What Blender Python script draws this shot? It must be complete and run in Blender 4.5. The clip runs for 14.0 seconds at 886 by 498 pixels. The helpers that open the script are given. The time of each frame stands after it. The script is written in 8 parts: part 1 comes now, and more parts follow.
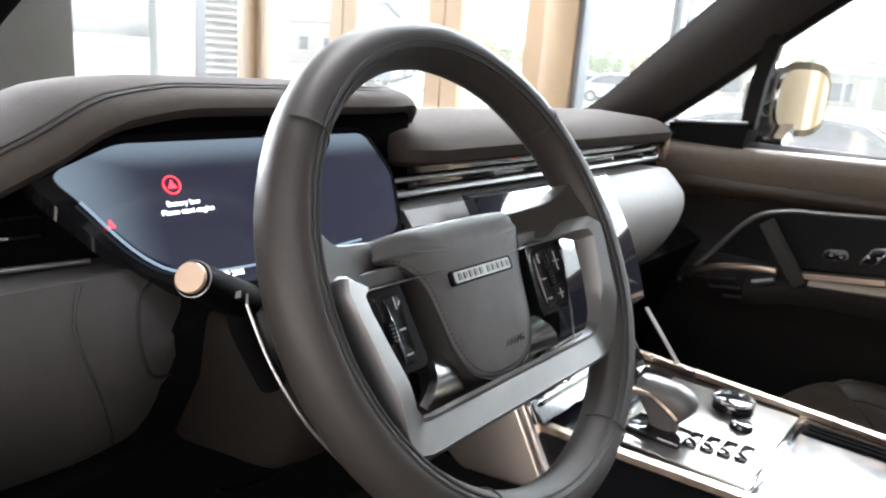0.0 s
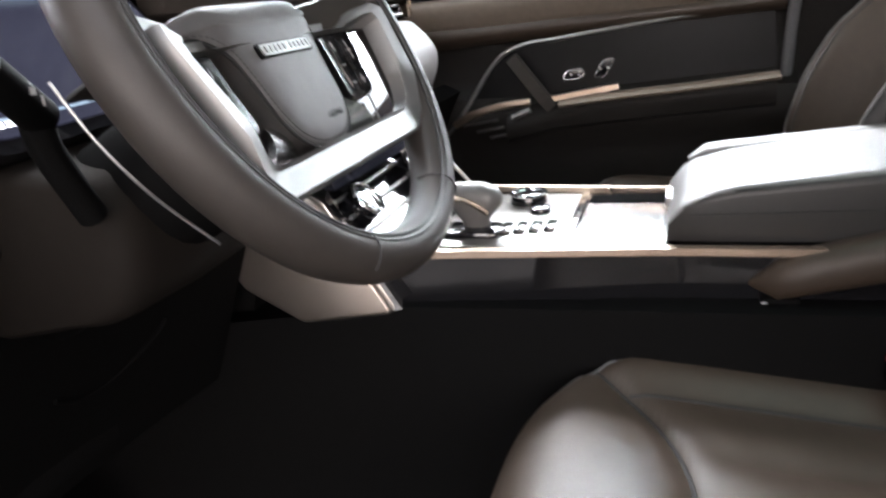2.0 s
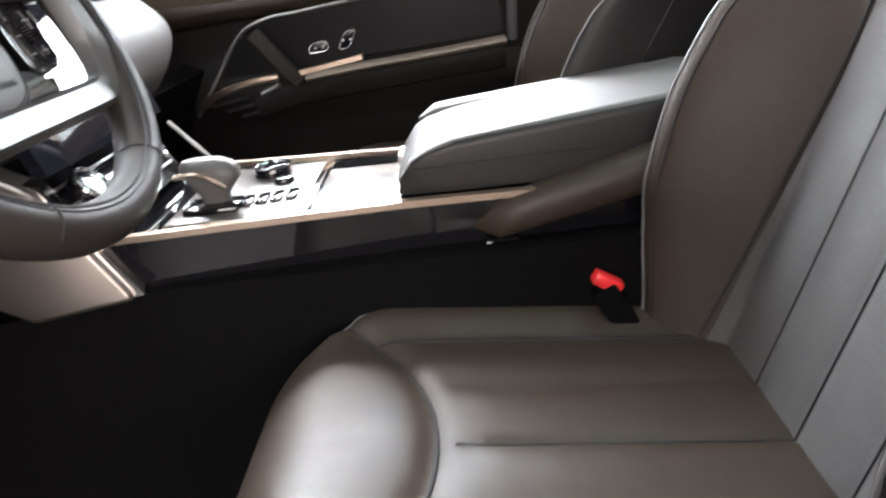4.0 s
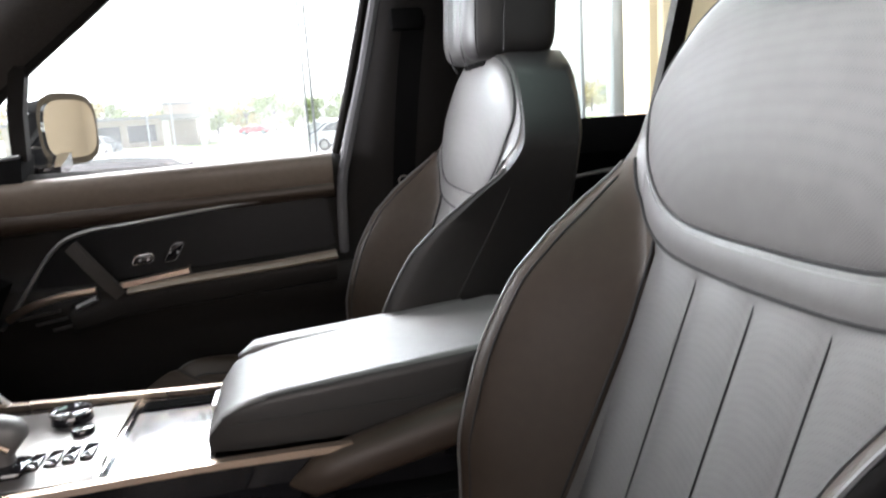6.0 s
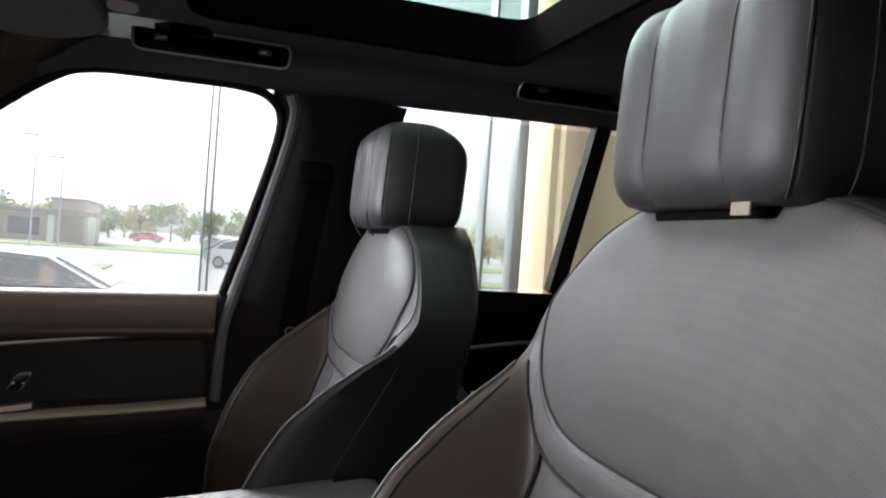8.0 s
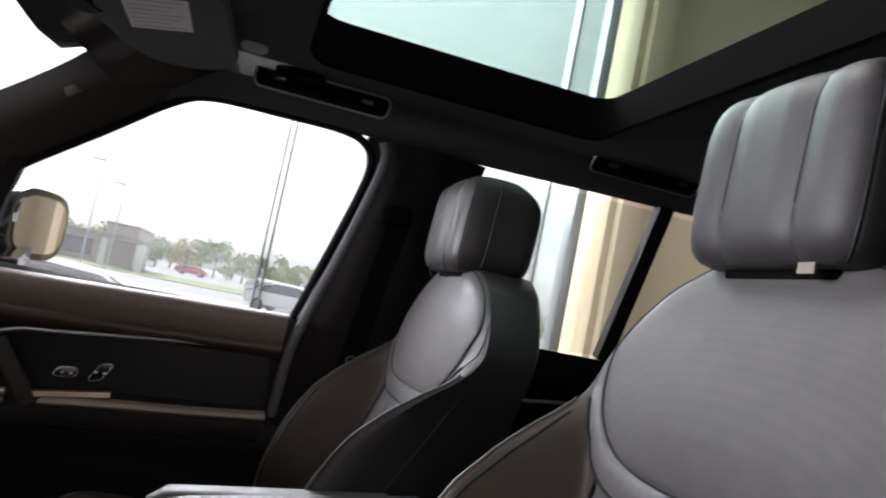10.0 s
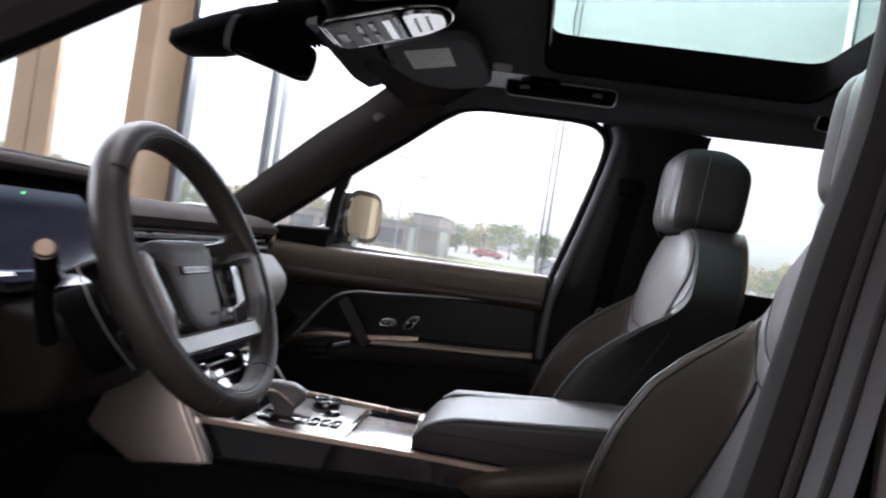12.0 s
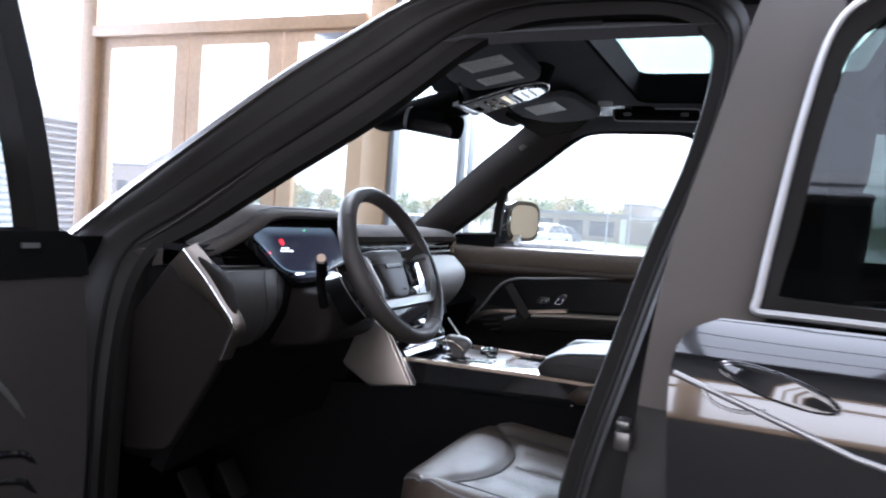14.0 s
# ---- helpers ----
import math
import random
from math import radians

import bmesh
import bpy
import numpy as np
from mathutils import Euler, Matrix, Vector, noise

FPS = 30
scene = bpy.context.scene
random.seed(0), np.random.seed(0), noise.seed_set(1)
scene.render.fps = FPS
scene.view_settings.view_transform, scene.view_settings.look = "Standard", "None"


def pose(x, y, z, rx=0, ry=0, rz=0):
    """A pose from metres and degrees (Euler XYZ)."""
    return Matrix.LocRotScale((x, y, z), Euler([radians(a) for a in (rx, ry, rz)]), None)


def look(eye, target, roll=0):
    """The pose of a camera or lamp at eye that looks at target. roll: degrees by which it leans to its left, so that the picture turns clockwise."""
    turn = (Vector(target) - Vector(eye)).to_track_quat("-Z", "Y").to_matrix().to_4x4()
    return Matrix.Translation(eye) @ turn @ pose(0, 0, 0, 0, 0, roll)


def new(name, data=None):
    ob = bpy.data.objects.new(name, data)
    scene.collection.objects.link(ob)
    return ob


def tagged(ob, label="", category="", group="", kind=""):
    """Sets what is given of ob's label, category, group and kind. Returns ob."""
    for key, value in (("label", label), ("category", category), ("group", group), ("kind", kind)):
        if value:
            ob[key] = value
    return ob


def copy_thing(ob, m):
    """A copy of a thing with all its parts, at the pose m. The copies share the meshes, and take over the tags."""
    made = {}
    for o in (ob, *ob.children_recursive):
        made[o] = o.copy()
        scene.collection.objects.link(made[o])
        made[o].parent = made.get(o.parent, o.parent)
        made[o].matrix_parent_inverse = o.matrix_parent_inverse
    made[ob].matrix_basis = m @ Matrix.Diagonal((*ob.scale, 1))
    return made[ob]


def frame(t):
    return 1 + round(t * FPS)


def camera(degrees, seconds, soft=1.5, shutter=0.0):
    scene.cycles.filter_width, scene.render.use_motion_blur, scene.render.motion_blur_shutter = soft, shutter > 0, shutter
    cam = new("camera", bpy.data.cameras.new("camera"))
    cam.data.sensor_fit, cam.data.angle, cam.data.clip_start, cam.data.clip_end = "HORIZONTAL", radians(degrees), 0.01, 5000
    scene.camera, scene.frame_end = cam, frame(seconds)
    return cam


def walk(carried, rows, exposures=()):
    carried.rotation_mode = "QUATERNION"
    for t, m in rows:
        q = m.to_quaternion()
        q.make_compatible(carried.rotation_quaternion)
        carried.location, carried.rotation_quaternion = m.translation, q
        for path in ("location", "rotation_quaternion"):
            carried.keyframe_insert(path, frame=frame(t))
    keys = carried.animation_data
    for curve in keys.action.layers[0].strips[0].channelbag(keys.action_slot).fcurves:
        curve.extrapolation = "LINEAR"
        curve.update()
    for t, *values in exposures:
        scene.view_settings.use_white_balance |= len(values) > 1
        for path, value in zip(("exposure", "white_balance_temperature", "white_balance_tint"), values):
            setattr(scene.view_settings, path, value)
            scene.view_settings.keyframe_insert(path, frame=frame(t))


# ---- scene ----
cam = camera(62.3, 14.0, 2.0, 0.5)
PATH = [
    (0.0, (-0.8211, -0.2783, 1.4162), (0.3296, 0.6068, 1.0386), 4.30),
    (0.5, (-0.8387, -0.2614, 1.3956), (0.3782, 0.5336, 1.0252), 0.95),
    (1.0, (-0.8495, -0.2454, 1.3643), (0.4266, 0.4387, 0.9726), -1.59),
    (1.5, (-0.8598, -0.2473, 1.3278), (0.4581, 0.3260, 0.8985), -4.89),
    (2.0, (-0.8808, -0.2625, 1.2978), (0.4577, 0.2031, 0.8061), -5.77),
    (2.5, (-0.8939, -0.2748, 1.2772), (0.4531, 0.0918, 0.7286), -6.72),
    (3.0, (-0.9022, -0.2896, 1.2646), (0.4528, -0.0245, 0.6784), -7.14),
    (3.5, (-0.9024, -0.3075, 1.2660), (0.4665, -0.1448, 0.6747), -7.02),
    (4.0, (-0.8974, -0.3265, 1.2782), (0.4899, -0.2636, 0.7112), -6.59),
    (4.5, (-0.8899, -0.3440, 1.2982), (0.5180, -0.3756, 0.7818), -5.98),
    (5.0, (-0.8828, -0.3578, 1.3229), (0.5458, -0.4754, 0.8809), -5.20),
    (5.5, (-0.8767, -0.3690, 1.3490), (0.5672, -0.5668, 0.9936), -4.48),
    (6.0, (-0.8731, -0.3766, 1.3729), (0.5763, -0.6448, 1.0947), -3.69),
    (6.5, (-0.8659, -0.3815, 1.3915), (0.5813, -0.7171, 1.1841), -2.47),
    (7.0, (-0.8505, -0.3891, 1.4081), (0.5908, -0.7796, 1.2670), -0.92),
    (7.5, (-0.8383, -0.3918, 1.4164), (0.5939, -0.8325, 1.3480), 1.58),
    (8.0, (-0.8306, -0.3884, 1.4189), (0.5890, -0.8730, 1.4221), 4.08),
    (8.5, (-0.8325, -0.3751, 1.4122), (0.5761, -0.8863, 1.4788), 6.60),
    (9.0, (-0.8448, -0.3557, 1.3995), (0.5608, -0.8668, 1.5136), 8.86),
    (9.5, (-0.8681, -0.3343, 1.3840), (0.5481, -0.8087, 1.5224), 10.61),
    (10.0, (-0.9032, -0.3146, 1.3691), (0.5394, -0.7042, 1.5003), 11.48),
    (10.5, (-0.9443, -0.2971, 1.3555), (0.5265, -0.5720, 1.4604), 11.70),
    (11.0, (-1.0140, -0.3021, 1.3440), (0.4785, -0.4370, 1.4109), 11.34),
    (11.5, (-1.1277, -0.3544, 1.3417), (0.3719, -0.3295, 1.3644), 10.41),
    (12.0, (-1.2464, -0.3857, 1.3540), (0.2433, -0.2112, 1.3361), 8.89),
    (12.5, (-1.3925, -0.4158, 1.3538), (0.0751, -0.1089, 1.3103), 7.33),
    (13.0, (-1.5679, -0.4680, 1.3642), (-0.1281, -0.0517, 1.3035), 5.87),
    (13.5, (-1.6923, -0.5607, 1.3824), (-0.2847, -0.0472, 1.3108), 4.47),
    (14.0, (-1.8294, -0.7175, 1.3916), (-0.4514, -0.1291, 1.3207), 4.05),
]
walk(cam, [(t, look(eye, target, roll)) for t, eye, target, roll in PATH], [(0.0, 3.88, 6250, 14), (2.5, 4.25, 6300, 16), (5.0, 4.1, 6350, 16), (7.5, 2.8, 6350, 17), (10.0, 2.45, 6350, 21), (12.5, 2.7, 6000, 22), (14.0, 3.25, 5550, 17)])

scene.view_settings.exposure = 2.1

# ---- world, sun ----
world = bpy.data.worlds.new("overcast_world")
scene.world = world
world.use_nodes = True
wn = world.node_tree.nodes
wl = world.node_tree.links
sky = wn.new("ShaderNodeTexSky")
sky.sky_type = "NISHITA"
sky.sun_disc = False
sky.sun_elevation = radians(48)
sky.sun_rotation = radians(70)
sky.dust_density = 4.0
sky.air_density = 1.2
soft_sky = wn.new("ShaderNodeHueSaturation")
soft_sky.inputs["Saturation"].default_value = 0.12
wl.new(sky.outputs[0], soft_sky.inputs["Color"])
wl.new(soft_sky.outputs[0], wn["Background"].inputs[0])
wn["Background"].inputs[1].default_value = 0.046

sun_data = bpy.data.lights.new("sun", "SUN")
sun_data.energy = 1.7
sun_data.angle = radians(25)
sun_data.color = (1.0, 0.96, 0.9)
sun = new("sun", sun_data)
sun.matrix_world = look((20, 14, 28), (0, 0, 0))


def window_light(name, size_x, size_y, watts, colour, eye, target, spread=180):
    """Sky light standing in a window's opening."""
    d = bpy.data.lights.new(name, "AREA")
    d.shape = "RECTANGLE"
    d.size, d.size_y = size_x, size_y
    d.energy = watts
    d.color = colour
    d.spread = radians(spread)
    ob = new(name, d)
    ob.matrix_world = look(eye, target)
    return ob


# lamp added in an unseen front opening, narrowed to spare the timber doors
window_light("added_front_light", 4.4, 4.9, 66, (0.98, 0.985, 1.0), (0.3, 8.97, 2.75), (0.3, 0, 2.75), 80)
window_light("right_window_light", 8.2, 3.0, 195, (0.96, 0.985, 1.0), (3.98, 1.9, 3.95), (0, 1.9, 2.9))
window_light("left_window_light", 9.2, 1.7, 38, (1.0, 0.93, 0.86), (-5.72, -3.15, 2.05), (0, -3.15, 1.9))
# lamp added overhead for top light
window_light("added_roof_lamp", 6.5, 6.6, 50, (0.97, 0.985, 1.0), (-1.35, -1.0, 5.68), (-1.35, -0.99, 0))


# ---- materials ----
def material(name, colour, rough=0.5, metal=0.0, grain=0.0, scale=60.0, bump=0.0, spec=0.5, coat=0.0, coarse=2.5, rough_var=0.08):
    m = bpy.data.materials.new(name)
    m.use_nodes = True
    nt = m.node_tree
    b = nt.nodes["Principled BSDF"]
    b.inputs["Roughness"].default_value = rough
    b.inputs["Metallic"].default_value = metal
    b.inputs["Specular IOR Level"].default_value = spec
    b.inputs["Coat Weight"].default_value = coat
    b.inputs["Coat Roughness"].default_value = 0.04
    b.inputs["Base Color"].default_value = (*colour, 1)
    tc = nt.nodes.new("ShaderNodeTexCoord")
    if grain > 0:
        big = nt.nodes.new("ShaderNodeTexNoise")
        big.inputs["Scale"].default_value = coarse
        big.inputs["Detail"].default_value = 4
        small = nt.nodes.new("ShaderNodeTexNoise")
        small.inputs["Scale"].default_value = scale
        small.inputs["Detail"].default_value = 3
        nt.links.new(tc.outputs["Object"], big.inputs["Vector"])
        nt.links.new(tc.outputs["Object"], small.inputs["Vector"])
        add = nt.nodes.new("ShaderNodeMath")
        add.operation = "ADD"
        nt.links.new(big.outputs[0], add.inputs[0])
        nt.links.new(small.outputs[0], add.inputs[1])
        mr = nt.nodes.new("ShaderNodeMapRange")
        mr.inputs["From Min"].default_value = 0.6
        mr.inputs["From Max"].default_value = 1.4
        mr.inputs["To Min"].default_value = 1 - grain
        mr.inputs["To Max"].default_value = 1 + grain
        nt.links.new(add.outputs[0], mr.inputs["Value"])
        mul = nt.nodes.new("ShaderNodeVectorMath")
        mul.operation = "SCALE"
        mul.inputs[0].default_value = colour
        nt.links.new(mr.outputs[0], mul.inputs["Scale"])
        nt.links.new(mul.outputs[0], b.inputs["Base Color"])
        rr = nt.nodes.new("ShaderNodeMapRange")
        rr.inputs["From Min"].default_value = 0.3
        rr.inputs["From Max"].default_value = 0.7
        rr.inputs["To Min"].default_value = max(0.02, rough - rough_var)
        rr.inputs["To Max"].default_value = rough + rough_var
        nt.links.new(big.outputs[0], rr.inputs["Value"])
        nt.links.new(rr.outputs[0], b.inputs["Roughness"])
    if bump > 0:
        vo = nt.nodes.new("ShaderNodeTexVoronoi")
        vo.inputs["Scale"].default_value = scale * 8
        bn = nt.nodes.new("ShaderNodeBump")
        bn.inputs["Strength"].default_value = bump
        bn.inputs["Distance"].default_value = 0.0006
        nt.links.new(tc.outputs["Object"], vo.inputs["Vector"])
        nt.links.new(vo.outputs["Distance"], bn.inputs["Height"])
        nt.links.new(bn.outputs[0], b.inputs["Normal"])
    return m


def pane_material(name, tint, gloss=1.0):
    m = bpy.data.materials.new(name)
    m.use_nodes = True
    nt = m.node_tree
    nt.nodes.remove(nt.nodes["Principled BSDF"])
    tr = nt.nodes.new("ShaderNodeBsdfTransparent")
    tr.inputs[0].default_value = (*tint, 1)
    gl = nt.nodes.new("ShaderNodeBsdfGlossy")
    gl.inputs["Roughness"].default_value = 0.01
    fr = nt.nodes.new("ShaderNodeLayerWeight")
    fr.inputs["Blend"].default_value = 0.5
    power = nt.nodes.new("ShaderNodeMath")
    power.operation = "POWER"
    power.inputs[1].default_value = 5.0
    nt.links.new(fr.outputs["Facing"], power.inputs[0])
    schlick = nt.nodes.new("ShaderNodeMath")
    schlick.operation = "MULTIPLY_ADD"
    schlick.inputs[1].default_value = 0.96
    schlick.inputs[2].default_value = 0.04
    nt.links.new(power.outputs[0], schlick.inputs[0])
    mx = nt.nodes.new("ShaderNodeMixShader")
    mm = nt.nodes.new("ShaderNodeMath")
    mm.operation = "MULTIPLY"
    mm.inputs[1].default_value = gloss
    nt.links.new(schlick.outputs[0], mm.inputs[0])
    nt.links.new(mm.outputs[0], mx.inputs[0])
    nt.links.new(tr.outputs[0], mx.inputs[1])
    nt.links.new(gl.outputs[0], mx.inputs[2])
    nt.links.new(mx.outputs[0], nt.nodes["Material Output"].inputs[0])
    return m


def glow_material(name, colour, strength):
    m = bpy.data.materials.new(name)
    m.use_nodes = True
    b = m.node_tree.nodes["Principled BSDF"]
    b.inputs["Base Color"].default_value = (0.02, 0.02, 0.02, 1)
    b.inputs["Emission Color"].default_value = (*colour, 1)
    b.inputs["Emission Strength"].default_value = strength
    return m


def perforated_leather(name, colour, rough):
    m = material(name, colour, rough, grain=0.12, scale=40, spec=0.38)
    nt = m.node_tree
    b = nt.nodes["Principled BSDF"]
    tc = nt.nodes.new("ShaderNodeTexCoord")
    mp = nt.nodes.new("ShaderNodeMapping")
    mp.inputs["Rotation"].default_value = (0, radians(45), 0)
    vo = nt.nodes.new("ShaderNodeTexVoronoi")
    vo.inputs["Scale"].default_value = 420
    vo.inputs["Randomness"].default_value = 0.0
    nt.links.new(tc.outputs["Object"], mp.inputs["Vector"])
    nt.links.new(mp.outputs[0], vo.inputs["Vector"])
    mr = nt.nodes.new("ShaderNodeMapRange")
    mr.inputs["From Min"].default_value = 0.18
    mr.inputs["From Max"].default_value = 0.4
    nt.links.new(vo.outputs["Distance"], mr.inputs["Value"])
    bn = nt.nodes.new("ShaderNodeBump")
    bn.inputs["Strength"].default_value = 0.05
    bn.inputs["Distance"].default_value = 0.0005
    nt.links.new(mr.outputs[0], bn.inputs["Height"])
    nt.links.new(bn.outputs[0], b.inputs["Normal"])
    old = b.inputs["Base Color"].links[0].from_socket
    dots = nt.nodes.new("ShaderNodeMapRange")
    dots.inputs["From Min"].default_value = 0.12
    dots.inputs["From Max"].default_value = 0.42
    dots.inputs["To Min"].default_value = 0.76
    dots.inputs["To Max"].default_value = 1.02
    nt.links.new(vo.outputs["Distance"], dots.inputs["Value"])
    mul = nt.nodes.new("ShaderNodeVectorMath")
    mul.operation = "SCALE"
    nt.links.new(old, mul.inputs[0])
    nt.links.new(dots.outputs[0], mul.inputs["Scale"])
    nt.links.new(mul.outputs[0], b.inputs["Base Color"])
    return m


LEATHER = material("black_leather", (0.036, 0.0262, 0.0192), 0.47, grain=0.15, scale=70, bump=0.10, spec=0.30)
LEATHER_PERF = perforated_leather("perforated_leather", (0.082, 0.079, 0.077), 0.50)
LEATHER_BAND = material("smooth_grey_leather", (0.078, 0.075, 0.073), 0.45, grain=0.12, scale=70, bump=0.08, spec=0.5)
LEATHER_REST = material("armrest_leather", (0.085, 0.0825, 0.080), 0.50, grain=0.12, scale=70, bump=0.10, spec=0.42)
LEATHER_DASH = material("dash_leather", (0.021, 0.018, 0.0155), 0.62, grain=0.15, scale=80, bump=0.2, spec=0.3)
HOOD_LEATHER = material("hood_leather", (0.038, 0.0325, 0.0285), 0.85, grain=0.15, scale=80, bump=0.2, spec=0.06)
LEATHER_WHEEL = material("wheel_leather", (0.027, 0.0235, 0.021), 0.50, grain=0.12, scale=90, bump=0.08, spec=0.32)
# one airbag leather in two tones: darker shaded walls, lighter lit face
PAD_SHADED = material("airbag_shaded_leather", (0.015, 0.0135, 0.0125), 0.58, grain=0.14, scale=90, bump=0.1, spec=0.38)
PAD_LIT = material("airbag_lit_leather", (0.068, 0.0665, 0.0655), 0.55, grain=0.14, scale=90, bump=0.1, spec=0.38)
FASCIA_LEATHER = material("fascia_leather", (0.050, 0.047, 0.045), 0.5, grain=0.14, scale=70, bump=0.1, spec=0.4)
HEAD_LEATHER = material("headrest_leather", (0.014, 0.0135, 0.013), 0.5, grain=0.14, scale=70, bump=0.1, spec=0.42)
# lit copy of the headrest leather, for the front cushion
HEAD_FRONT_LIT = material("headrest_lit_leather", (0.038, 0.037, 0.0365), 0.47, grain=0.14, scale=70, bump=0.1, spec=0.45)
PIPING = material("leather_piping", (0.11, 0.108, 0.106), 0.45, grain=0.1)
STITCH = material("black_stitching", (0.015, 0.015, 0.015), 0.7)
GROOVE = material("seam_shadow", (0.008, 0.008, 0.008), 0.8)
SOFT_BLACK = material("soft_black_plastic", (0.0034, 0.0034, 0.0035), 0.75, grain=0.15, scale=50, bump=0.15, spec=0.04)
PILLAR_TRIM = material("pillar_fabric", (0.036, 0.032, 0.029), 0.85, grain=0.2, scale=150, spec=0.3)
HEADLINER = material("headliner_fabric", (0.066, 0.066, 0.070), 0.92, grain=0.2, scale=200, spec=0.2)
VISOR_CLOTH = material("visor_fabric", (0.10, 0.10, 0.105), 0.9, grain=0.15, scale=200, spec=0.2)
PIANO = material("piano_black", (0.006, 0.006, 0.007), 0.06, spec=0.45, coat=0.15)
FRAME_SATIN = material("spoke_satin", (0.23, 0.228, 0.225), 0.52, metal=1.0, grain=0.06, scale=30)
SATIN = material("satin_metal", (0.36, 0.357, 0.353), 0.46, metal=1.0, grain=0.06, scale=30)
FLANK_SATIN = material("warm_satin_metal", (0.47, 0.42, 0.375), 0.42, metal=1.0, grain=0.06, scale=30)
PLATE_SATIN = material("dark_plate_metal", (0.20, 0.19, 0.18), 0.30, metal=1.0, grain=0.08, scale=30)
DARK_SATIN = material("dark_satin_metal", (0.13, 0.125, 0.12), 0.36, metal=1.0, grain=0.08, scale=30)
BRUSHED = material("brushed_bright_metal", (0.36, 0.355, 0.355), 0.24, metal=1.0, grain=0.05, scale=40)
CHROME = material("chrome", (0.8, 0.8, 0.8), 0.08, metal=1.0)
CAP_SATIN = material("champagne_satin_metal", (0.17, 0.146, 0.124), 0.42, metal=1.0, grain=0.08, scale=30)
POST_GREY = material("pale_grey_post_paint", (0.42, 0.43, 0.44), 0.6, grain=0.05)
STALK_CAP = material("champagne_cap", (0.42, 0.31, 0.225), 0.6, metal=0.3, grain=0.06, scale=60)
DOOR_PANEL = material("dark_door_veneer", (0.0065, 0.0065, 0.0068), 0.38, grain=0.2, scale=90, spec=0.10)
CARD_BLACK = material("black_card_leather", (0.011, 0.0100, 0.0092), 0.66, grain=0.15, scale=80, bump=0.15, spec=0.18)
WARM_TRIM = material("warm_silver_trim", (0.66, 0.53, 0.42), 0.26, metal=1.0, grain=0.05)
RUBBER = material("rubber_seal", (0.007, 0.0060, 0.0052), 0.7, grain=0.15, scale=40, spec=0.14)
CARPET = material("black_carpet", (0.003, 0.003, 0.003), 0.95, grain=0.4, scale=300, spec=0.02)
PAINT = material("dark_metallic_paint", (0.030, 0.025, 0.021), 0.42, metal=0.3, grain=0.05, scale=400, spec=0.3, coat=0.12)
PILLAR_TONE = material("pillar_reflection_tone", (0.054, 0.046, 0.039), 0.55, metal=0.2, grain=0.06, scale=300, spec=0.3)
JAMB = material("satin_black_jamb", (0.0085, 0.0072, 0.0062), 0.5, grain=0.15, scale=60, spec=0.24)
LEATHER_PANEL = material("smooth_panel_leather", (0.135, 0.130, 0.125), 0.5, grain=0.10, scale=80, bump=0.08, spec=0.7, coat=0.0)
LEATHER_PANEL.node_tree.nodes["Principled BSDF"].inputs["Coat Roughness"].default_value = 0.3
# colour of the unseen walls, dark to keep bounced light low
CHARCOAL_WALL = material("charcoal_wall_paint", (0.034, 0.030, 0.026), 0.75, grain=0.08, scale=10)
PAINT_BLACK = material("gloss_black_paint", (0.006, 0.006, 0.0065), 0.05, grain=0.05, coat=1.0)
POD_BLACK = material("pod_plastic", (0.006, 0.006, 0.007), 0.24, spec=0.4)
SCREEN = material("display_glass", (0.012, 0.013, 0.018), 0.05, spec=1.0, coat=0.8)
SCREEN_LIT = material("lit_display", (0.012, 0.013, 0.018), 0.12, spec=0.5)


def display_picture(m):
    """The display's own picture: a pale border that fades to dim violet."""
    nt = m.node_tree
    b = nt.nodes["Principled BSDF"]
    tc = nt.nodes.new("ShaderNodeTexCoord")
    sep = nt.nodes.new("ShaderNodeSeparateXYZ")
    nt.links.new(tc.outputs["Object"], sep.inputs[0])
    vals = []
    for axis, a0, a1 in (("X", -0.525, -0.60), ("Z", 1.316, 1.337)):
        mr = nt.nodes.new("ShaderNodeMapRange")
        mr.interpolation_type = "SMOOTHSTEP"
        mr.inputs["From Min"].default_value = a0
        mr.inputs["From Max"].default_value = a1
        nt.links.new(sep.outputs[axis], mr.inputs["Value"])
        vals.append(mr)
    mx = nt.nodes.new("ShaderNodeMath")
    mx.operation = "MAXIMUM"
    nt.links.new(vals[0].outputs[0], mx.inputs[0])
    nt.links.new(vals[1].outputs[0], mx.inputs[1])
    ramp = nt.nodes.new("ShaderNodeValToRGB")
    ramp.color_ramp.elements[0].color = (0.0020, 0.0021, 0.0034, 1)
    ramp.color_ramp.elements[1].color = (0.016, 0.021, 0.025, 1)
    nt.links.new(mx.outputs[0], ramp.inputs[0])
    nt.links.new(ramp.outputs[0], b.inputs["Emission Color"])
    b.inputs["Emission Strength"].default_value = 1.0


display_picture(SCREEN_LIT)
SCREEN_PALE = material("lit_display_pale", (0.02, 0.02, 0.025), 0.12, spec=0.5)
SCREEN_PALE.node_tree.nodes["Principled BSDF"].inputs["Emission Color"].default_value = (0.16, 0.22, 0.27, 1)
SCREEN_PALE.node_tree.nodes["Principled BSDF"].inputs["Emission Strength"].default_value = 0.16
RED_GLOW = glow_material("red_warning", (0.9, 0.02, 0.03), 0.5)
WHITE_GLOW = glow_material("white_text", (0.8, 0.82, 0.85), 0.45)
GREEN_GLOW = glow_material("green_telltale", (0.1, 0.8, 0.2), 0.5)
RED_PLASTIC = material("red_plastic", (0.75, 0.03, 0.03), 0.3)
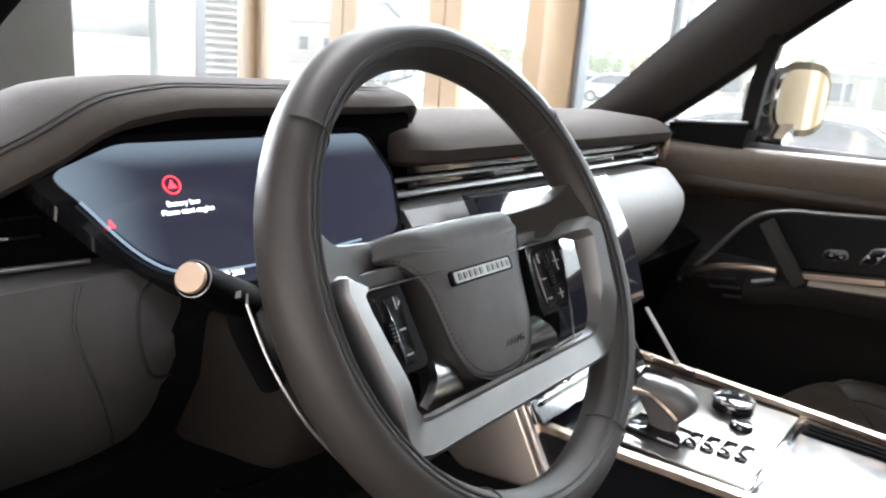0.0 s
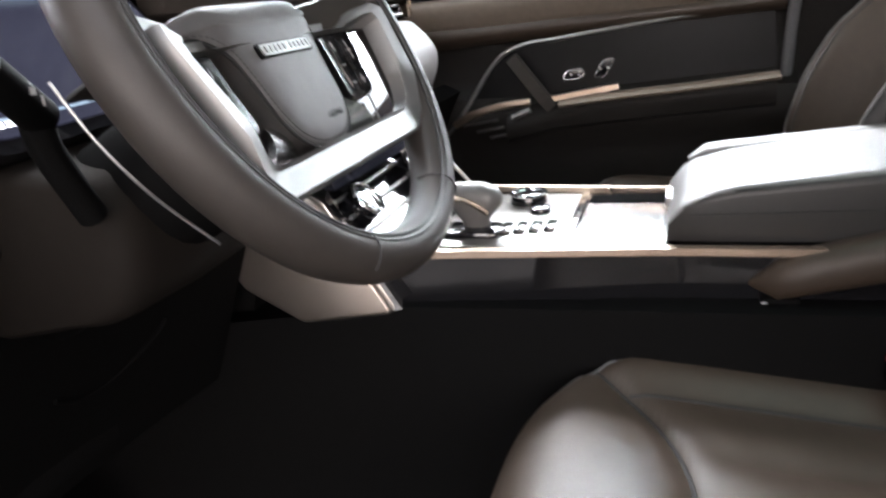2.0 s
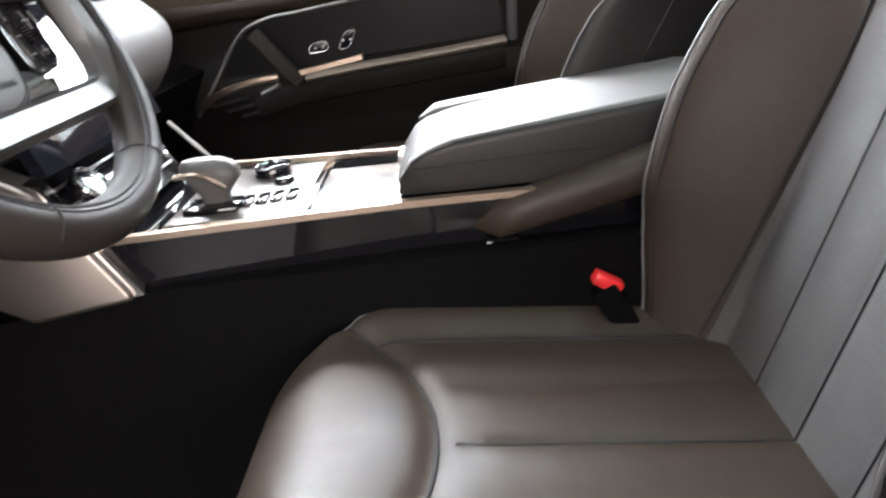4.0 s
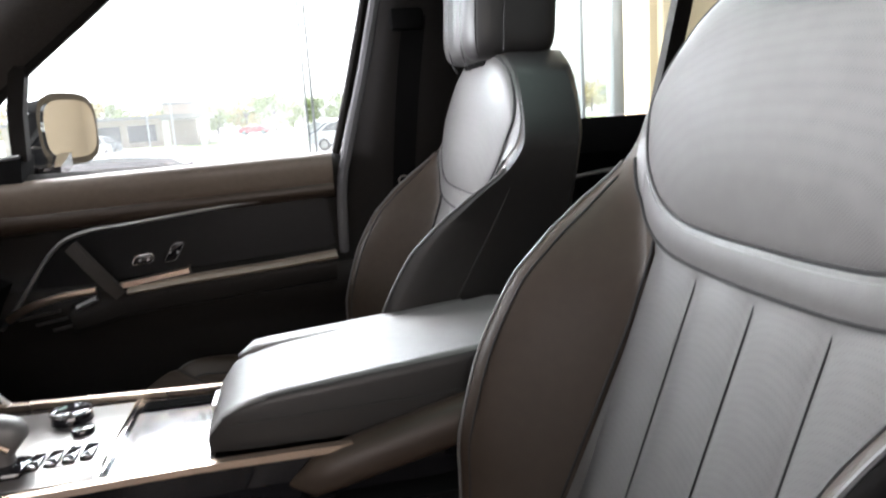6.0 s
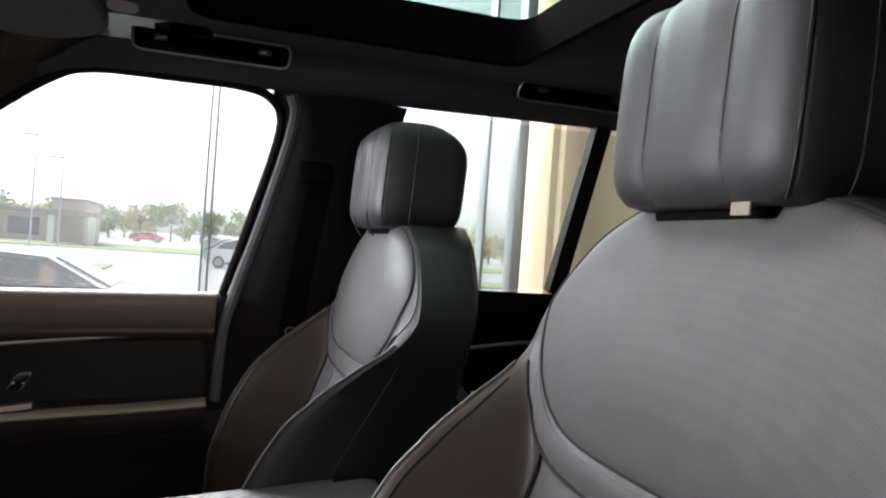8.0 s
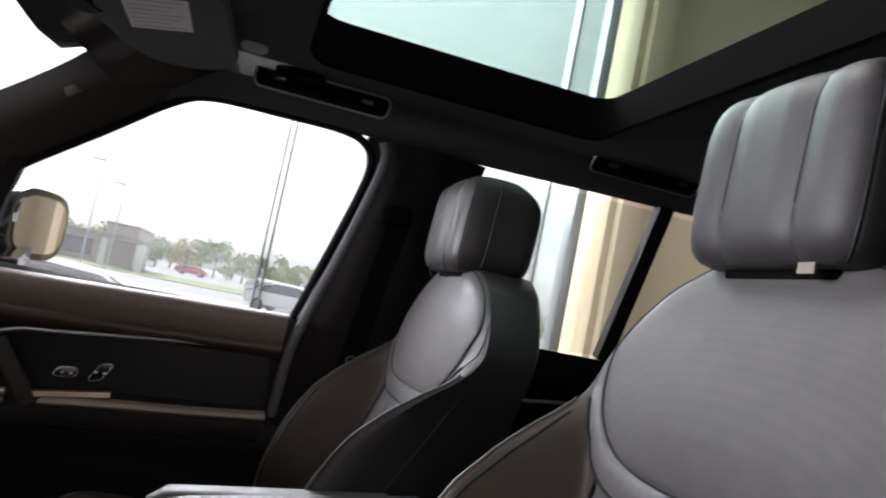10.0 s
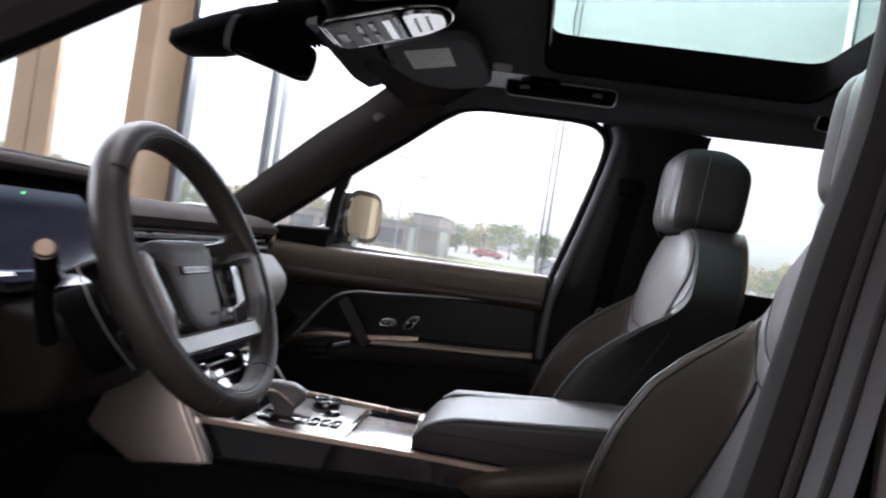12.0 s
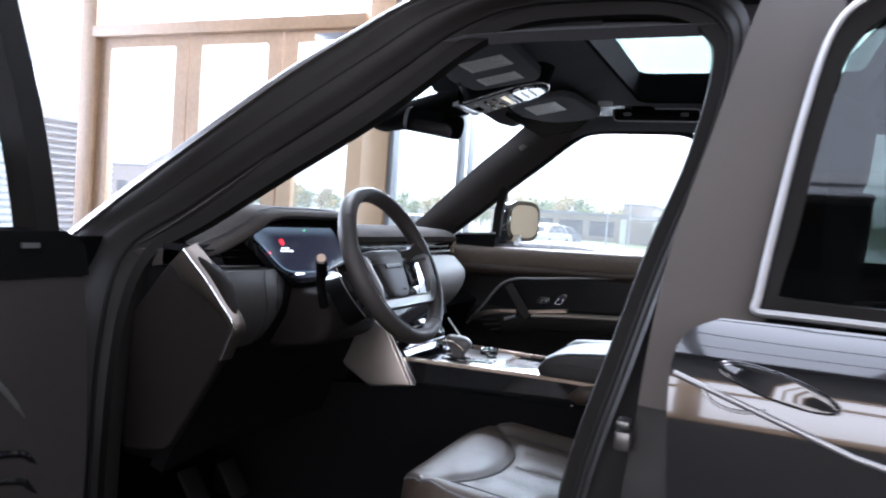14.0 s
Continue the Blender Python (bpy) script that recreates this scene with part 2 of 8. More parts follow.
TAG_CLOTH = material("cream_tag_cloth", (0.24, 0.22, 0.17), 0.8, grain=0.1)
TAG_GREY = material("grey_tag_plastic", (0.14, 0.12, 0.11), 0.6, grain=0.08)
LABEL = material("printed_label", (0.72, 0.70, 0.66), 0.6, grain=0.05)
LABEL_INK = material("label_ink", (0.36, 0.36, 0.36), 0.7)
LAMP_WHITE = material("lamp_lens", (0.5, 0.5, 0.5), 0.3, grain=0.05)
COWL = material("cowl_plastic", (0.010, 0.0084, 0.0072), 0.75, grain=0.15, scale=60, bump=0.1, spec=0.08)
ICON = material("icon_print", (0.35, 0.35, 0.35), 0.5)
MIRROR = material("mirror_glass", (0.85, 0.85, 0.85), 0.015, metal=1.0)
MIRROR_DIM = material("dimming_mirror_glass", (0.10, 0.105, 0.12), 0.03, metal=1.0)
GLASS = pane_material("car_glass", (0.93, 0.96, 0.95), 0.6)
GLASS_ROOF = pane_material("green_roof_glass", (0.52, 0.61, 0.565), 0.3)
GLASS_REAR = pane_material("rear_tinted_glass", (0.84, 0.89, 0.86), 0.6)
GLASS_DARK = pane_material("privacy_glass", (0.30, 0.33, 0.33), 1.0)
GLASS_SHOW = pane_material("showroom_glass", (0.95, 0.97, 0.97), 0.5)
# translucent veil mixed into the showroom glass, to haze the view outdoors
haze_tree = GLASS_SHOW.node_tree
haze = haze_tree.nodes.new("ShaderNodeBsdfTranslucent")
haze.inputs[0].default_value = (0.9, 0.9, 0.93, 1)
haze_noise = haze_tree.nodes.new("ShaderNodeTexNoise")
haze_noise.inputs["Scale"].default_value = 1.5
haze_range = haze_tree.nodes.new("ShaderNodeMapRange")
haze_range.inputs["To Min"].default_value = 0.025
haze_range.inputs["To Max"].default_value = 0.05
haze_mix = haze_tree.nodes.new("ShaderNodeMixShader")
haze_out = haze_tree.nodes["Material Output"]
clean = haze_out.inputs[0].links[0].from_socket
haze_tree.links.new(haze_noise.outputs[0], haze_range.inputs["Value"])
haze_tree.links.new(haze_range.outputs[0], haze_mix.inputs[0])
haze_tree.links.new(clean, haze_mix.inputs[1])
haze_tree.links.new(haze.outputs[0], haze_mix.inputs[2])
haze_tree.links.new(haze_mix.outputs[0], haze_out.inputs[0])
LEATHER_DOOR = material("door_leather", (0.100, 0.079, 0.061), 0.5, grain=0.15, scale=80, bump=0.1, spec=0.4)
ARMREST_LIT = material("lit_armrest_leather", (0.17, 0.135, 0.103), 0.45, grain=0.12, scale=80, bump=0.1, spec=0.5)
WOOD = material("pale_timber", (0.43, 0.29, 0.175), 0.5, grain=0.14, scale=25)
ALU = material("anodised_aluminium", (0.35, 0.36, 0.38), 0.4, metal=0.8, grain=0.05)
WALL_PAINT = material("white_wall_paint", (0.72, 0.72, 0.70), 0.7, grain=0.05, scale=20)
BEIGE_WALL = material("beige_wall_paint", (0.52, 0.42, 0.29), 0.7, grain=0.06, scale=15)
TILE = material("dark_floor_tile", (0.030, 0.030, 0.030), 0.32, grain=0.12, scale=12, spec=0.35)
LOUVRE = material("pale_cladding", (0.62, 0.64, 0.66), 0.5, grain=0.05)
ASPHALT = material("asphalt", (0.17, 0.168, 0.172), 0.85, grain=0.2, scale=3, coarse=0.2)
GRASS = material("grass", (0.10, 0.13, 0.035), 0.9, grain=0.3, scale=2, coarse=0.1)
LEAF = material("leaf_clumps", (0.22, 0.29, 0.08), 0.8, grain=0.5, scale=4, coarse=0.4)
LEAF_GOLD = material("autumn_leaf_clumps", (0.42, 0.35, 0.12), 0.8, grain=0.4, scale=4, coarse=0.4)
BARK = material("bark", (0.12, 0.09, 0.07), 0.9, grain=0.3)
CAR_WHITE = material("white_car_paint", (0.7, 0.71, 0.72), 0.25, coat=0.6, grain=0.02)
CAR_GREY = material("grey_car_paint", (0.16, 0.18, 0.2), 0.25, coat=0.6, grain=0.02)
CAR_RED = material("red_car_paint", (0.5, 0.02, 0.03), 0.25, coat=0.6, grain=0.02)
CAR_GLASS = material("car_window_dark", (0.03, 0.04, 0.045), 0.06)
TYRE = material("tyre_rubber", (0.02, 0.02, 0.02), 0.8)
BRICK_TAN = material("tan_brick", (0.45, 0.37, 0.31), 0.85, grain=0.15, scale=6)
CEILING_GREY = material("dark_ceiling_paint", (0.09, 0.088, 0.085), 0.8, grain=0.05, scale=10)
ROOF_GREY = material("grey_roofing", (0.22, 0.21, 0.21), 0.8, grain=0.15)


# ---- building helpers ----
def part(name, bm, mat, parent, label="", smooth=True):
    bmesh.ops.recalc_face_normals(bm, faces=bm.faces[:])
    me = bpy.data.meshes.new(name)
    if smooth:
        for f in bm.faces:
            f.smooth = True
        for e in bm.edges:
            if len(e.link_faces) == 2 and e.calc_face_angle(0) > radians(38):
                e.smooth = False
    bm.to_mesh(me)
    bm.free()
    me.materials.append(mat)
    ob = new(name, me)
    if parent is not None:
        ob.parent = parent
        ob.matrix_parent_inverse = Matrix.Translation(-parent.location)
    if label:
        ob["label"] = label
    return ob


def thing(name, label, category, group="", kind="", at=(0, 0, 0)):
    ob = new(name)
    ob.empty_display_size = 0.05
    ob.location = at
    return tagged(ob, label, category, group, kind)


def box(bm, x0, x1, y0, y1, z0, z1, r=0.0, seg=2):
    made = bmesh.ops.create_cube(bm, size=1.0, matrix=Matrix.Translation(((x0 + x1) / 2, (y0 + y1) / 2, (z0 + z1) / 2)) @ Matrix.Diagonal((x1 - x0, y1 - y0, z1 - z0, 1)))
    if r > 0:
        edges = list({e for v in made["verts"] for e in v.link_edges})
        bmesh.ops.bevel(bm, geom=edges, offset=r, segments=seg, profile=0.5, affect="EDGES")


def boxm(bm, sx, sy, sz, m, r=0.0, seg=2):
    made = bmesh.ops.create_cube(bm, size=1.0, matrix=m @ Matrix.Diagonal((sx, sy, sz, 1)))
    if r > 0:
        edges = list({e for v in made["verts"] for e in v.link_edges})
        bmesh.ops.bevel(bm, geom=edges, offset=r, segments=seg, profile=0.5, affect="EDGES")


def boxed(name, dims, mat, parent, r=0.0, label="", seg=2):
    bm = bmesh.new()
    box(bm, *dims, r=r, seg=seg)
    return part(name, bm, mat, parent, label)


def cyl(bm, a, b, r0, r1=None, n=24, bevel=0.0):
    a, b = Vector(a), Vector(b)
    d = b - a
    m = Matrix.Translation((a + b) / 2) @ d.to_track_quat("Z", "Y").to_matrix().to_4x4()
    made = bmesh.ops.create_cone(bm, cap_ends=True, segments=n, radius1=r0, radius2=r0 if r1 is None else r1, depth=d.length, matrix=m)
    if bevel > 0:
        caps = {f for v in made["verts"] for f in v.link_faces if len(f.verts) > 4}
        bmesh.ops.bevel(bm, geom=list({e for f in caps for e in f.edges}), offset=bevel, segments=2, profile=0.5, affect="EDGES")


def loft(bm, rings, closed=True, cap=True, loop=False):
    """Skin rings of points; closed: each ring is a loop; loop: the last ring joins the first."""
    vs = [[bm.verts.new(p) for p in ring] for ring in rings]
    n = len(vs[0])
    pairs = list(zip(vs, vs[1:])) + ([(vs[-1], vs[0])] if loop else [])
    for a, b in pairs:
        for i in range(n if closed else n - 1):
            j = (i + 1) % n
            bm.faces.new((a[i], a[j], b[j], b[i]))
    if cap and closed and not loop:
        bm.faces.new(vs[0])
        bm.faces.new(vs[-1])
    return vs


def frames_along(path, up=Vector((0, 0, 1)), closed=False):
    pts = [Vector(p) for p in path]
    out = []
    n = len(pts)
    for i, p in enumerate(pts):
        a = pts[(i - 1) % n] if closed or i > 0 else p
        b = pts[(i + 1) % n] if closed or i < n - 1 else p
        t = (b - a).normalized()
        side = t.cross(up)
        if side.length < 1e-4:
            side = t.cross(Vector((0, 1, 0)))
        side.normalize()
        out.append((p, side, side.cross(t).normalized()))
    return out


def sweep(bm, path, profile, up=Vector((0, 0, 1)), closed=False):
    """Sweep a closed profile of (side, up) pairs along a path."""
    rings = [[p + s * a + u * b for a, b in profile] for p, s, u in frames_along(path, up, closed)]
    loft(bm, rings, True, not closed, closed)


def circle(r, n=10, ry=None):
    return [(r * math.cos(2 * math.pi * i / n), (r if ry is None else ry) * math.sin(2 * math.pi * i / n)) for i in range(n)]


def tube(bm, path, r, n=8, closed=False, up=Vector((0, 0, 1))):
    sweep(bm, path, circle(r, n), up, closed)


def smooth_path(pts, per=6, closed=False):
    """Catmull-Rom through the points."""
    pts = [Vector(p) for p in pts]
    n = len(pts)
    out = []
    for i in range(n if closed else n - 1):
        p0 = pts[(i - 1) % n] if closed or i > 0 else pts[i]
        p1, p2 = pts[i], pts[(i + 1) % n]
        p3 = pts[(i + 2) % n] if closed or i < n - 2 else p2
        for k in range(per):
            t = k / per
            out.append(0.5 * ((2 * p1) + (p2 - p0) * t + (2 * p0 - 5 * p1 + 4 * p2 - p3) * t * t + (3 * p1 - p0 - 3 * p2 + p3) * t ** 3))
    if not closed:
        out.append(pts[-1])
    return out


def rounded(pts, r, seg=4):
    """Round the corners of a closed polygon (2D or 3D)."""
    pts = [Vector(p) for p in pts]
    out = []
    n = len(pts)
    for i, p in enumerate(pts):
        a, b = pts[i - 1], pts[(i + 1) % n]
        rr = min(r, (a - p).length * 0.45, (b - p).length * 0.45)
        s, e = p + (a - p).normalized() * rr, p + (b - p).normalized() * rr
        for k in range(seg + 1):
            t = k / seg
            out.append(s * (1 - t) ** 2 + p * 2 * t * (1 - t) + e * t * t)
    return out


def prism(bm, outline, vec, inset=0.0):
    """Extrude a closed outline of 3D points along vec."""
    vec = Vector(vec)
    loft(bm, [[Vector(p) for p in outline], [Vector(p) + vec for p in outline]])


def soft_prism(bm, outline, vec, r=0.004):
    """Extruded outline with its far edge rolled over."""
    vec = Vector(vec)
    pts = [Vector(p) for p in outline]
    c = sum(pts, Vector()) / len(pts)
    h = vec.length
    d = vec.normalized()
    rings = [pts]
    for k in range(4):
        a = math.pi / 2 * k / 3
        off = d * (h - r + r * math.sin(a))
        rings.append([p + (c - p).normalized() * r * (1 - math.cos(a)) + off for p in pts])
    loft(bm, rings)


def resample(loop, n, closed=True):
    pts = [Vector(p) for p in loop]
    if closed:
        pts = pts + [pts[0]]
    ls = [0.0]
    for a, b in zip(pts, pts[1:]):
        ls.append(ls[-1] + (b - a).length)
    out = []
    k = 0
    for i in range(n):
        s = ls[-1] * i / (n if closed else n - 1)
        while k < len(ls) - 2 and ls[k + 1] < s:
            k += 1
        t = (s - ls[k]) / max(1e-9, ls[k + 1] - ls[k])
        out.append(pts[k].lerp(pts[k + 1], min(1, t)))
    return out


def strip(bm, a, b, bulge, n=6, thick=0.012, count=24):
    """A curved band between two lines, bulged, with thickness away from the bulge."""
    a, b = resample(a, count, False), resample(b, count, False)
    bulge = Vector(bulge)
    nrm = bulge.normalized()
    rings = []
    for p, q in zip(a, b):
        front = [p.lerp(q, i / n) + bulge * math.sin(math.pi * i / n) for i in range(n + 1)]
        back = [v - nrm * thick for v in reversed(front)]
        rings.append(front + back)
    loft(bm, rings)


def ring_plate(bm, outer, inner, vec, n=96):
    """A plate with a hole, between two loops, with thickness along vec."""
    vec = Vector(vec)
    c = sum((Vector(p) for p in inner), Vector()) / len(inner)
    o = resample(outer, n)
    i_ = resample(inner, n)
    k = min(range(n), key=lambda s: sum((o[j] - i_[(j + s) % n]).length for j in range(0, n, 6)))
    i_ = [i_[(j + k) % n] for j in range(n)]
    loft(bm, [o, i_, [p + vec for p in i_], [p + vec for p in o]], True, False, True)


def sheet(bm, f, nu, nv, thick):
    """A grid surface f(u, v), given thickness downwards along its normal."""
    vs = [[bm.verts.new(f(i / nu, j / nv)) for j in range(nv + 1)] for i in range(nu + 1)]
    faces = [bm.faces.new((vs[i][j], vs[i + 1][j], vs[i + 1][j + 1], vs[i][j + 1])) for i in range(nu) for j in range(nv)]
    bmesh.ops.recalc_face_normals(bm, faces=faces)
    if thick:
        bmesh.ops.solidify(bm, geom=faces, thickness=thick)


def lerp_table(table, x):
    """Monotone smooth value from a sorted table of (x, value)."""
    if x <= table[0][0]:
        return table[0][1]
    if x >= table[-1][0]:
        return table[-1][1]
    sl = [(q[1] - p[1]) / (q[0] - p[0]) for p, q in zip(table, table[1:])]
    for i in range(len(sl)):
        (a, va), (b, vb) = table[i], table[i + 1]
        if x <= b:
            def tangent(k):
                if k == 0:
                    return sl[0]
                if k == len(sl):
                    return sl[-1]
                if sl[k - 1] * sl[k] <= 0:
                    return 0.0
                return 2 * sl[k - 1] * sl[k] / (sl[k - 1] + sl[k])
            h = b - a
            t = (x - a) / h
            return (2 * t ** 3 - 3 * t * t + 1) * va + (t ** 3 - 2 * t * t + t) * h * tangent(i) + (3 * t * t - 2 * t ** 3) * vb + (t ** 3 - t * t) * h * tangent(i + 1)


def lettering(name, words, size, m, mat, parent, depth=0.0004):
    cu = bpy.data.curves.new(name, "FONT")
    cu.body = words
    cu.size = size
    cu.extrude = depth
    cu.align_x = "LEFT"
    tmp = bpy.data.objects.new(name, cu)
    scene.collection.objects.link(tmp)
    dg = bpy.context.evaluated_depsgraph_get()
    me = bpy.data.meshes.new_from_object(tmp.evaluated_get(dg))
    bpy.data.objects.remove(tmp)
    me.materials.clear()
    me.materials.append(mat)
    ob = new(name, me)
    ob.matrix_world = m
    if parent is not None:
        ob.parent = parent
        ob.matrix_parent_inverse = Matrix.Translation(-parent.location)
    return ob


# ---- the car's shell ----
def rp(y, z, off=0.0):
    """Inner glass plane of the right-hand doors."""
    return Vector((0.72 - 0.26 * (z - 1.24) + off, y, z))


def roof_z(x, y):
    """Headliner height."""
    front = max(0.0, y + 0.15)
    return 1.805 - 0.25 * min(abs(x), 0.42) ** 2 - 1.2 * front * front


car = thing("car_shell", "dark metallic luxury SUV body with its driver's side open", "car", at=(0, 0, 0))

# headliner with the roof opening
SUN_X, SUN_F, SUN_B = 0.405, -0.352, -0.945
bm = bmesh.new()
hole = rounded([(-SUN_X, SUN_F, 0), (SUN_X, SUN_F, 0), (SUN_X, SUN_B, 0), (-SUN_X, SUN_B, 0)], 0.05, 5)
outer = [(-0.53, -0.02, 0), (0.0, 0.12, 0), (0.56, 0.07, 0), (0.60, -0.5, 0), (0.60, -2.3, 0), (-0.60, -2.3, 0), (-0.60, -0.5, 0)]
n = 120
o, i_ = resample(outer, n), resample(hole, n)
k = min(range(n), key=lambda s: sum((o[j] - i_[(j + s) % n]).length for j in range(0, n, 5)))
i_ = [i_[(j + k) % n] for j in range(n)]
rings = []
for q in range(9):
    t = q / 8
    rings.append([Vector((p.lerp(h, t).x, p.lerp(h, t).y, roof_z(p.lerp(h, t).x, p.lerp(h, t).y))) for p, h in zip(o, i_)])
rings.append([Vector((h.x, h.y, roof_z(h.x, h.y) + 0.005)) for h in i_])
rings.append([Vector((p.x, p.y, roof_z(p.x, p.y) + 0.02)) for p in o])
loft(bm, rings, True, False, True)
part("headliner", bm, HEADLINER, car, "dark grey fabric headliner")
bm = bmesh.new()
lip = [Vector((h.x, h.y, roof_z(h.x, h.y) - 0.004)) for h in hole]
loft(bm, [[p + Vector((0, 0, 0.006)) for p in lip], [p.lerp(Vector((0, -0.65, p.z)), 0.01) for p in lip], [p.lerp(Vector((0, -0.65, p.z)), 0.03) + Vector((0, 0, 0.004)) for p in lip], [Vector((p.lerp(Vector((0, -0.65, 0)), 0.03).x, p.lerp(Vector((0, -0.65, 0)), 0.03).y, 1.850 - 0.03 * p.x * p.x)) for p in lip], [Vector((p.x, p.y, 1.850 - 0.03 * p.x * p.x)) for p in lip]], True, False, True)
part("roof_opening_trim", bm, CARPET, car, "black trim round the glass roof opening")
bm = bmesh.new()
sheet(bm, lambda u, v: (-0.52 + 1.04 * u, -0.28 - 0.9 * v, 1.864 - 0.02 * (2 * u - 1) ** 2), 12, 8, 0.004)
glass = part("roof_glass", bm, GLASS_ROOF, car, "green-tinted panoramic roof glass")
glass.visible_shadow = False
bm = bmesh.new()
sheet(bm, lambda u, v: (-0.62 + 1.24 * u, -1.22 - 1.1 * v, 1.865 - 0.07 * (2 * u - 1) ** 2), 12, 8, 0.02)
part("roof_panel", bm, PAINT_BLACK, car, "gloss black roof skin")
for s in (-1, 1):
    bm = bmesh.new()
    sheet(bm, lambda u, v: (s * (0.50 + 0.15 * u), -0.30 - 2.05 * v, 1.850 - 0.05 * u), 3, 12, 0.02)
    part("roof_rail", bm, PAINT_BLACK, car, "gloss black roof rail")
bm = bmesh.new()
sheet(bm, lambda u, v: (-0.6 + 1.2 * u, 0.13 - 0.42 * v - 0.16 * (2 * u - 1) ** 2, 1.79 + 0.06 * min(1, 2 * v) - 0.10 * (2 * u - 1) ** 2), 14, 6, 0.03)
part("windscreen_header", bm, PAINT_BLACK, car, "black roof edge above the windscreen")

# windscreen
bm = bmesh.new()


def screen_pt(u, v):
    x = (2 * u - 1) * (0.665 - 0.075 * v)
    bow = 1 - (2 * u - 1) ** 2
    return (x, 0.50 - 0.47 * v + 0.14 * bow * (1 - 0.6 * v), 1.31 + 0.40 * v + 0.02 * bow + 0.035 * bow * v)


sheet(bm, screen_pt, 14, 8, 0.005)
glass = part("windscreen", bm, GLASS, car, "clear windscreen glass")
glass.visible_shadow = False


def side_shell(s):
    """Pillars and rail inside one side of the car; s is 1 for the right, -1 for the left."""
    def m(p):
        return Vector((s * p[0], p[1], p[2]))
    # A pillar trim between the windscreen and the side window
    screen_edge = [(0.67, 0.56, 1.29), (0.645, 0.45, 1.362), (0.62, 0.32, 1.475), (0.600, 0.20, 1.58), (0.580, 0.09, 1.664), (0.541, 0.02, 1.715)]
    window_edge = [rp(0.44, 1.27), rp(0.335, 1.33), rp(0.20, 1.425), rp(0.10, 1.505), rp(-0.02, 1.594), rp(-0.14, 1.68)]
    bm = bmesh.new()
    strip(bm, [m(p) for p in smooth_path(screen_edge)], [m(p) for p in smooth_path(window_edge)], (-0.022 * s, -0.012, 0.004), 8, 0.03, 30)
    a = part("a_pillar_trim", bm, PILLAR_TRIM, car, "dark fabric-trimmed windscreen pillar")
    # tag on the pillar
    if s > 0:
        bm = bmesh.new()
        boxm(bm, 0.006, 0.032, 0.017, Matrix.Translation((0.5795, 0.039, 1.641)) @ Matrix.Rotation(radians(10), 4, "Z") @ Matrix.Rotation(radians(-38), 4, "X"), 0.002)
        part("pillar_tag", bm, TAG_GREY, a, "small grey airbag tag")
    # side rail above the windows
    top = [(0.570, 0.03, 1.725), (0.535, -0.10, 1.748), (0.515, -0.25, 1.764), (0.512, -0.8, 1.768), (0.512, -1.4, 1.768), (0.50, -2.2, 1.75)]
    low = [rp(-0.125, 1.665), rp(-0.20, 1.694), rp(-0.34, 1.699), rp(-0.80, 1.702), rp(-1.4, 1.715), rp(-2.2, 1.70)]
    bm = bmesh.new()
    strip(bm, [m(p) for p in top], [m(p) for p in low], (-0.014 * s, 0, -0.006), 6, 0.03, 40)
    part("side_rail_trim", bm, HEADLINER, car, "dark fabric rail above the side windows")
    # B pillar trim
    fr = [rp(-0.515, 1.70), rp(-0.535, 1.62), rp(-0.50, 1.45), rp(-0.46, 1.28), rp(-0.44, 1.05), rp(-0.44, 0.7)]
    bk = [rp(-0.78, 1.70), rp(-0.765, 1.62), rp(-0.74, 1.45), rp(-0.72, 1.28), rp(-0.72, 1.05), rp(-0.72, 0.7)]
    if s < 0:
        fr = [(0.615, -0.665, 1.70), (0.64, -0.66, 1.60), (0.68, -0.62, 1.45), (0.725, -0.57, 1.28), (0.785, -0.525, 1.05), (0.82, -0.51, 0.7)]
        bk = [(x - 0.03, -0.80, z) for x, y, z in fr]
    bm = bmesh.new()
    strip(bm, [m(p) for p in fr], [m(p) for p in bk], (-(0.035 if s > 0 else 0.008) * s, 0, 0), 8, 0.03, 20)
    part("b_pillar_trim", bm, CARD_BLACK, car, "dark centre pillar trim")
    # rear quarter
    fr = [rp(-1.95, 1.71), rp(-1.9, 1.5), rp(-1.85, 1.3), rp(-1.85, 0.8)]
    bk = [rp(-2.4, 1.71), rp(-2.4, 1.5), rp(-2.4, 1.3), rp(-2.4, 0.8)]
    bm = bmesh.new()
    strip(bm, [m(p) for p in fr], [m(p) for p in bk], (-0.03 * s, 0, 0), 6, 0.03, 12)
    part("rear_pillar_trim", bm, PILLAR_TRIM, car)


side_shell(1)
side_shell(-1)

# floor, bulkhead and tail of the cabin
bm = bmesh.new()
box(bm, -0.80, 0.80, -2.4, 0.9, 0.48, 0.56)
part("cabin_floor", bm, CARPET, car, "black carpeted floor")
bm = bmesh.new()
sheet(bm, lambda u, v: (-0.80 + 1.6 * u, 0.62 - 0.12 * math.sin(v * 2.2) + 0.15 * (1 - v), 0.55 + 0.75 * v), 8, 10, 0.03)
part("bulkhead", bm, CARPET, car)
bm = bmesh.new()
box(bm, -0.75, 0.75, -2.42, -2.36, 0.5, 1.25)
part("tail_panel", bm, SOFT_BLACK, car)
bm = bmesh.new()
sheet(bm, lambda u, v: (-0.62 + 1.24 * u, -2.40 + 0.12 * v, 1.25 + 0.48 * v), 8, 4, 0.005)
g = part("rear_window", bm, GLASS_DARK, car, "tinted tailgate glass")
# right outer skin and bonnet, seen by reflections and through the glass
bm = bmesh.new()
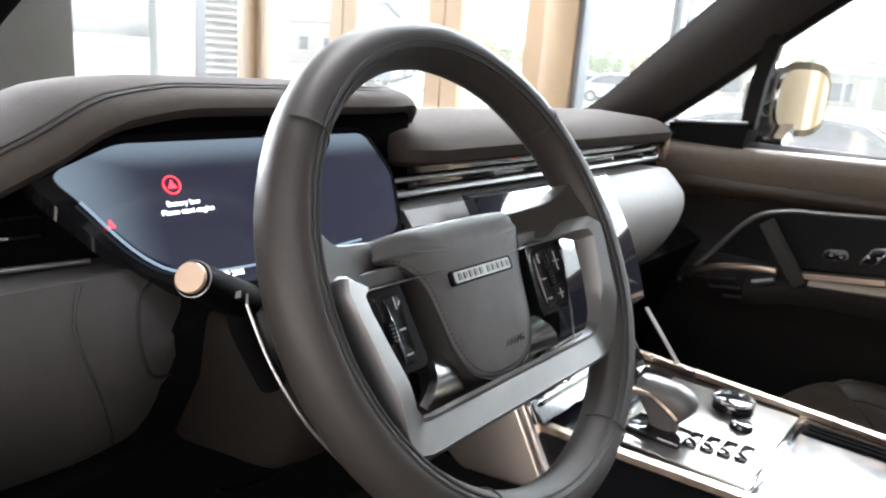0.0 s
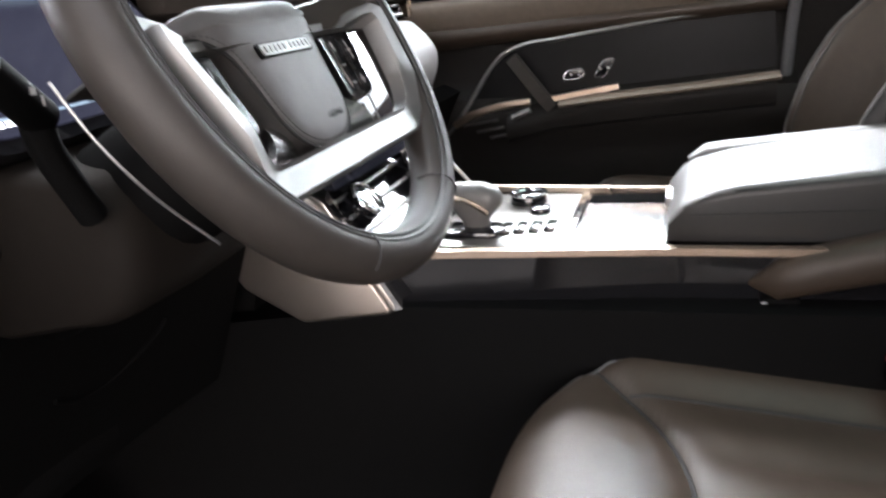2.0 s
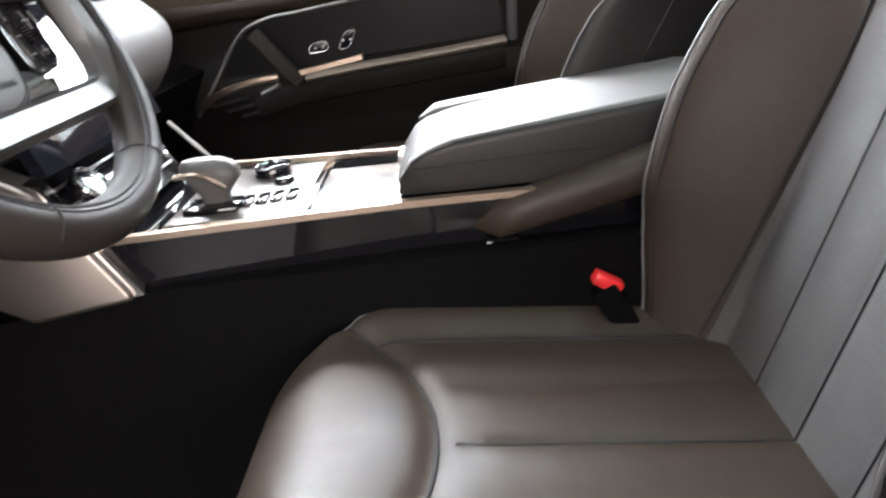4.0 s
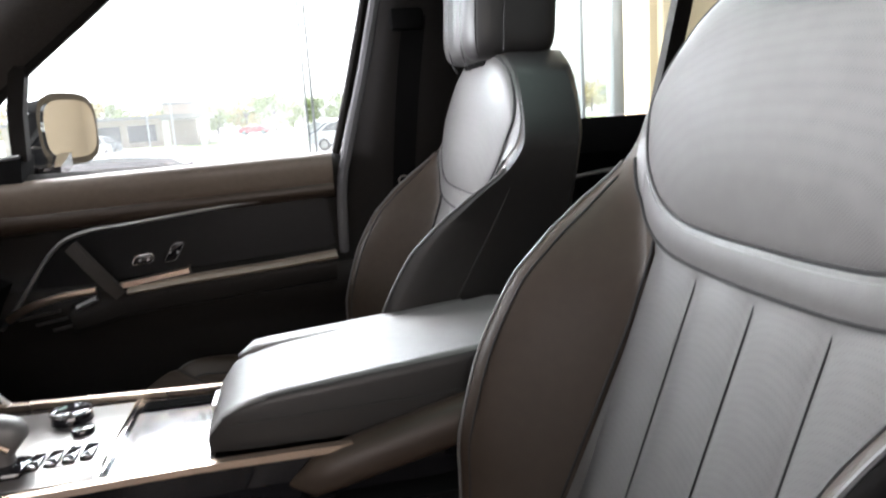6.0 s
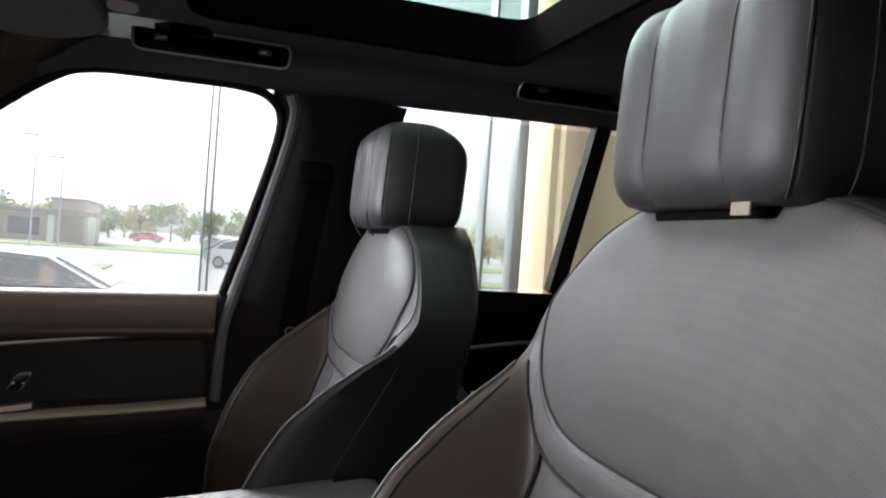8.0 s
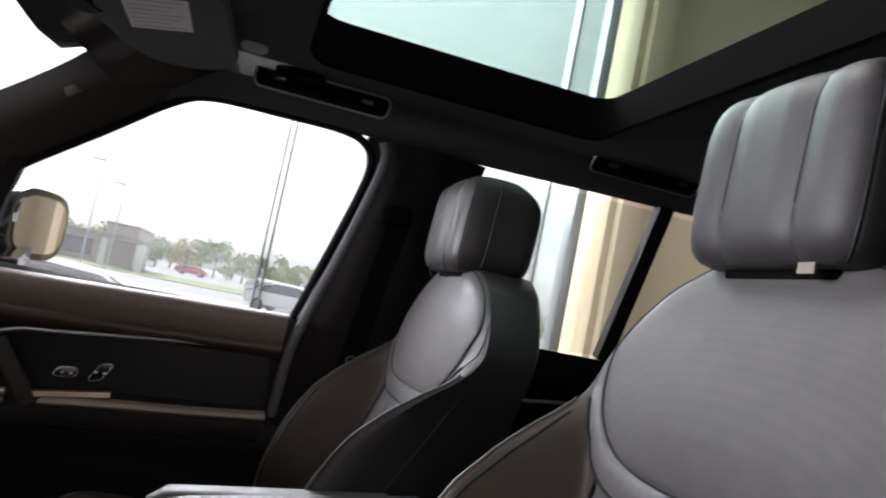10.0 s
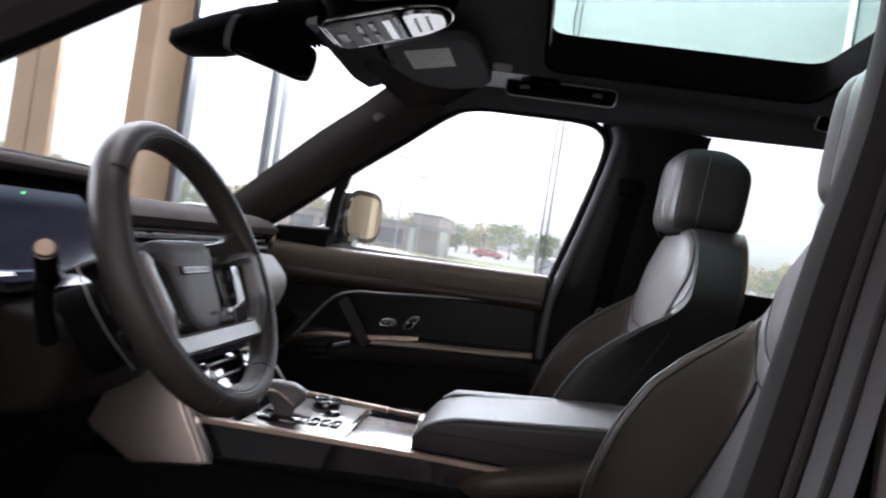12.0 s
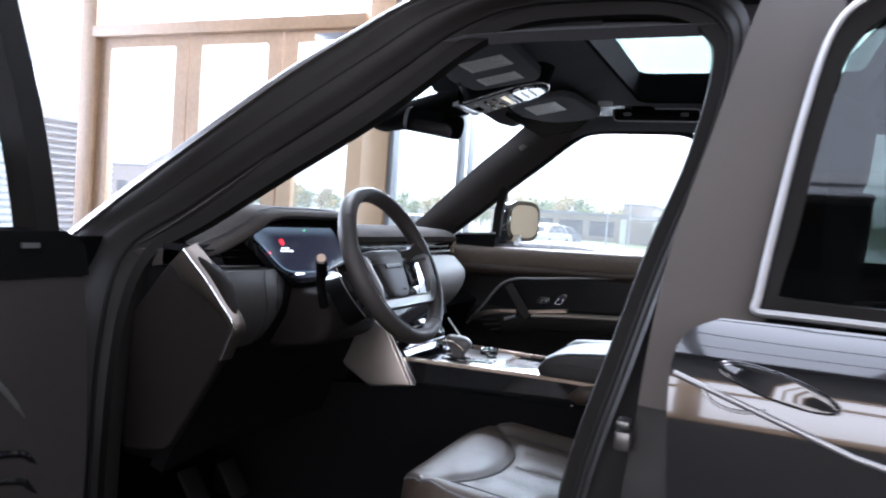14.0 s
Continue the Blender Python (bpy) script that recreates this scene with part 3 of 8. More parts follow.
sheet(bm, lambda u, v: (-0.80 + 1.6 * u, 0.62 + 1.25 * v, 1.285 - 0.06 * v - 0.05 * (2 * u - 1) ** 2 - 0.16 * v ** 4), 14, 12, 0.02)
part("bonnet", bm, PAINT, car, "dark metallic bonnet")

# ---- left door opening and outer body ----
# aperture line, from the foot of the A pillar round to the sill
AP = [(-0.80, 0.385, 0.62), (-0.80, 0.385, 0.90), (-0.765, 0.40, 1.12), (-0.725, 0.375, 1.27), (-0.69, 0.27, 1.350), (-0.665, 0.12, 1.450), (-0.645, -0.03, 1.545),
      (-0.625, -0.13, 1.622), (-0.607, -0.22, 1.695), (-0.597, -0.31, 1.738), (-0.595, -0.42, 1.748), (-0.600, -0.56, 1.742), (-0.612, -0.632, 1.70), (-0.632, -0.645, 1.63), (-0.672, -0.625, 1.50),
      (-0.722, -0.585, 1.36), (-0.758, -0.550, 1.22), (-0.785, -0.50, 1.01), (-0.82, -0.49, 0.80), (-0.83, -0.49, 0.62)]
# outer edge of the jamb, point for point
JO = [(-0.875, 0.45, 0.62), (-0.875, 0.45, 0.90), (-0.84, 0.50, 1.14), (-0.745, 0.58, 1.288), (-0.715, 0.44, 1.402), (-0.70, 0.25, 1.530), (-0.69, 0.09, 1.632),
      (-0.68, -0.04, 1.706), (-0.665, -0.13, 1.758), (-0.650, -0.25, 1.795), (-0.645, -0.44, 1.800)]
JO += [(x - 0.050, y + 0.07 * (y + 0.12), z + 0.07 * (z - 1.25)) for x, y, z in AP[11:]]
ap = smooth_path(AP, 5)
far = smooth_path(JO, 5)
# ribbed band from the seal out to the body side
bm = bmesh.new()
rings = []
for p, q in zip(ap, far):
    across = (q - p)
    out = Vector((-1, -0.35, 0.1)).normalized()
    front = [p + across * k + out * h for k, h in ((0.0, 0.0), (0.10, 0.007), (0.24, 0.006), (0.34, 0.006), (0.42, 0.010), (0.52, 0.013), (0.60, 0.011), (0.70, 0.008), (0.80, 0.009), (0.92, 0.008), (1.0, 0.0))]
    rings.append(front + [v + Vector((0.02, 0.01, 0)) for v in reversed(front)])
loft(bm, rings)
part("door_jamb", bm, JAMB, car, "satin black ribbed door jamb")
bm = bmesh.new()
sweep(bm, ap, [(-0.012, -0.016), (0.012, -0.016), (0.016, 0.0), (0.012, 0.016), (-0.012, 0.016), (-0.016, 0.0)], up=Vector((1, 0, 0)))
seal = part("door_opening_seal", bm, RUBBER, car, "dark rubber seal round the open door aperture")
for k, r in ((0.30, 0.0045), (0.66, 0.0035)):
    bm = bmesh.new()
    tube(bm, [p.lerp(q, k) + Vector((-0.006, -0.002, 0.0)) for p, q in zip(ap, far)], r, 8, up=Vector((1, 0, 0)))
    part("outer_seal", bm, RUBBER, car, "rubber seal line in the jamb")
bm = bmesh.new()
box(bm, -0.93, -0.70, -0.55, 0.42, 0.50, 0.62, 0.03, 3)
part("sill", bm, SOFT_BLACK, car, "black door sill")
# outer A pillar and roof cant rail in paint, turned away behind the jamb's edge
bm = bmesh.new()
edge = smooth_path(JO[3:11], 6)
back = [p + Vector((0.075, 0.08 * max(0.0, min(1.0, (p.y + 0.30) / 0.35)), -0.004 + 0.030 * max(0.0, min(1.0, (-0.15 - p.y) / 0.2)))) for p in edge]
strip(bm, [p + Vector((-0.004, 0.002, 0.002)) for p in edge], back, (-0.010, 0.004, 0.010), 7, 0.015, 50)
part("outer_a_pillar", bm, PAINT, car, "dark metallic windscreen pillar and roof edge")

# centre pillar between the left doors, outer face coloured like a reflected beige wall
bm = bmesh.new()
fr = [(-0.648, -0.70, 1.76), (-0.690, -0.675, 1.66), (-0.742, -0.645, 1.52), (-0.796, -0.614, 1.38), (-0.838, -0.600, 1.26), (-0.860, -0.594, 1.165)]
bk = [(-0.665, -0.80, 1.755), (-0.715, -0.80, 1.66), (-0.765, -0.78, 1.52), (-0.81, -0.75, 1.38), (-0.845, -0.73, 1.26), (-0.862, -0.715, 1.165)]
strip(bm, [p + Vector((-0.008, 0, 0)) for p in smooth_path(fr)], [p + Vector((-0.004, 0, 0)) for p in smooth_path(bk)], (-0.008, 0, 0), 6, 0.05, 40)
part("centre_pillar", bm, PILLAR_TONE, car, "centre pillar, grey-brown as if reflecting a beige wall")
bm = bmesh.new()
strip(bm, [Vector((x - 0.004, y, z)) for x, y, z in ((-0.858, -0.594, 1.170), (-0.886, -0.585, 1.05), (-0.90, -0.575, 0.85), (-0.905, -0.575, 0.60))], [(-0.860, -0.715, 1.170), (-0.88, -0.70, 1.05), (-0.91, -0.69, 0.85), (-0.92, -0.69, 0.60)], (-0.008, 0, 0), 6, 0.05, 24)
part("lower_pillar", bm, JAMB, car, "satin black lower centre pillar")
bm = bmesh.new()
box(bm, -0.900, -0.872, -0.592, -0.572, 1.11, 1.135, 0.003)
box(bm, -0.906, -0.878, -0.590, -0.574, 1.14, 1.15, 0.002)
part("door_latch", bm, DARK_SATIN, car, "small metal door striker")


def roof_side_outer():
    bm = bmesh.new()
    a = [(-0.645, -0.64, 1.79), (-0.64, -1.2, 1.80), (-0.64, -2.3, 1.76)]
    b = [(-0.57, -0.64, 1.85), (-0.57, -1.2, 1.86), (-0.57, -2.3, 1.83)]
    strip(bm, a, b, (-0.015, 0, 0.02), 6, 0.02, 16)
    part("cant_rail", bm, PAINT, car, "dark metallic roof edge")


roof_side_outer()

# ---- left rear door (closed) ----
rear_door = thing("rear_door_left", "closed gloss black rear door with bright window surround", "car door", group="car doors", at=(-0.9, -1.1, 0.6))


def ldoor(y, z, off=0.0):
    """Outer surface of the left rear door."""
    if z > 1.30:
        x = -0.860 + 0.36 * (z - 1.30)
    else:
        t = 1.30 - z
        x = -0.860 - 0.078 * (1 - math.exp(-t / 0.032)) - 0.06 * min(t, 0.3)
    return Vector((x - off, y, z))


bm = bmesh.new()


def door_front(z):
    return lerp_table([(0.6, -0.70), (0.95, -0.66), (1.12, -0.642), (1.22, -0.636), (1.255, -0.640), (1.28, -0.660), (1.295, -0.70)], z)


sheet(bm, lambda u, v: ldoor(door_front(0.60 + 0.69 * v) + u * (-1.75 - door_front(0.60 + 0.69 * v)), 0.60 + 0.69 * v), 10, 60, 0.03)
part("door_skin", bm, PAINT_BLACK, rear_door, "gloss black door skin")
win_o = [ldoor(-0.722, 1.303), ldoor(-0.725, 1.325), ldoor(-0.738, 1.42), ldoor(-0.76, 1.56), ldoor(-0.785, 1.665), ldoor(-0.825, 1.715), ldoor(-0.90, 1.735), ldoor(-1.3, 1.74), ldoor(-1.85, 1.725), ldoor(-1.78, 1.5), ldoor(-1.74, 1.31), ldoor(-1.2, 1.298), ldoor(-0.77, 1.300), ldoor(-0.738, 1.300)]
bm = bmesh.new()
tube(bm, smooth_path([p + Vector((-0.012, 0, 0)) for p in win_o], 5, True), 0.0052, 8, True, up=Vector((1, 0, 0)))
part("window_surround", bm, SATIN, rear_door, "bright satin window surround")
bm = bmesh.new()
cen = sum(win_o, Vector()) / len(win_o)
inner_loop = [p.lerp(cen, 0.0) + Vector((0, (cen.y - p.y) / abs(cen.y - p.y + 1e-6) * 0.024, 0.018 if p.z < 1.35 else -0.022)) for p in win_o]
ring_plate(bm, smooth_path(win_o, 4, True), smooth_path(inner_loop, 4, True), (0.035, 0, 0), 80)
part("window_frame", bm, RUBBER, rear_door, "black rubber inner window frame")
bm = bmesh.new()
loft(bm, [[p + Vector((0.012, 0, 0)) for p in resample(inner_loop, 40)], [p + Vector((0.016, 0, 0)) for p in resample(inner_loop, 40)]])
g = part("window_pane", bm, GLASS_DARK, rear_door, "dark privacy glass")
bm = bmesh.new()
bar = [ldoor(-1.13, 1.72, -0.02), ldoor(-0.93, 1.31, -0.02)]
sweep(bm, bar, [(-0.02, -0.004), (0.02, -0.004), (0.02, 0.004), (-0.02, 0.004)], up=Vector((1, 0, 0)))
part("window_bar", bm, SOFT_BLACK, rear_door)
# flush handle and waist trim
bm = bmesh.new()
tube(bm, [ldoor(door_front(1.20) - 0.004, 1.226, 0.002), ldoor(-0.83, 1.165, 0.004), ldoor(-1.2, 1.09, 0.004), ldoor(-1.74, 1.02, 0.004)], 0.0038, 8, up=Vector((1, 0, 0)))
part("waist_trim", bm, SATIN, rear_door, "thin satin trim line")
def handle_pt(t, k, off):
    """Round the flush handle, k times its size."""
    a = 0.062 * k * math.cos(t)
    return ldoor(-0.752 + a, 1.226 + 0.23 * a + 0.015 * k * math.sin(t), off)


bm = bmesh.new()
loft(bm, [[handle_pt(2 * math.pi * i / 32, k, o_) for i in range(32)] for k, o_ in ((1.0, -0.004), (1.0, 0.003), (0.93, 0.006))])
handle = part("door_handle", bm, PAINT_BLACK, rear_door, "flush gloss black oval handle")
bm = bmesh.new()
tube(bm, [handle_pt(2 * math.pi * i / 32, 1.03, 0.003) for i in range(32)], 0.0007, 6, True, up=Vector((1, 0, 0)))
part("handle_line", bm, PAINT_BLACK, handle, "thin black line round the handle")
bm = bmesh.new()
tube(bm, smooth_path([ldoor(y, z, 0.002) for y, z in ((-0.672, 1.216), (-0.682, 1.203), (-0.700, 1.195), (-0.722, 1.194), (-0.742, 1.199))], 5), 0.0022, 6, up=Vector((1, 0, 0)))
part("handle_scoop", bm, SATIN, handle, "bright curved lip under the handle")
# lower rear body
bm = bmesh.new()
sheet(bm, lambda u, v: ldoor(-1.76 - 0.9 * u, 0.60 + 0.69 * v), 6, 12, 0.03)
part("rear_wing", bm, PAINT_BLACK, car, "gloss black rear wing")
# right-hand outer skin
bm = bmesh.new()
sheet(bm, lambda u, v: (-ldoor(0, 0.55 + 0.72 * v).x, 0.85 - 3.3 * u, 0.55 + 0.72 * v), 10, 12, 0.02)
part("right_body_side", bm, PAINT, car, "dark metallic right body side")
bm = bmesh.new()
sheet(bm, lambda u, v: (ldoor(0, 0.55 + 0.70 * v).x, 0.52 + 0.75 * u, 0.55 + 0.70 * v), 6, 12, 0.02)
part("front_wing", bm, PAINT, car, "dark metallic front wing")


def road_wheel(x, y):
    w = thing("road_wheel", "dark alloy wheel with a black tyre", "wheel", group="car wheels", at=(x, y, 0.0))
    bm = bmesh.new()
    prof = [(0.27, -0.13), (0.36, -0.135), (0.385, -0.11), (0.392, 0.0), (0.385, 0.11), (0.36, 0.135), (0.27, 0.13)]
    loft(bm, [[Vector((x + b, y + a * math.cos(t), 0.394 + a * math.sin(t))) for a, b in prof] for t in [2 * math.pi * i / 40 for i in range(40)]], True, False, True)
    part("tyre", bm, TYRE, w, "black tyre")
    bm = bmesh.new()
    cyl(bm, (x - 0.10, y, 0.394), (x + 0.10, y, 0.394), 0.272, None, 40)
    part("rim", bm, DARK_SATIN, w, "dark alloy rim")


for wx in (-0.84, 0.84):
    for wy in (1.25, -1.74):
        road_wheel(wx, wy)
boxed("front_fascia", (-0.86, 0.86, 1.80, 1.98, 0.42, 1.10), PAINT, car, 0.06, "dark metallic front panel", 4)
boxed("tailgate", (-0.84, 0.84, -2.56, -2.44, 0.45, 1.26), PAINT_BLACK, car, 0.04, "gloss black tailgate", 3)
boxed("underbody", (-0.72, 0.72, -2.4, 1.7, 0.30, 0.48), SOFT_BLACK, car, 0.03)

# ---- open driver's door ----
ddoor = thing("driver_door", "open black driver's door with leather card and window frame", "car door", group="car doors", at=(-0.93, 0.42, 0.6))
hinge = Vector((-0.915, 0.36, 0))
ddir = Vector((-0.90, 0.04, 0)).normalized()
dn = Vector((ddir.y, -ddir.x, 0)).normalized()
if dn.y > 0:
    dn = -dn


def dd(s, z, off=0.0):
    """Inside face of the open door: s along it from the hinge, off towards the camera side."""
    return hinge + ddir * s + dn * off + Vector((0, 0, z))


bm = bmesh.new()
loft(bm, [[dd(0.0, 0.62), dd(1.02, 0.62), dd(1.02, 1.24), dd(0.0, 1.24)], [dd(0.0, 0.62, -0.13), dd(1.02, 0.62, -0.13), dd(1.02, 1.20, -0.10), dd(0.0, 1.20, -0.10)]])
part("door_shell", bm, PAINT, ddoor, "dark metallic outer door")
bm = bmesh.new()
sheet(bm, lambda u, v: dd(0.008 + 1.0 * u, 0.64 + 0.60 * v, 0.012 + 0.025 * math.sin(math.pi * v)), 10, 12, 0.02)
part("door_card", bm, LEATHER_DASH, ddoor, "dark leather door card")
bm = bmesh.new()
loft(bm, [[dd(0.0, 1.245, 0.0), dd(0.34, 1.245, 0.0), dd(0.34, 1.32, 0.0), dd(0.04, 1.325, 0.0), dd(0.01, 1.30, 0.0)], [dd(0.0, 1.245, 0.035), dd(0.34, 1.245, 0.035), dd(0.34, 1.318, 0.03), dd(0.045, 1.32, 0.03), dd(0.012, 1.30, 0.035)]])
part("door_sail", bm, SOFT_BLACK, ddoor, "black plastic corner panel")
bm = bmesh.new()
loft(bm, [[dd(0.095, 1.293, 0.03), dd(0.125, 1.293, 0.03), dd(0.125, 1.301, 0.03), dd(0.095, 1.301, 0.03)], [dd(0.095, 1.293, 0.038), dd(0.125, 1.293, 0.038), dd(0.125, 1.301, 0.038), dd(0.095, 1.301, 0.038)]])
part("tweeter_badge", bm, SATIN, ddoor, "small bright plate")
bm = bmesh.new()
fr_path = [dd(0.070, 1.30, 0.0), dd(0.098, 1.45, 0.0), dd(0.140, 1.60, 0.0), dd(0.20, 1.76, 0.0), dd(0.31, 1.84, 0.0), dd(0.8, 1.86, 0.0), dd(0.98, 1.80, 0.0), dd(1.02, 1.25, 0.0)]
sweep(bm, smooth_path(fr_path, 4), [(-0.022, -0.03), (0.016, -0.03), (0.024, -0.02), (0.024, 0.02), (0.016, 0.03), (-0.022, 0.03)], up=dn)
part("window_frame", bm, RUBBER, ddoor, "black door window frame")
bm = bmesh.new()
loft(bm, [[dd(0.06, 1.30, -0.01), dd(1.0, 1.25, -0.01), dd(0.98, 1.8, -0.01), dd(0.25, 1.8, -0.01)], [dd(0.06, 1.30, -0.014), dd(1.0, 1.25, -0.014), dd(0.98, 1.8, -0.014), dd(0.25, 1.8, -0.014)]])
g = part("window_pane", bm, GLASS, ddoor, "clear door glass")
g.visible_shadow = False
bm = bmesh.new()
tube(bm, smooth_path([dd(0.20, 1.12, 0.050), dd(0.152, 1.075, 0.050), dd(0.10, 0.991, 0.048), dd(0.048, 0.872, 0.046), dd(0.03, 0.80, 0.04)], 6), 0.0055, 8)
part("door_trim_line", bm, SATIN, ddoor, "bright trim line on the card")
for k in range(3):
    bm = bmesh.new()
    tube(bm, smooth_path([dd(0.34, 1.0 - 0.035 * k, 0.052), dd(0.147, 0.977 - 0.042 * k, 0.052), dd(0.105, 0.955 - 0.045 * k, 0.050), dd(0.085, 0.925 - 0.045 * k, 0.046)], 4), 0.008, 8)
    part("pull_rib", bm, PIANO, ddoor, "glossy rib of the pull")
bm = bmesh.new()
box(bm, -1.22, -0.98, 0.46, 0.60, 1.28, 1.45, 0.05, 4)
part("door_mirror", bm, PAINT_BLACK, ddoor, "gloss black outside mirror")

# ---- right-hand front door ----
pdoor = thing("front_door_right", "closed front passenger door with gloss black panel and bright trim", "car door", group="car doors", at=(0.72, 0.0, 0.6))
bm = bmesh.new()


def card(u, v):
    """Inner door card from the floor to the waist."""
    y = 0.50 - 0.97 * u
    z = 0.58 + 0.72 * v
    inset = lerp_table([(0.58, 0.0), (0.95, 0.02), (1.03, 0.05), (1.07, 0.045), (1.09, 0.0), (1.20, -0.005), (1.235, 0.03), (1.27, 0.045), (1.295, 0.03), (1.30, 0.015)], z)
    return (0.725 - inset - 0.02 * max(0, y), y, z)


sheet(bm, card, 30, 60, 0.03)
part("door_card", bm, CARD_BLACK, pdoor, "dark leather-covered door card")
# waist roll
bm = bmesh.new()
strip(bm, [(0.735, 0.48, 1.285), (0.715, 0.16, 1.288), (0.712, -0.44, 1.303)], [(0.69, 0.48, 1.215), (0.675, 0.16, 1.215), (0.672, -0.44, 1.235)], (-0.03, 0, 0.026), 10, 0.02, 24)
part("waist_roll", bm, LEATHER_DOOR, pdoor, "padded leather waist roll")
bm = bmesh.new()
strip(bm, [(0.698, 0.47, 1.222), (0.668, 0.16, 1.222), (0.665, -0.44, 1.240)], [(0.70, 0.47, 1.165), (0.685, 0.16, 1.185), (0.683, -0.44, 1.210)], (-0.012, 0, 0.0), 6, 0.02, 24)
part("lower_roll", bm, LEATHER, pdoor, "second leather roll")
# gloss panel
gl = [(0.20, 1.03), (0.12, 1.145), (0.06, 1.178), (-0.02, 1.188), (-0.42, 1.225), (-0.435, 1.105), (-0.14, 1.088), (0.0, 1.078), (0.04, 1.07)]
bm = bmesh.new()
prism(bm, [(0.682, v.x, v.y) for v in rounded([(y, z, 0) for y, z in gl], 0.02)], (0.02, 0, 0))
part("veneer_panel", bm, DOOR_PANEL, pdoor, "dark satin veneer door panel")
bm = bmesh.new()
tube(bm, smooth_path([(0.672, 0.235, 1.00), (0.668, 0.19, 1.055), (0.664, 0.115, 1.152), (0.663, 0.055, 1.182), (0.664, -0.02, 1.190), (0.668, -0.15, 1.203), (0.676, -0.40, 1.226)], 6), 0.0045, 8)
part("panel_trim", bm, SATIN, pdoor, "thin curved satin trim")
bm = bmesh.new()
sweep(bm, smooth_path([(0.655, 0.215, 1.022), (0.65, 0.17, 1.045), (0.65, 0.11, 1.060), (0.652, 0.045, 1.066)], 5), circle(0.006, 8, 0.008))
part("release_trim", bm, WARM_TRIM, pdoor, "curved satin trim by the release")
bm = bmesh.new()
sweep(bm, [(0.65, 0.0, 1.070), (0.65, -0.07, 1.080), (0.65, -0.137, 1.089)], [(-0.012, -0.004), (0.012, -0.004), (0.012, 0.006), (-0.012, 0.006)])
part("armrest_strip", bm, WARM_TRIM, pdoor, "bright metal strip on the armrest")
# armrest body
bm = bmesh.new()
strip(bm, [(0.69, 0.10, 1.045), (0.685, 0.0, 1.072), (0.685, -0.14, 1.086), (0.685, -0.43, 1.106)], [(0.66, 0.10, 0.985), (0.655, 0.0, 1.01), (0.655, -0.14, 1.02), (0.655, -0.43, 1.04)], (-0.022, 0, 0.008), 10, 0.03, 24)
part("armrest", bm, CARD_BLACK, pdoor, "dark leather door armrest")
# separate top piece, its tan standing for light on the dark armrest
bm = bmesh.new()
sweep(bm, smooth_path([(0.652, -0.02, 1.060), (0.645, -0.14, 1.072), (0.645, -0.30, 1.083), (0.648, -0.432, 1.094)], 5), circle(0.030, 14, 0.0085))
part("armrest_top", bm, ARMREST_LIT, pdoor, "padded armrest top, coloured tan for the light on it")
# grab pull
bm = bmesh.new()
sweep(bm, [(0.655, 0.078, 1.158), (0.642, 0.045, 1.118), (0.640, 0.010, 1.072), (0.645, -0.003, 1.055)], [(-0.014, -0.008), (0.010, -0.008), (0.014, 0.0), (0.010, 0.008), (-0.014, 0.008)], up=Vector((1, 0, 0)))
part("grab_pull", bm, LEATHER_DASH, pdoor, "slanting leather pull handle")
bm = bmesh.new()
tube(bm, [(0.652, 0.085, 1.035), (0.65, 0.045, 1.05)], 0.006, 8)
part("pull_joint", bm, SATIN, pdoor, "bright joint below the pull")
bm = bmesh.new()
for k in range(3):
    tube(bm, [(0.668, 0.20 - 0.03 * k, 1.018 - 0.014 * k), (0.664, 0.12 - 0.012 * k, 1.030 - 0.016 * k)], 0.0035, 8)
part("speaker_ribs", bm, DARK_SATIN, pdoor, "dark ribs below the release")


def switch_pod(name, pts, label):
    bm = bmesh.new()
    loop = rounded([(0.679, y, z) for y, z in pts], 0.008)
    tube(bm, loop, 0.0022, 6, True, up=Vector((1, 0, 0)))
    pod = part(name, bm, CHROME, pdoor, label)
    bm = bmesh.new()
    soft_prism(bm, loop, (-0.005, 0, 0), 0.002)
    part("switch_face", bm, PIANO, pod)
    bm = bmesh.new()
    c = sum((Vector(p) for p in loop), Vector()) / len(loop)
    for dy, dz in ((-0.008, 0.0), (0.008, 0.0)):
        box(bm, c.x - 0.007, c.x - 0.004, c.y + dy - 0.002, c.y + dy + 0.002, c.z + dz - 0.002, c.z + dz + 0.002)
    part("switch_marks", bm, ICON, pod)


switch_pod("window_switch", [(-0.022, 1.105), (-0.03, 1.122), (-0.062, 1.126), (-0.066, 1.112), (-0.055, 1.106)], "chrome-edged window switch")
switch_pod("seat_switch", [(-0.085, 1.105), (-0.105, 1.140), (-0.128, 1.143), (-0.108, 1.108)], "chrome-edged seat memory switch")

# window, quarter light and frame
bm = bmesh.new()
loop = [rp(0.30, 1.315), rp(-0.445, 1.305), rp(-0.53, 1.63), rp(-0.505, 1.69), rp(-0.17, 1.69), rp(-0.02, 1.59), rp(0.12, 1.49)]
prism(bm, [p + Vector((0.022, 0, 0)) for p in loop], (0.004, 0, 0))
g = part("window_pane", bm, GLASS, pdoor, "clear passenger window")
g.visible_shadow = False
bm = bmesh.new()
sweep(bm, [rp(0.155, 1.33), rp(0.142, 1.42), rp(0.118, 1.505)], [(-0.014, -0.012), (0.014, -0.012), (0.014, 0.012), (-0.014, 0.012)], up=Vector((1, 0, 0)))
part("quarter_bar", bm, RUBBER, pdoor, "black bar beside the quarter light")
bm = bmesh.new()
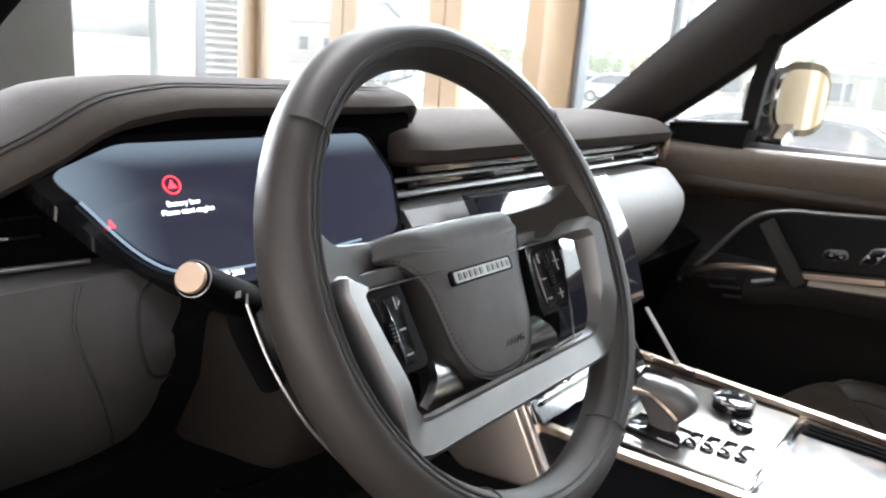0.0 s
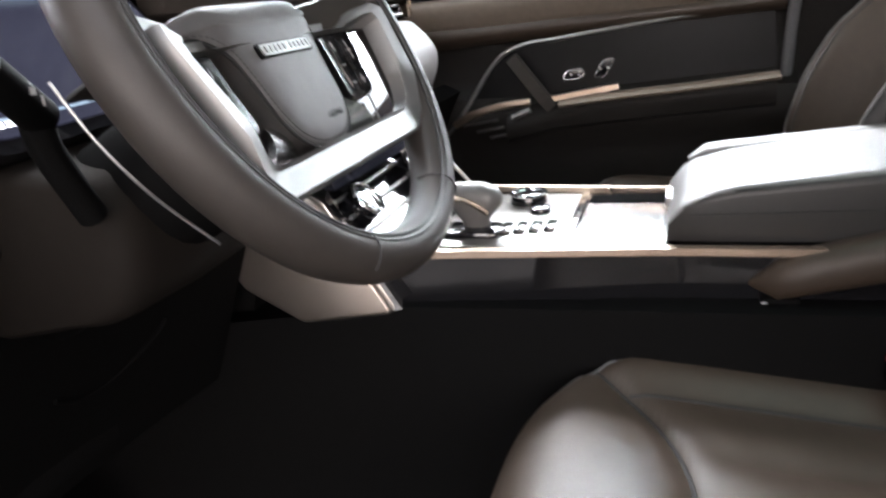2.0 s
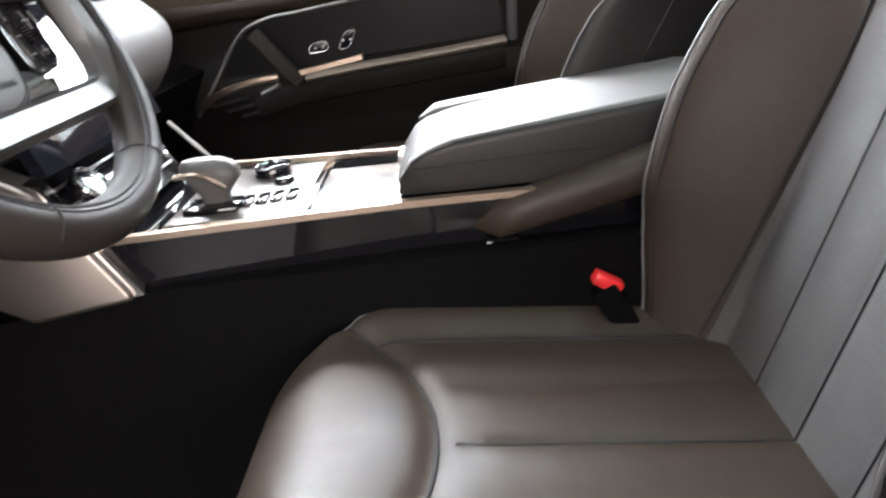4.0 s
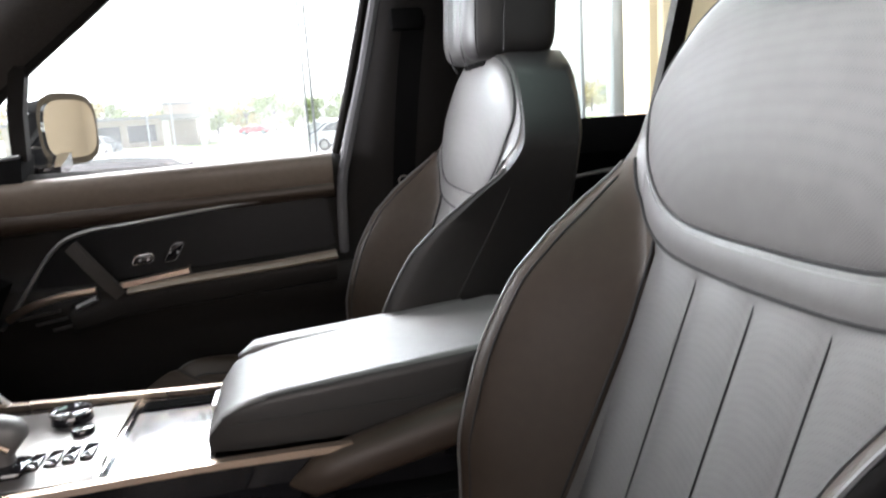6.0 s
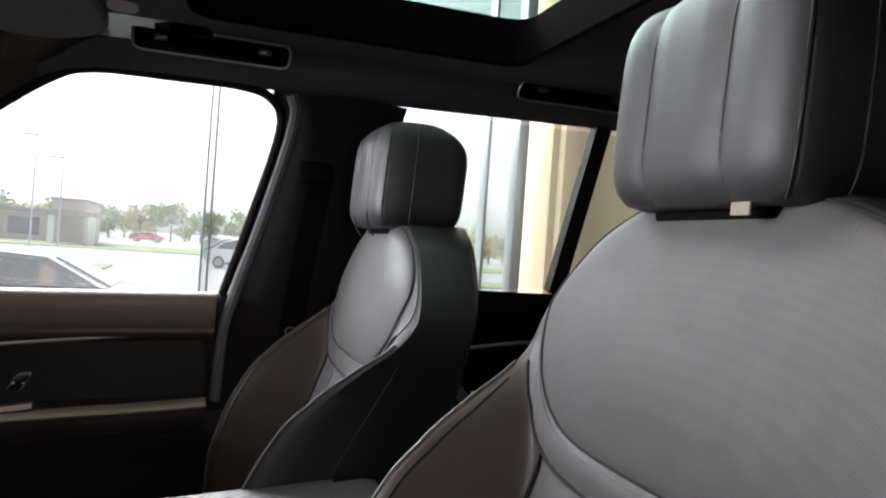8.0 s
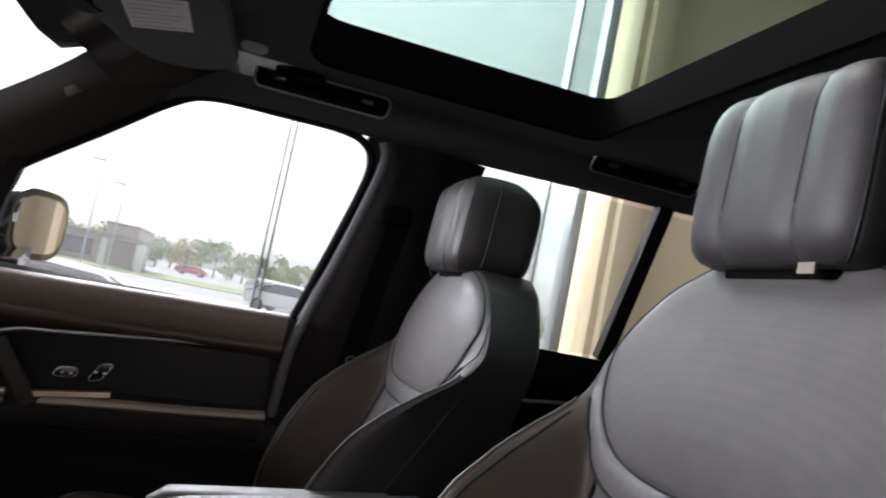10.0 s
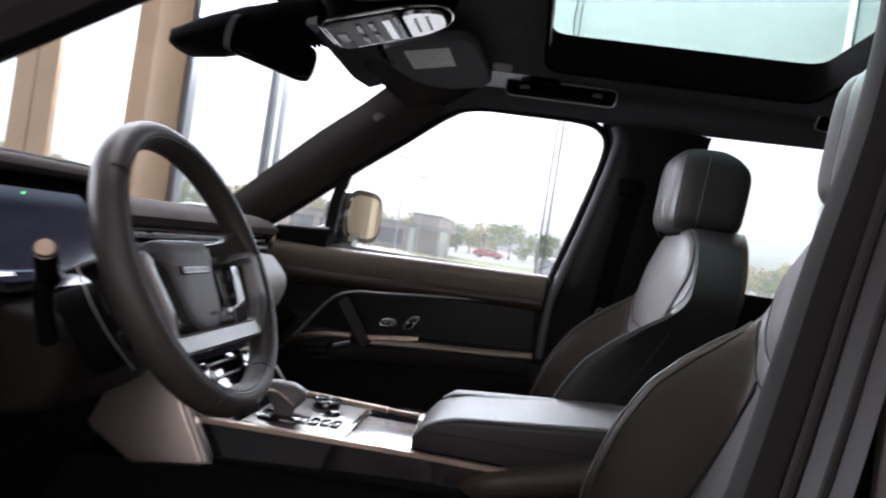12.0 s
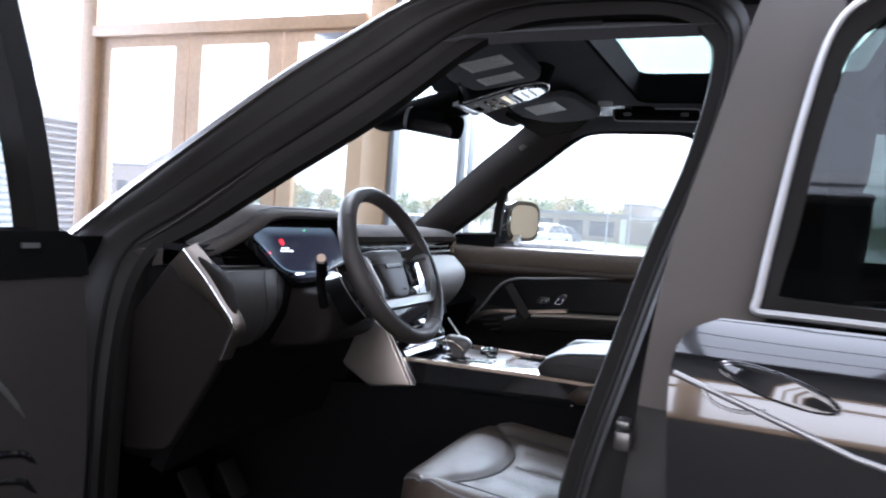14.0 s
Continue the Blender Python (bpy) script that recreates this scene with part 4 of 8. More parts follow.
loft(bm, [[(0.735, 0.31, 1.325), (0.735, 0.145, 1.338), (0.72, 0.150, 1.245), (0.72, 0.33, 1.245)], [(0.685, 0.31, 1.322), (0.675, 0.15, 1.334), (0.675, 0.157, 1.26), (0.685, 0.31, 1.255)]])
part("sail_panel", bm, SOFT_BLACK, pdoor, "black plastic mirror corner panel")
bm = bmesh.new()
tube(bm, [(0.682, 0.30, 1.326), (0.68, 0.22, 1.331), (0.677, 0.152, 1.337)], 0.004, 6)
part("sail_trim", bm, SATIN, pdoor, "bright lower edge of the quarter light")
bm = bmesh.new()
frame_pts = [rp(0.40, 1.29), rp(0.33, 1.325), rp(0.20, 1.42), rp(0.10, 1.50), rp(-0.02, 1.588), rp(-0.13, 1.67), rp(-0.20, 1.697), rp(-0.34, 1.701), rp(-0.46, 1.70), rp(-0.515, 1.682), rp(-0.534, 1.63), rp(-0.50, 1.48), rp(-0.452, 1.30)]
tube(bm, smooth_path(frame_pts, 5), 0.009, 8, up=Vector((1, 0, 0)))
part("window_seal", bm, RUBBER, pdoor, "black window seal")
bm = bmesh.new()
tube(bm, smooth_path([rp(-0.545, 1.69, -0.035), rp(-0.555, 1.64, -0.038), rp(-0.52, 1.48, -0.04), rp(-0.475, 1.31, -0.04), rp(-0.455, 1.2, -0.04), rp(-0.45, 0.9, -0.04)], 6), 0.011, 8, up=Vector((1, 0, 0)))
part("pillar_seal", bm, VISOR_CLOTH, car, "grey seal along the centre pillar")

# outside mirror on the right
om = thing("outside_mirror", "black outside mirror with clear glass on the passenger side", "mirror", at=(0.92, 0.13, 1.30))
mc = Vector((0.895, 0.115, 1.385))
mn = Vector((-0.30, -0.95, 0.0)).normalized()
mu = Vector((0.95, -0.30, 0.0)).normalized()


def mp_(t, a, b, off):
    return mc + mu * (a * math.copysign(abs(math.cos(t)) ** 0.6, math.cos(t))) + Vector((0, 0, b * math.copysign(abs(math.sin(t)) ** 0.6, math.sin(t)))) + mn * off


bm = bmesh.new()
rings = []
for k in range(7):
    a = math.pi / 2 * k / 6
    sc = math.cos(a) ** 0.6 if k < 6 else 0.25
    rings.append([mp_(2 * math.pi * i / 28, sc * 0.108, sc * 0.078, -0.11 * math.sin(a)) for i in range(28)])
loft(bm, rings)
part("mirror_housing", bm, PAINT_BLACK, om, "gloss black rounded housing")
bm = bmesh.new()
loft(bm, [[mp_(2 * math.pi * i / 28, 0.092, 0.063, o_) for i in range(28)] for o_ in (0.001, 0.004)])
part("mirror_face", bm, MIRROR, om, "silvered mirror face")
bm = bmesh.new()
loft(bm, [[(0.74, 0.10, 1.31), (0.74, 0.22, 1.31), (0.74, 0.22, 1.285), (0.74, 0.10, 1.285)], [(0.86, 0.11, 1.335), (0.86, 0.19, 1.335), (0.86, 0.19, 1.305), (0.86, 0.11, 1.305)]])
part("mirror_arm", bm, PAINT_BLACK, om)

# ---- right-hand rear door ----
prear = thing("rear_door_right", "closed rear passenger door with tinted window", "car door", group="car doors", at=(0.72, -1.2, 0.6))
bm = bmesh.new()
sheet(bm, lambda u, v: (0.725 - lerp_table([(0.58, 0.0), (1.05, 0.04), (1.10, 0.0), (1.22, 0.0), (1.27, 0.04), (1.325, 0.02)], 0.58 + 0.745 * v), -0.72 - 1.15 * u, 0.58 + 0.745 * v), 14, 40, 0.03)
part("door_card", bm, SOFT_BLACK, prear, "black rear door card")
bm = bmesh.new()
loop = [rp(-0.77, 1.32), rp(-1.17, 1.345), rp(-1.21, 1.705), rp(-0.80, 1.70), rp(-0.76, 1.66)]
prism(bm, [p + Vector((0.02, 0, 0)) for p in loop], (0.004, 0, 0))
g = part("window_pane", bm, GLASS_REAR, prear, "lightly tinted rear window")
g.visible_shadow = False
bm = bmesh.new()
loop = [rp(-1.20, 1.345), rp(-1.9, 1.36), rp(-1.9, 1.70), rp(-1.235, 1.705)]
prism(bm, [p + Vector((0.02, 0, 0)) for p in loop], (0.004, 0, 0))
g = part("quarter_pane", bm, GLASS_REAR, prear, "tinted rear quarter pane")
g.visible_shadow = False
bm = bmesh.new()
sweep(bm, [rp(-1.225, 1.715), rp(-1.185, 1.34)], [(-0.018, -0.015), (0.018, -0.015), (0.018, 0.015), (-0.018, 0.015)], up=Vector((1, 0, 0)))
part("window_bar", bm, RUBBER, prear, "black slanting window bar")
bm = bmesh.new()
tube(bm, smooth_path([(0.672, -0.74, 1.12), (0.665, -0.80, 1.17), (0.66, -0.90, 1.20), (0.665, -1.1, 1.225), (0.67, -1.4, 1.24)], 6), 0.005, 8)
part("panel_trim", bm, SATIN, prear, "thin satin trim")
bm = bmesh.new()
sweep(bm, [(0.655, -0.885, 1.19), (0.645, -0.93, 1.14), (0.64, -0.985, 1.08)], [(-0.012, -0.006), (0.012, -0.006), (0.012, 0.006), (-0.012, 0.006)], up=Vector((1, 0, 0)))
part("grab_pull", bm, DARK_SATIN, prear, "slanting metal pull handle")
bm = bmesh.new()
for k in range(4):
    box(bm, 0.655, 0.672, -1.08 + 0.025 * k, -1.062 + 0.025 * k, 1.10, 1.115, 0.003)
part("switches", bm, ICON, prear, "row of bright switches")
bm = bmesh.new()
box(bm, 0.64, 0.70, -0.95, -0.86, 1.00, 1.04, 0.008)
part("door_pocket", bm, WARM_TRIM, prear, "bright pocket edge")


# ---- steering wheel ----
WC = Vector((-0.4086, 0.0017, 1.276))
WT = radians(27.9)
WK = 0.948
WV = Vector((0, math.sin(WT), math.cos(WT)))
WN = Vector((0, -math.cos(WT), math.sin(WT)))


def wl_(a, b, off=0.0):
    """A point of the wheel: across, up its plane, towards the driver."""
    return WC + Vector((a * WK, 0, 0)) + WV * (b * WK) + WN * off


wheel = thing("steering_wheel", "black leather steering wheel with satin spokes", "steering wheel", at=tuple(WC))
bm = bmesh.new()
rings = []
for i in range(72):
    t = 2 * math.pi * i / 72
    rings.append([wl_((0.1755 + 0.0174 * math.cos(p)) * math.cos(t), (0.1755 + 0.0174 * math.cos(p)) * math.sin(t), 0.0195 * math.sin(p)) for p in [2 * math.pi * k / 16 for k in range(16)]])
loft(bm, rings, True, False, True)
part("rim", bm, LEATHER_WHEEL, wheel, "smooth black leather rim")
bm = bmesh.new()
tube(bm, [wl_(0.166 * math.cos(t), 0.166 * math.sin(t), 0.0168) for t in [2 * math.pi * i / 72 for i in range(72)]], 0.0012, 6, True, up=WN)
part("rim_seam", bm, STITCH, wheel, "dark seam round the rim")
bm = bmesh.new()
tube(bm, [wl_(0.1705 * math.cos(t), 0.1705 * math.sin(t), 0.0187) for t in [2 * math.pi * i / 72 for i in range(72)]], 0.0008, 6, True, up=WN)
part("rim_seam", bm, STITCH, wheel, "dark seam round the rim")
for deg in (38, 142, 242, 298):
    # each joint is a short notch on the side that faces the driver
    t0 = radians(deg)
    bm = bmesh.new()
    tube(bm, [wl_((0.1755 + 0.0180 * math.cos(p)) * math.cos(t0), (0.1755 + 0.0180 * math.cos(p)) * math.sin(t0), 0.0198 * math.sin(p)) for p in [radians(35 + 150 * k / 16) for k in range(17)]], 0.0008, 5, up=WV)
    part("rim_joint", bm, STITCH, wheel, "stitched joint of the leather")
# satin frame
fo = rounded([(-0.160, 0.019, 0), (-0.134, -0.104, 0), (0.134, -0.104, 0), (0.160, 0.019, 0)], 0.018, 5)
fi = rounded([(-0.141, 0.006, 0), (-0.118, -0.080, 0), (0.118, -0.080, 0), (0.141, 0.006, 0)], 0.010, 5)


def frame_off(p):
    """Height of the spoke frame: proud of the rim at the sides, lower at the bottom and towards the top middle."""
    return 0.021 - 0.013 * max(0.0, min(1.0, (-0.060 - p.y) / 0.04)) - 0.034 * max(0.0, min(1.0, (p.y - 0.0) / 0.012)) * max(0.0, min(1.0, (0.155 - abs(p.x)) / 0.03))


bm = bmesh.new()
n = 72
o, i_ = resample(fo, n), resample(fi, n)
k = min(range(n), key=lambda s: sum((o[j] - i_[(j + s) % n]).length for j in range(0, n, 4)))
i_ = [i_[(j + k) % n] for j in range(n)]
rings = [[wl_(p.x, p.y, frame_off(p) - 0.020) for p in o], [wl_(p.x, p.y, frame_off(p) - 0.004) for p in o]]
for q in (0.12, 0.35, 0.65, 0.88):
    rings.append([wl_(p.lerp(h, q).x, p.lerp(h, q).y, frame_off(p) - 0.004 * q) for p, h in zip(o, i_)])
rings.append([wl_(h.x, h.y, frame_off(h) - 0.007) for h in i_])
rings.append([wl_(h.x, h.y, frame_off(h) - 0.020) for h in i_])
loft(bm, rings, True, False, True)
part("spoke_frame", bm, FRAME_SATIN, wheel, "satin metal spoke frame")
# lower tongue of the frame
bm = bmesh.new()
sheet(bm, lambda u, v: wl_((2 * u - 1) * (0.066 + 0.020 * v), -0.050 - 0.030 * v, -0.030 + 0.012 * math.sin(math.pi * (0.15 + 0.7 * v)) + 0.010 * (2 * u - 1) ** 2), 20, 8, 0.006)
part("frame_tongue", bm, BRUSHED, wheel, "polished lower tongue")
# satin arms at the upper corners
for s in (-1, 1):
    bm = bmesh.new()
    arm = rounded([(s * 0.162, 0.058, 0), (s * 0.166, 0.000, 0), (s * 0.150, 0.004, 0), (s * 0.075, 0.012, 0), (s * 0.070, 0.040, 0), (s * 0.13, 0.040, 0)], 0.012, 4)
    ac = Vector((s * 0.12, 0.022, 0))

    def arm_off(p):
        return -0.024 + 0.034 * max(0.0, min(1.0, (abs(p.x) - 0.085) / 0.075)) ** 1.3
    loft(bm, [[wl_(p.x, p.y, arm_off(p) - 0.018) for p in arm], [wl_(p.x, p.y, arm_off(p) - 0.004) for p in arm], [wl_(ac.lerp(p, 0.95).x, ac.lerp(p, 0.88).y, arm_off(p)) for p in arm]])
    part("spoke_shoulder", bm, LEATHER_WHEEL, wheel, "black leather shoulder of the spoke")
    # button pod
    bm = bmesh.new()
    pod_o = rounded([(s * 0.140, 0.006, 0), (s * 0.122, -0.054, 0), (s * 0.074, -0.054, 0), (s * 0.080, 0.010, 0)], 0.008, 4)
    loft(bm, [[wl_(p.x, p.y, -0.050) for p in pod_o], [wl_(p.x, p.y, -0.015) for p in pod_o], [wl_(p.x * 0.985, p.y * 0.97, -0.012) for p in pod_o]])
    pod = part("button_pod", bm, POD_BLACK, wheel, "gloss black button pod")
    for a, b, w, h in ((0.116, -0.012, 0.011, 0.013), (0.109, -0.040, 0.010, 0.010), (0.090, -0.024, 0.006, 0.024)):
        bm = bmesh.new()
        key = rounded([(s * (a - w), b - h, 0), (s * (a + w), b - h, 0), (s * (a + w + 0.003), b + h, 0), (s * (a - w), b + h, 0)], 0.004, 3)
        kc = Vector((s * a, b, 0))
        loft(bm, [[wl_(p.x, p.y, -0.013) for p in key], [wl_(p.x, p.y, -0.0114) for p in key], [wl_(kc.lerp(p, 0.90).x, kc.lerp(p, 0.90).y, -0.0104) for p in key], [wl_(kc.lerp(p, 0.5).x, kc.lerp(p, 0.5).y, -0.0112) for p in key]])
        part("control_key", bm, POD_BLACK, pod, "flat gloss black key")
    # ribbed scroll roller
    bm = bmesh.new()
    cyl(bm, wl_(s * 0.100, -0.031, -0.0125), wl_(s * 0.100, -0.017, -0.0125), 0.0042, None, 14)
    roller = part("scroll_roller", bm, SOFT_BLACK, pod, "ribbed scroll roller")
    flat = Matrix.Rotation(radians(90) - WT, 4, "X")
    for k in range(5):
        bm = bmesh.new()
        boxm(bm, 0.005, 0.0007, 0.0010, Matrix.Translation(wl_(s * 0.100, -0.0295 + 0.0026 * k, -0.0084)) @ flat)
        part("rib", bm, DARK_SATIN, roller)
    # printed marks: a plus, two arrows and short bars
    for (a, b, w, h) in ((0.116, -0.012, 0.0010, 0.016), (0.116, -0.012, 0.010, 0.0010), (0.129, -0.012, 0.0010, 0.014), (0.109, -0.040, 0.008, 0.0010), (0.109, -0.040, 0.0010, 0.008), (0.090, -0.006, 0.0010, 0.008), (0.090, -0.024, 0.006, 0.0010), (0.090, -0.041, 0.006, 0.0010)):
        bm = bmesh.new()
        boxm(bm, w, h, 0.0004, Matrix.Translation(wl_(s * a, b, -0.0103)) @ flat)
        part("button_mark", bm, ICON, pod)
    bm = bmesh.new()
    low = rounded([(s * 0.130, -0.056, 0), (s * 0.119, -0.078, 0), (s * 0.072, -0.076, 0), (s * 0.066, -0.056, 0)], 0.006, 3)
    loft(bm, [[wl_(p.x, p.y, -0.050) for p in low], [wl_(p.x, p.y, -0.030) for p in low]])
    part("lower_key", bm, PIANO, wheel, "gloss black lower key")
    # shift paddle behind the rim
    bm = bmesh.new()
    tube(bm, smooth_path([wl_(s * 0.178, 0.020, -0.040), wl_(s * 0.174, -0.02, -0.040), wl_(s * 0.163, -0.06, -0.038), wl_(s * 0.142, -0.10, -0.036)], 5), 0.0010, 6)
    part("shift_paddle", bm, SATIN, wheel, "thin bright shift paddle edge")
# airbag pad
def mirrored(h):
    return [(a, b, 0) for a, b in h] + [(-a, b, 0) for a, b in reversed(h) if a > 0.001]


face_half = [(0.0, 0.048), (0.05, 0.0475), (0.080, 0.0445), (0.100, 0.0405), (0.108, 0.036), (0.098, 0.032), (0.080, 0.028), (0.070, 0.020), (0.060, 0.004), (0.055, -0.018), (0.050, -0.044), (0.039, -0.064), (0.020, -0.074), (0.0, -0.076)]
fl = resample(smooth_path(mirrored(face_half), 4, True), 150)
pc = Vector((0, 0.022, 0))
ol = [pc + (f - pc) * (1.05 + 0.11 * max(0.0, min(1.0, (0.030 - f.y) / 0.04))) for f in fl]


def wing(p):
    """The wings of the cover fall back towards the column, and its top rolls over."""
    return -9.0 * max(0.0, p.y - 0.022) ** 2 -0.036 * max(0.0, min(1.0, (abs(p.x) - 0.060) / 0.050)) ** 1.4


def pad_pt(a, b, off=0.0):
    """A point of the airbag pad, which sits a little below and behind the wheel's own plane."""
    return wl_(a, b - 0.006, off - 0.013)


bm = bmesh.new()
rings = [[pad_pt(p.x * 0.98, p.y, -0.078) for p in ol], [pad_pt(p.x, p.y, -0.044 + wing(p)) for p in ol]]
for q, off in ((0.12, -0.034), (0.40, -0.020), (0.70, -0.007), (0.90, 0.0012), (1.0, 0.0034)):
    rings.append([pad_pt(b.lerp(f, q).x, b.lerp(f, q).y, off + wing(b.lerp(f, q))) for b, f in zip(ol, fl)])
rings.append([pad_pt(pc.lerp(f, 0.985).x, pc.lerp(f, 0.985).y, 0.0030 + wing(f)) for f in fl])
rings.append([pad_pt(pc.lerp(f, 0.96).x, pc.lerp(f, 0.96).y, -0.003 + wing(f)) for f in fl])
loft(bm, rings)
pad = part("airbag_cover", bm, PAD_SHADED, wheel, "leather airbag cover with two wings, walls toned dark as shade")
bm = bmesh.new()
rings = [[pad_pt(pc.lerp(f, 0.97).x, pc.lerp(f, 0.97).y, -0.008 + wing(f)) for f in fl]]
for sc, off in ((0.984, 0.0026), (0.974, 0.0050), (0.955, 0.0062), (0.85, 0.0080), (0.6, 0.0098), (0.3, 0.0106), (0.05, 0.0108)):
    rings.append([pad_pt(pc.lerp(f, sc).x, pc.lerp(f, sc).y, off + wing(pc.lerp(f, sc))) for f in fl])
loft(bm, rings)
part("pad_face", bm, PAD_LIT, pad, "raised pad face, toned lighter as lit")
bm = bmesh.new()
tube(bm, [pad_pt(pc.lerp(f, 0.992).x, pc.lerp(f, 0.992).y, 0.0034 + wing(f)) for f in fl if f.y < 0.036], 0.0014, 6, up=WN)
part("pad_seam", bm, GROOVE, pad, "black seam round the pad")
bm = bmesh.new()
for j in range(150):
    a, b = fl[j], fl[(j + 1) % 150]
    if a.y > 0.036 and abs(a.x) < 0.125:
        continue
    a, b = pc.lerp(a, 0.945), pc.lerp(b, 0.945)
    m0, m1 = a.lerp(b, 0.12), a.lerp(b, 0.70)
    tube(bm, [pad_pt(m0.x, m0.y, 0.0064 + wing(m0)), pad_pt(m1.x, m1.y, 0.0064 + wing(m1))], 0.0007, 4, up=WN)
part("pad_stitches", bm, STITCH, pad, "row of stitches round the pad")
# name plate as plain bars
bm = bmesh.new()
pl = rounded([(-0.0385, 0.0095, 0), (-0.0385, -0.0015, 0), (0.0385, -0.0015, 0), (0.0385, 0.0095, 0)], 0.003, 3)
loft(bm, [[pad_pt(p.x, p.y, 0.0040) for p in pl], [pad_pt(p.x, p.y, 0.0112) for p in pl]])
plate = part("badge_recess", bm, SOFT_BLACK, pad, "dark badge recess")
bm = bmesh.new()
pl = rounded([(-0.035, 0.0082, 0), (-0.035, 0.0, 0), (0.035, 0.0, 0), (0.035, 0.0082, 0)], 0.002, 3)
loft(bm, [[pad_pt(p.x, p.y, 0.0070) for p in pl], [pad_pt(p.x, p.y, 0.0122) for p in pl]])
part("badge_plate", bm, SATIN, pad, "plain satin badge plate")
for j in range(10):
    a = -0.029 + 0.0064 * j + (0.003 if j > 4 else 0)
    bm = bmesh.new()
    boxm(bm, 0.0034, 0.0048, 0.001, Matrix.Translation(pad_pt(a, 0.0041, 0.0126)) @ Matrix.Rotation(radians(90) - WT, 4, "X"))
    part("badge_bar", bm, FRAME_SATIN, pad)
lettering("airbag_lettering", "AIRBAG", 0.0068, Matrix.Translation(pad_pt(0.004, -0.056, 0.0084)) @ Matrix.Rotation(radians(90) - WT, 4, "X"), STITCH, pad)
# column cowl and stalk
col = thing("steering_column", "black steering column cowl", "steering column", at=(-0.40, 0.12, 1.2))
bm = bmesh.new()
rings = []
for d, sc in ((0.062, 0.55), (0.08, 0.8), (0.14, 0.9), (0.24, 0.95), (0.36, 1.0)):
    c = wl_(0, -0.03, -d)
    rings.append([c + Vector((sc * 0.075 * math.cos(t), 0, 0)) + WV * (sc * 0.062 * math.sin(t)) for t in [2 * math.pi * i / 24 for i in range(24)]])
loft(bm, rings)
part("cowl", bm, SOFT_BLACK, col, "black plastic cowl")
bm = bmesh.new()
prof_c = [(0.150, 1.205), (0.115, 1.195), (0.097, 1.16), (0.102, 1.118), (0.125, 1.094), (0.17, 1.084), (0.30, 1.075), (0.34, 1.205)]
rings = []
for x, k in ((-0.500, 0.80), (-0.496, 0.92), (-0.487, 0.98), (-0.47, 1.0), (-0.40, 1.02), (-0.32, 1.0), (-0.29, 0.98), (-0.279, 0.92), (-0.275, 0.80)):
    rings.append([Vector((x, 0.22 + (v.x - 0.22) * k, 1.165 + (v.y - 1.165) * k)) for v in smooth_path([(a, b, 0) for a, b in prof_c], 3, True)])
loft(bm, rings)
part("lower_cowl", bm, COWL, col, "dark lower column shroud")

def stalk(s):
    k = thing("control_stalk", "black control stalk with a pale ringed end", "stalk", group="control stalks", at=(-0.40 + s * 0.1, 0.08, 1.27))
    x = lambda v: -0.40 + s * (v + 0.40) * -1 if s > 0 else v
    root = Vector((x(-0.505), 0.112, 1.180))
    mid = Vector((x(-0.533), 0.106, 1.230))
    knee = Vector((x(-0.543), 0.098, 1.2555))
    tip = Vector((x(-0.600), 0.066, 1.289))
    bm = bmesh.new()
    tube(bm, smooth_path([root, mid, knee], 6), 0.0100, 14, up=Vector((0, 1, 0)))
    part("stem", bm, SOFT_BLACK, k, "black stem")
    d = (tip - knee).normalized()
    bm = bmesh.new()
    cyl(bm, knee - d * 0.008, tip - d * 0.002, 0.0122, 0.0102, 28, 0.001)
    barrel = part("barrel", bm, SOFT_BLACK, k, "black barrel with printed marks")
    bm = bmesh.new()
    cyl(bm, tip - d * 0.003, tip + d * 0.0010, 0.0090, 0.0086, 28, 0.0004)
    part("end_cap", bm, STALK_CAP, k, "pale satin end cap")
    bm = bmesh.new()
    tube(bm, [tip - d * 0.004 + (d.cross(Vector((0, 0, 1))).normalized() * math.cos(t) + d.cross(Vector((0, 0, 1))).normalized().cross(d) * math.sin(t)) * 0.0103 for t in [2 * math.pi * i / 24 for i in range(24)]], 0.0007, 5, True, up=d)
    part("end_ring", bm, DARK_SATIN, k)
    bm = bmesh.new()
    boxm(bm, 0.004, 0.004, 0.0004, look(knee.lerp(tip, 0.35) + Vector((0, -0.0134, 0.002)), knee.lerp(tip, 0.35) + Vector((0, -0.03, 0.002))))
    boxm(bm, 0.0015, 0.006, 0.0004, look(knee.lerp(tip, 0.15) + Vector((0, -0.0136, 0.002)), knee.lerp(tip, 0.15) + Vector((0, -0.03, 0.002))))
    part("print", bm, ICON, barrel, "small pale symbols")


stalk(-1)

# ---- dashboard ----
dash = thing("dashboard", "dark leather dashboard with slim vents and stitched hood", "dashboard", at=(0, 0.3, 0.9))


def hood_top(x):
    return lerp_table([(-0.74, 1.285), (-0.66, 1.315), (-0.60, 1.345), (-0.545, 1.375), (-0.48, 1.3835), (-0.22, 1.3835), (-0.175, 1.365), (-0.155, 1.335)], x)


bm = bmesh.new()
rings = []
